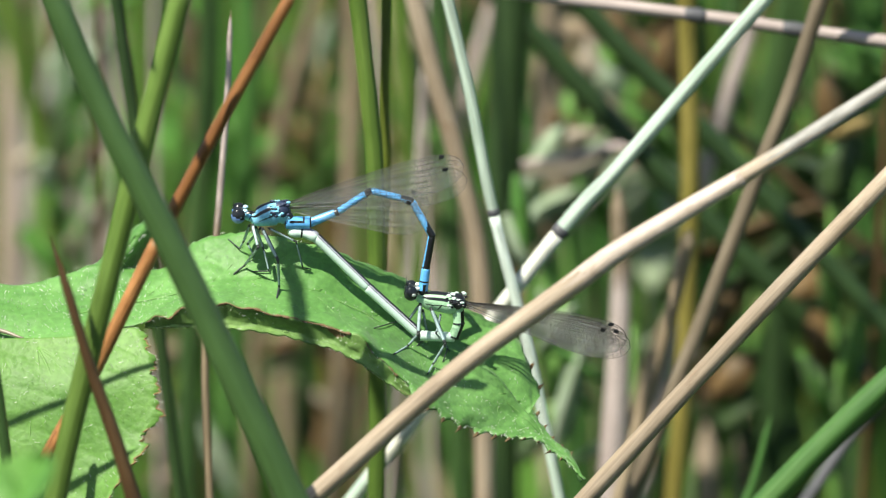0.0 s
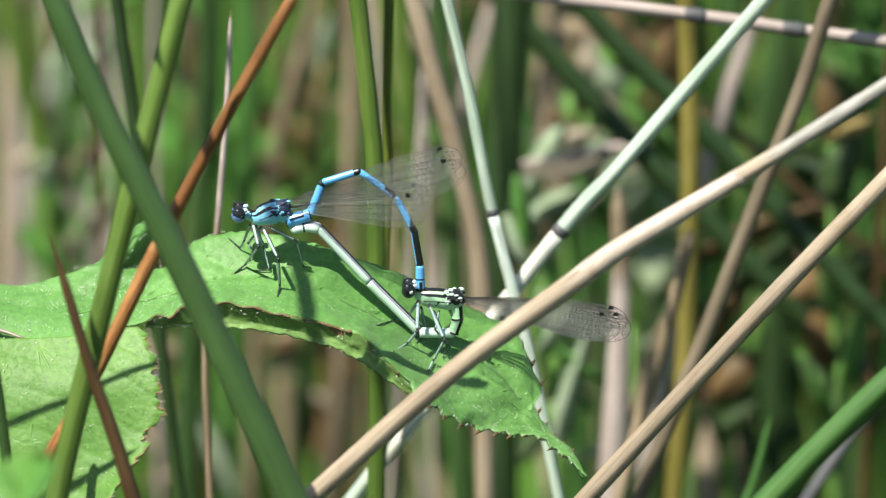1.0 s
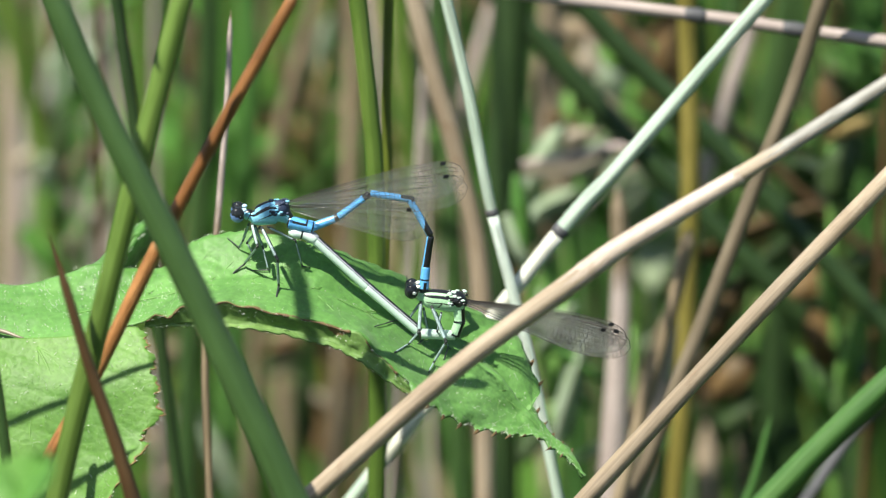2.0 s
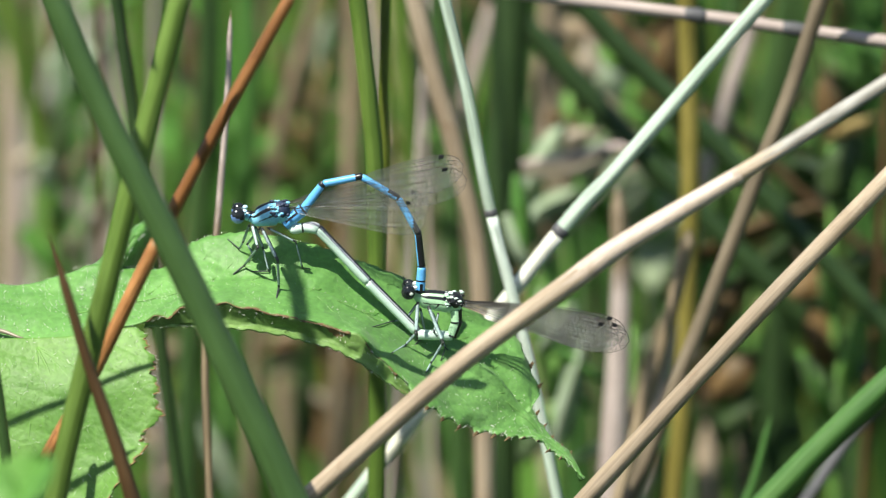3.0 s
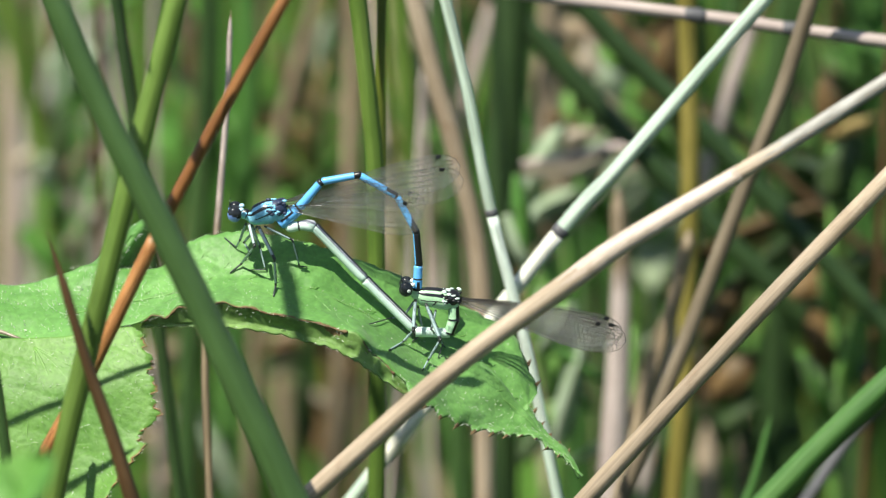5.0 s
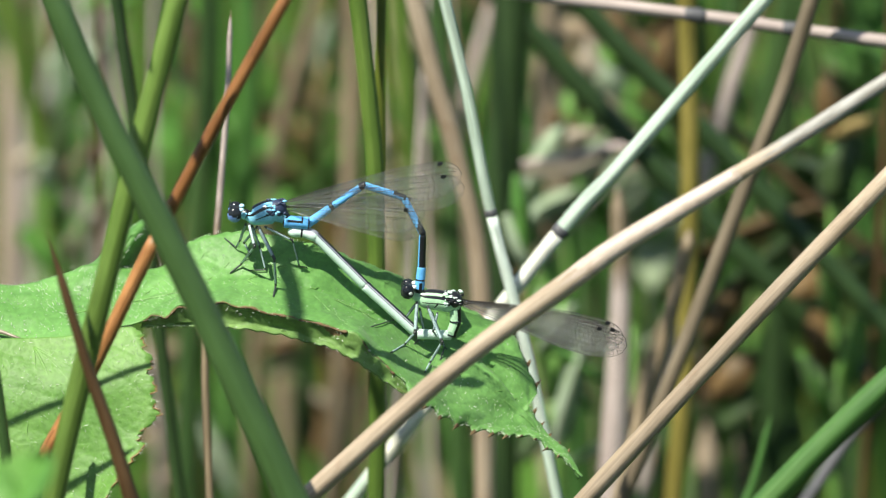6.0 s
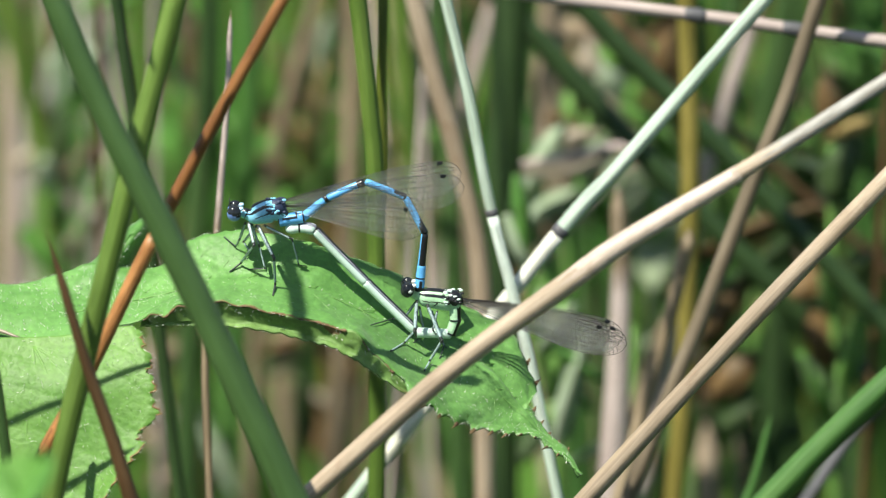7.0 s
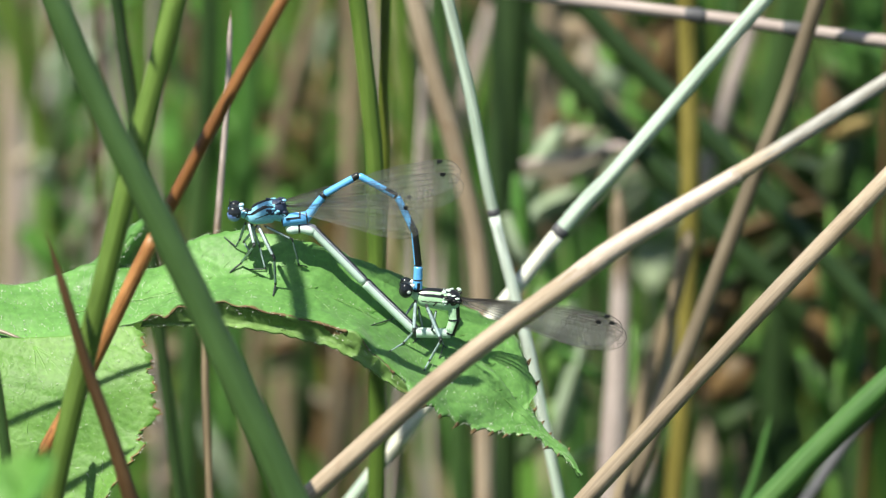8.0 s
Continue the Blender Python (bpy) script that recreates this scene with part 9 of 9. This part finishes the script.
    walk(rings[5], [
        (0.0, pose(-0.015003, 0.000000, 0.015824, 0, -165.87, 0)), (0.2, pose(-0.014781, 0.000000, 0.016334, 0, -170.82, 0)),
        (0.3, pose(-0.014667, 0.000000, 0.016589, 0, -173.69, 0)), (0.5, pose(-0.014437, 0.000000, 0.017096, 0, -181.60, 0)),
        (0.7, pose(-0.014278, 0.000000, 0.017076, 0, -179.67, 0)), (0.8, pose(-0.014199, 0.000000, 0.017065, 0, -179.52, 0)),
        (1.0, pose(-0.014043, 0.000000, 0.017043, 0, -178.28, 0)), (1.2, pose(-0.014379, 0.000000, 0.016528, 0, -175.35, 0)),
        (1.3, pose(-0.014542, 0.000000, 0.016268, 0, -173.07, 0)), (1.5, pose(-0.014861, 0.000000, 0.015744, 0, -168.01, 0)),
        (1.7, pose(-0.014805, 0.000000, 0.015892, 0, -170.98, 0)), (1.9, pose(-0.015151, 0.000000, 0.015164, 0, -158.18, 0)),
        (2.2, pose(-0.014905, 0.000000, 0.015952, 0, -169.01, 0)), (2.4, pose(-0.014741, 0.000000, 0.016478, 0, -175.83, 0)),
        (2.6, pose(-0.014671, 0.000000, 0.016627, 0, -175.88, 0)), (2.8, pose(-0.014495, 0.000000, 0.016710, 0, -176.62, 0)),
        (3.0, pose(-0.014438, 0.000000, 0.016859, 0, -178.97, 0)), (3.2, pose(-0.014464, 0.000000, 0.016650, 0, -175.47, 0)),
        (3.3, pose(-0.014476, 0.000000, 0.016546, 0, -174.94, 0)), (3.5, pose(-0.014503, 0.000000, 0.016338, 0, -173.03, 0)),
        (3.7, pose(-0.014702, 0.000000, 0.015895, 0, -168.65, 0)), (3.8, pose(-0.014799, 0.000000, 0.015673, 0, -165.51, 0)),
        (4.0, pose(-0.014991, 0.000000, 0.015227, 0, -160.81, 0)), (4.2, pose(-0.015019, 0.000000, 0.015419, 0, -163.32, 0)),
        (4.5, pose(-0.015061, 0.000000, 0.015709, 0, -165.00, 0)), (4.7, pose(-0.014993, 0.000000, 0.015714, 0, -162.34, 0)),
        (4.9, pose(-0.014705, 0.000000, 0.016575, 0, -177.18, 0)), (5.2, pose(-0.014590, 0.000000, 0.016813, 0, -182.33, 0)),
        (5.5, pose(-0.014591, 0.000000, 0.016515, 0, -177.43, 0)), (5.8, pose(-0.014618, 0.000000, 0.015743, 0, -164.16, 0)),
        (6.0, pose(-0.014550, 0.000000, 0.015747, 0, -166.13, 0)), (6.2, pose(-0.014797, 0.000000, 0.015502, 0, -162.69, 0)),
        (6.5, pose(-0.015167, 0.000000, 0.015132, 0, -158.62, 0)), (6.8, pose(-0.014916, 0.000000, 0.015930, 0, -169.44, 0)),
        (7.0, pose(-0.014748, 0.000000, 0.016462, 0, -176.21, 0)), (7.2, pose(-0.014654, 0.000000, 0.016642, 0, -176.26, 0)),
        (7.5, pose(-0.014511, 0.000000, 0.016912, 0, -181.56, 0)), (7.8, pose(-0.014483, 0.000000, 0.016658, 0, -176.53, 0)),
        (8.0, pose(-0.014465, 0.000000, 0.016488, 0, -173.23, 0)),
    ])
    wings = [o for o in female.children if o.name.startswith("wing") and "joint" not in o.name]
    walk(wings[0], [
        (0.0, pose(0.003165, 0.000000, 0.007495, 4, 12.94, -6)), (0.2, pose(0.003165, 0.000000, 0.007495, 4, 12.46, -6)),
        (0.3, pose(0.003165, 0.000000, 0.007495, 4, 12.22, -6)), (0.5, pose(0.003165, 0.000000, 0.007495, 4, 11.73, -6)),
        (0.7, pose(0.003165, 0.000000, 0.007495, 4, 11.09, -6)), (0.8, pose(0.003165, 0.000000, 0.007495, 4, 10.77, -6)),
        (1.0, pose(0.003165, 0.000000, 0.007495, 4, 10.14, -6)), (1.2, pose(0.003165, 0.000000, 0.007495, 4, 11.15, -6)),
        (1.3, pose(0.003165, 0.000000, 0.007495, 4, 11.66, -6)), (1.5, pose(0.003165, 0.000000, 0.007495, 4, 12.67, -6)),
        (1.7, pose(0.003165, 0.000000, 0.007495, 4, 12.50, -6)), (1.9, pose(0.003165, 0.000000, 0.007495, 4, 14.05, -6)),
        (2.2, pose(0.003165, 0.000000, 0.007495, 4, 13.63, -6)), (2.4, pose(0.003165, 0.000000, 0.007495, 4, 13.36, -6)),
        (2.6, pose(0.003165, 0.000000, 0.007495, 4, 12.88, -6)), (2.8, pose(0.003165, 0.000000, 0.007495, 4, 11.57, -6)),
        (3.0, pose(0.003165, 0.000000, 0.007495, 4, 11.40, -6)), (3.2, pose(0.003165, 0.000000, 0.007495, 4, 11.73, -6)),
        (3.3, pose(0.003165, 0.000000, 0.007495, 4, 11.89, -6)), (3.5, pose(0.003165, 0.000000, 0.007495, 4, 12.21, -6)),
        (3.7, pose(0.003165, 0.000000, 0.007495, 4, 12.74, -6)), (3.8, pose(0.003165, 0.000000, 0.007495, 4, 13.01, -6)),
        (4.0, pose(0.003165, 0.000000, 0.007495, 4, 13.54, -6)), (4.2, pose(0.003165, 0.000000, 0.007495, 4, 13.71, -6)),
        (4.5, pose(0.003165, 0.000000, 0.007495, 4, 13.97, -6)), (4.7, pose(0.003165, 0.000000, 0.007495, 4, 13.91, -6)),
        (4.9, pose(0.003165, 0.000000, 0.007495, 4, 12.66, -6)), (5.2, pose(0.003165, 0.000000, 0.007495, 4, 12.00, -6)),
        (5.5, pose(0.003165, 0.000000, 0.007495, 4, 11.70, -6)), (5.8, pose(0.003165, 0.000000, 0.007495, 4, 13.59, -6)),
        (6.0, pose(0.003165, 0.000000, 0.007495, 4, 13.54, -6)), (6.2, pose(0.003165, 0.000000, 0.007495, 4, 13.69, -6)),
        (6.5, pose(0.003165, 0.000000, 0.007495, 4, 13.93, -6)), (6.8, pose(0.003165, 0.000000, 0.007495, 4, 13.55, -6)),
        (7.0, pose(0.003165, 0.000000, 0.007495, 4, 13.30, -6)), (7.2, pose(0.003165, 0.000000, 0.007495, 4, 12.96, -6)),
        (7.5, pose(0.003165, 0.000000, 0.007495, 4, 12.44, -6)), (7.8, pose(0.003165, 0.000000, 0.007495, 4, 12.32, -6)),
        (8.0, pose(0.003165, 0.000000, 0.007495, 4, 12.24, -6)),
    ])
    walk(wings[1], [
        (0.0, pose(0.003165, 0.000000, 0.007423, -4, 13.63, 6)), (0.2, pose(0.003165, 0.000000, 0.007423, -4, 13.15, 6)),
        (0.3, pose(0.003165, 0.000000, 0.007423, -4, 12.91, 6)), (0.5, pose(0.003165, 0.000000, 0.007423, -4, 12.42, 6)),
        (0.7, pose(0.003165, 0.000000, 0.007423, -4, 11.78, 6)), (0.8, pose(0.003165, 0.000000, 0.007423, -4, 11.46, 6)),
        (1.0, pose(0.003165, 0.000000, 0.007423, -4, 10.83, 6)), (1.2, pose(0.003165, 0.000000, 0.007423, -4, 11.84, 6)),
        (1.3, pose(0.003165, 0.000000, 0.007423, -4, 12.35, 6)), (1.5, pose(0.003165, 0.000000, 0.007423, -4, 13.36, 6)),
        (1.7, pose(0.003165, 0.000000, 0.007423, -4, 13.19, 6)), (1.9, pose(0.003165, 0.000000, 0.007423, -4, 14.74, 6)),
        (2.2, pose(0.003165, 0.000000, 0.007423, -4, 14.32, 6)), (2.4, pose(0.003165, 0.000000, 0.007423, -4, 14.05, 6)),
        (2.6, pose(0.003165, 0.000000, 0.007423, -4, 13.57, 6)), (2.8, pose(0.003165, 0.000000, 0.007423, -4, 12.26, 6)),
        (3.0, pose(0.003165, 0.000000, 0.007423, -4, 12.09, 6)), (3.2, pose(0.003165, 0.000000, 0.007423, -4, 12.42, 6)),
        (3.3, pose(0.003165, 0.000000, 0.007423, -4, 12.58, 6)), (3.5, pose(0.003165, 0.000000, 0.007423, -4, 12.90, 6)),
        (3.7, pose(0.003165, 0.000000, 0.007423, -4, 13.43, 6)), (3.8, pose(0.003165, 0.000000, 0.007423, -4, 13.70, 6)),
        (4.0, pose(0.003165, 0.000000, 0.007423, -4, 14.23, 6)), (4.2, pose(0.003165, 0.000000, 0.007423, -4, 14.40, 6)),
        (4.5, pose(0.003165, 0.000000, 0.007423, -4, 14.66, 6)), (4.7, pose(0.003165, 0.000000, 0.007423, -4, 14.60, 6)),
        (4.9, pose(0.003165, 0.000000, 0.007423, -4, 13.35, 6)), (5.2, pose(0.003165, 0.000000, 0.007423, -4, 12.69, 6)),
        (5.5, pose(0.003165, 0.000000, 0.007423, -4, 12.39, 6)), (5.8, pose(0.003165, 0.000000, 0.007423, -4, 14.28, 6)),
        (6.0, pose(0.003165, 0.000000, 0.007423, -4, 14.23, 6)), (6.2, pose(0.003165, 0.000000, 0.007423, -4, 14.38, 6)),
        (6.5, pose(0.003165, 0.000000, 0.007423, -4, 14.62, 6)), (6.8, pose(0.003165, 0.000000, 0.007423, -4, 14.24, 6)),
        (7.0, pose(0.003165, 0.000000, 0.007423, -4, 13.99, 6)), (7.2, pose(0.003165, 0.000000, 0.007423, -4, 13.64, 6)),
        (7.5, pose(0.003165, 0.000000, 0.007423, -4, 13.13, 6)), (7.8, pose(0.003165, 0.000000, 0.007423, -4, 13.01, 6)),
        (8.0, pose(0.003165, 0.000000, 0.007423, -4, 12.93, 6)),
    ])
    walk(wings[2], [
        (0.0, pose(0.003025, 0.000000, 0.007205, 6, 10.40, -14)), (0.2, pose(0.003025, 0.000000, 0.007205, 6, 9.91, -14)),
        (0.3, pose(0.003025, 0.000000, 0.007205, 6, 9.67, -14)), (0.5, pose(0.003025, 0.000000, 0.007205, 6, 9.18, -14)),
        (0.7, pose(0.003025, 0.000000, 0.007205, 6, 8.55, -14)), (0.8, pose(0.003025, 0.000000, 0.007205, 6, 8.23, -14)),
        (1.0, pose(0.003025, 0.000000, 0.007205, 6, 7.59, -14)), (1.2, pose(0.003025, 0.000000, 0.007205, 6, 8.61, -14)),
        (1.3, pose(0.003025, 0.000000, 0.007205, 6, 9.11, -14)), (1.5, pose(0.003025, 0.000000, 0.007205, 6, 10.13, -14)),
        (1.7, pose(0.003025, 0.000000, 0.007205, 6, 9.96, -14)), (1.9, pose(0.003025, 0.000000, 0.007205, 6, 11.51, -14)),
        (2.2, pose(0.003025, 0.000000, 0.007205, 6, 11.09, -14)), (2.4, pose(0.003025, 0.000000, 0.007205, 6, 10.81, -14)),
        (2.6, pose(0.003025, 0.000000, 0.007205, 6, 10.33, -14)), (2.8, pose(0.003025, 0.000000, 0.007205, 6, 9.03, -14)),
        (3.0, pose(0.003025, 0.000000, 0.007205, 6, 8.86, -14)), (3.2, pose(0.003025, 0.000000, 0.007205, 6, 9.18, -14)),
        (3.3, pose(0.003025, 0.000000, 0.007205, 6, 9.34, -14)), (3.5, pose(0.003025, 0.000000, 0.007205, 6, 9.67, -14)),
        (3.7, pose(0.003025, 0.000000, 0.007205, 6, 10.20, -14)), (3.8, pose(0.003025, 0.000000, 0.007205, 6, 10.46, -14)),
        (4.0, pose(0.003025, 0.000000, 0.007205, 6, 10.99, -14)), (4.2, pose(0.003025, 0.000000, 0.007205, 6, 11.16, -14)),
        (4.5, pose(0.003025, 0.000000, 0.007205, 6, 11.42, -14)), (4.7, pose(0.003025, 0.000000, 0.007205, 6, 11.37, -14)),
        (4.9, pose(0.003025, 0.000000, 0.007205, 6, 10.12, -14)), (5.2, pose(0.003025, 0.000000, 0.007205, 6, 9.46, -14)),
        (5.5, pose(0.003025, 0.000000, 0.007205, 6, 9.15, -14)), (5.8, pose(0.003025, 0.000000, 0.007205, 6, 11.05, -14)),
        (6.0, pose(0.003025, 0.000000, 0.007205, 6, 10.99, -14)), (6.2, pose(0.003025, 0.000000, 0.007205, 6, 11.15, -14)),
        (6.5, pose(0.003025, 0.000000, 0.007205, 6, 11.38, -14)), (6.8, pose(0.003025, 0.000000, 0.007205, 6, 11.00, -14)),
        (7.0, pose(0.003025, 0.000000, 0.007205, 6, 10.75, -14)), (7.2, pose(0.003025, 0.000000, 0.007205, 6, 10.41, -14)),
        (7.5, pose(0.003025, 0.000000, 0.007205, 6, 9.90, -14)), (7.8, pose(0.003025, 0.000000, 0.007205, 6, 9.78, -14)),
        (8.0, pose(0.003025, 0.000000, 0.007205, 6, 9.70, -14)),
    ])
    walk(wings[3], [
        (0.0, pose(0.003025, 0.000000, 0.007277, -6, 15.62, 14)), (0.2, pose(0.003025, 0.000000, 0.007277, -6, 15.14, 14)),
        (0.3, pose(0.003025, 0.000000, 0.007277, -6, 14.90, 14)), (0.5, pose(0.003025, 0.000000, 0.007277, -6, 14.41, 14)),
        (0.7, pose(0.003025, 0.000000, 0.007277, -6, 13.77, 14)), (0.8, pose(0.003025, 0.000000, 0.007277, -6, 13.45, 14)),
        (1.0, pose(0.003025, 0.000000, 0.007277, -6, 12.82, 14)), (1.2, pose(0.003025, 0.000000, 0.007277, -6, 13.83, 14)),
        (1.3, pose(0.003025, 0.000000, 0.007277, -6, 14.34, 14)), (1.5, pose(0.003025, 0.000000, 0.007277, -6, 15.35, 14)),
        (1.7, pose(0.003025, 0.000000, 0.007277, -6, 15.18, 14)), (1.9, pose(0.003025, 0.000000, 0.007277, -6, 16.73, 14)),
        (2.2, pose(0.003025, 0.000000, 0.007277, -6, 16.31, 14)), (2.4, pose(0.003025, 0.000000, 0.007277, -6, 16.04, 14)),
        (2.6, pose(0.003025, 0.000000, 0.007277, -6, 15.56, 14)), (2.8, pose(0.003025, 0.000000, 0.007277, -6, 14.25, 14)),
        (3.0, pose(0.003025, 0.000000, 0.007277, -6, 14.08, 14)), (3.2, pose(0.003025, 0.000000, 0.007277, -6, 14.41, 14)),
        (3.3, pose(0.003025, 0.000000, 0.007277, -6, 14.57, 14)), (3.5, pose(0.003025, 0.000000, 0.007277, -6, 14.89, 14)),
        (3.7, pose(0.003025, 0.000000, 0.007277, -6, 15.42, 14)), (3.8, pose(0.003025, 0.000000, 0.007277, -6, 15.69, 14)),
        (4.0, pose(0.003025, 0.000000, 0.007277, -6, 16.22, 14)), (4.2, pose(0.003025, 0.000000, 0.007277, -6, 16.39, 14)),
        (4.5, pose(0.003025, 0.000000, 0.007277, -6, 16.65, 14)), (4.7, pose(0.003025, 0.000000, 0.007277, -6, 16.59, 14)),
        (4.9, pose(0.003025, 0.000000, 0.007277, -6, 15.34, 14)), (5.2, pose(0.003025, 0.000000, 0.007277, -6, 14.68, 14)),
        (5.5, pose(0.003025, 0.000000, 0.007277, -6, 14.38, 14)), (5.8, pose(0.003025, 0.000000, 0.007277, -6, 16.27, 14)),
        (6.0, pose(0.003025, 0.000000, 0.007277, -6, 16.22, 14)), (6.2, pose(0.003025, 0.000000, 0.007277, -6, 16.37, 14)),
        (6.5, pose(0.003025, 0.000000, 0.007277, -6, 16.61, 14)), (6.8, pose(0.003025, 0.000000, 0.007277, -6, 16.23, 14)),
        (7.0, pose(0.003025, 0.000000, 0.007277, -6, 15.98, 14)), (7.2, pose(0.003025, 0.000000, 0.007277, -6, 15.64, 14)),
        (7.5, pose(0.003025, 0.000000, 0.007277, -6, 15.12, 14)), (7.8, pose(0.003025, 0.000000, 0.007277, -6, 15.00, 14)),
        (8.0, pose(0.003025, 0.000000, 0.007277, -6, 14.92, 14)),
    ])
    # Stalks that stir in the wind.
    sway(stem_c, [(0, 0.000), (0.5, -0.014), (1, 0.030), (1.5, 0.044), (3, 0.000), (3.5, -0.014), (4, -0.029), (4.5, -0.058), (6, -0.044), (6.5, -0.073), (7, -0.073), (7.5, -0.073), (8, -0.073)])
    sway(stem_b, [(0, 0.000), (0.5, -0.011), (1, 0.024), (1.5, 0.035), (3, 0.000), (3.5, -0.011), (4, -0.023), (4.5, -0.047), (6, -0.035), (6.5, -0.058), (7, -0.058), (7.5, -0.058), (8, -0.058)])
    sway(stem_d, [(0, 0.000), (1.5, -0.010), (3.5, -0.020), (6, -0.040), (8, -0.050)])
    sway(stem_e, [(0, 0.000), (1.5, -0.020), (3.5, -0.040), (6, -0.050), (8, -0.050)])
    sway(stem_i2, [(0, 0.000), (1, 0.038), (1.5, 0.038), (3, -0.019), (3.5, -0.057), (4.5, -0.077), (6.5, -0.086), (7, -0.057), (8, -0.019)])
    sway(stem_h, [(0, 0.000), (0.5, -0.015), (1, -0.015), (1.5, -0.015), (3, -0.044), (3.5, -0.030), (4, -0.044), (4.5, -0.030), (6, -0.044), (6.5, -0.044), (7, -0.030), (7.5, 0.000), (8, 0.000)])
    sway(stem_t, [(0, 0.000), (0.5, 0.057), (1, 0.153), (1.5, 0.048), (3, 0.000), (3.5, -0.077), (4.5, -0.144), (6, -0.134), (6.5, -0.144), (7, -0.038), (7.5, -0.019), (8, -0.048)])
    sway(stem_s, [(0, 0.000), (0.5, -0.032), (1, 0.129), (1.5, 0.113), (3, 0.016), (3.5, 0.024), (4, 0.000), (4.5, -0.096), (6, -0.048), (6.5, -0.129), (7, 0.000), (8, 0.032)])


motions()
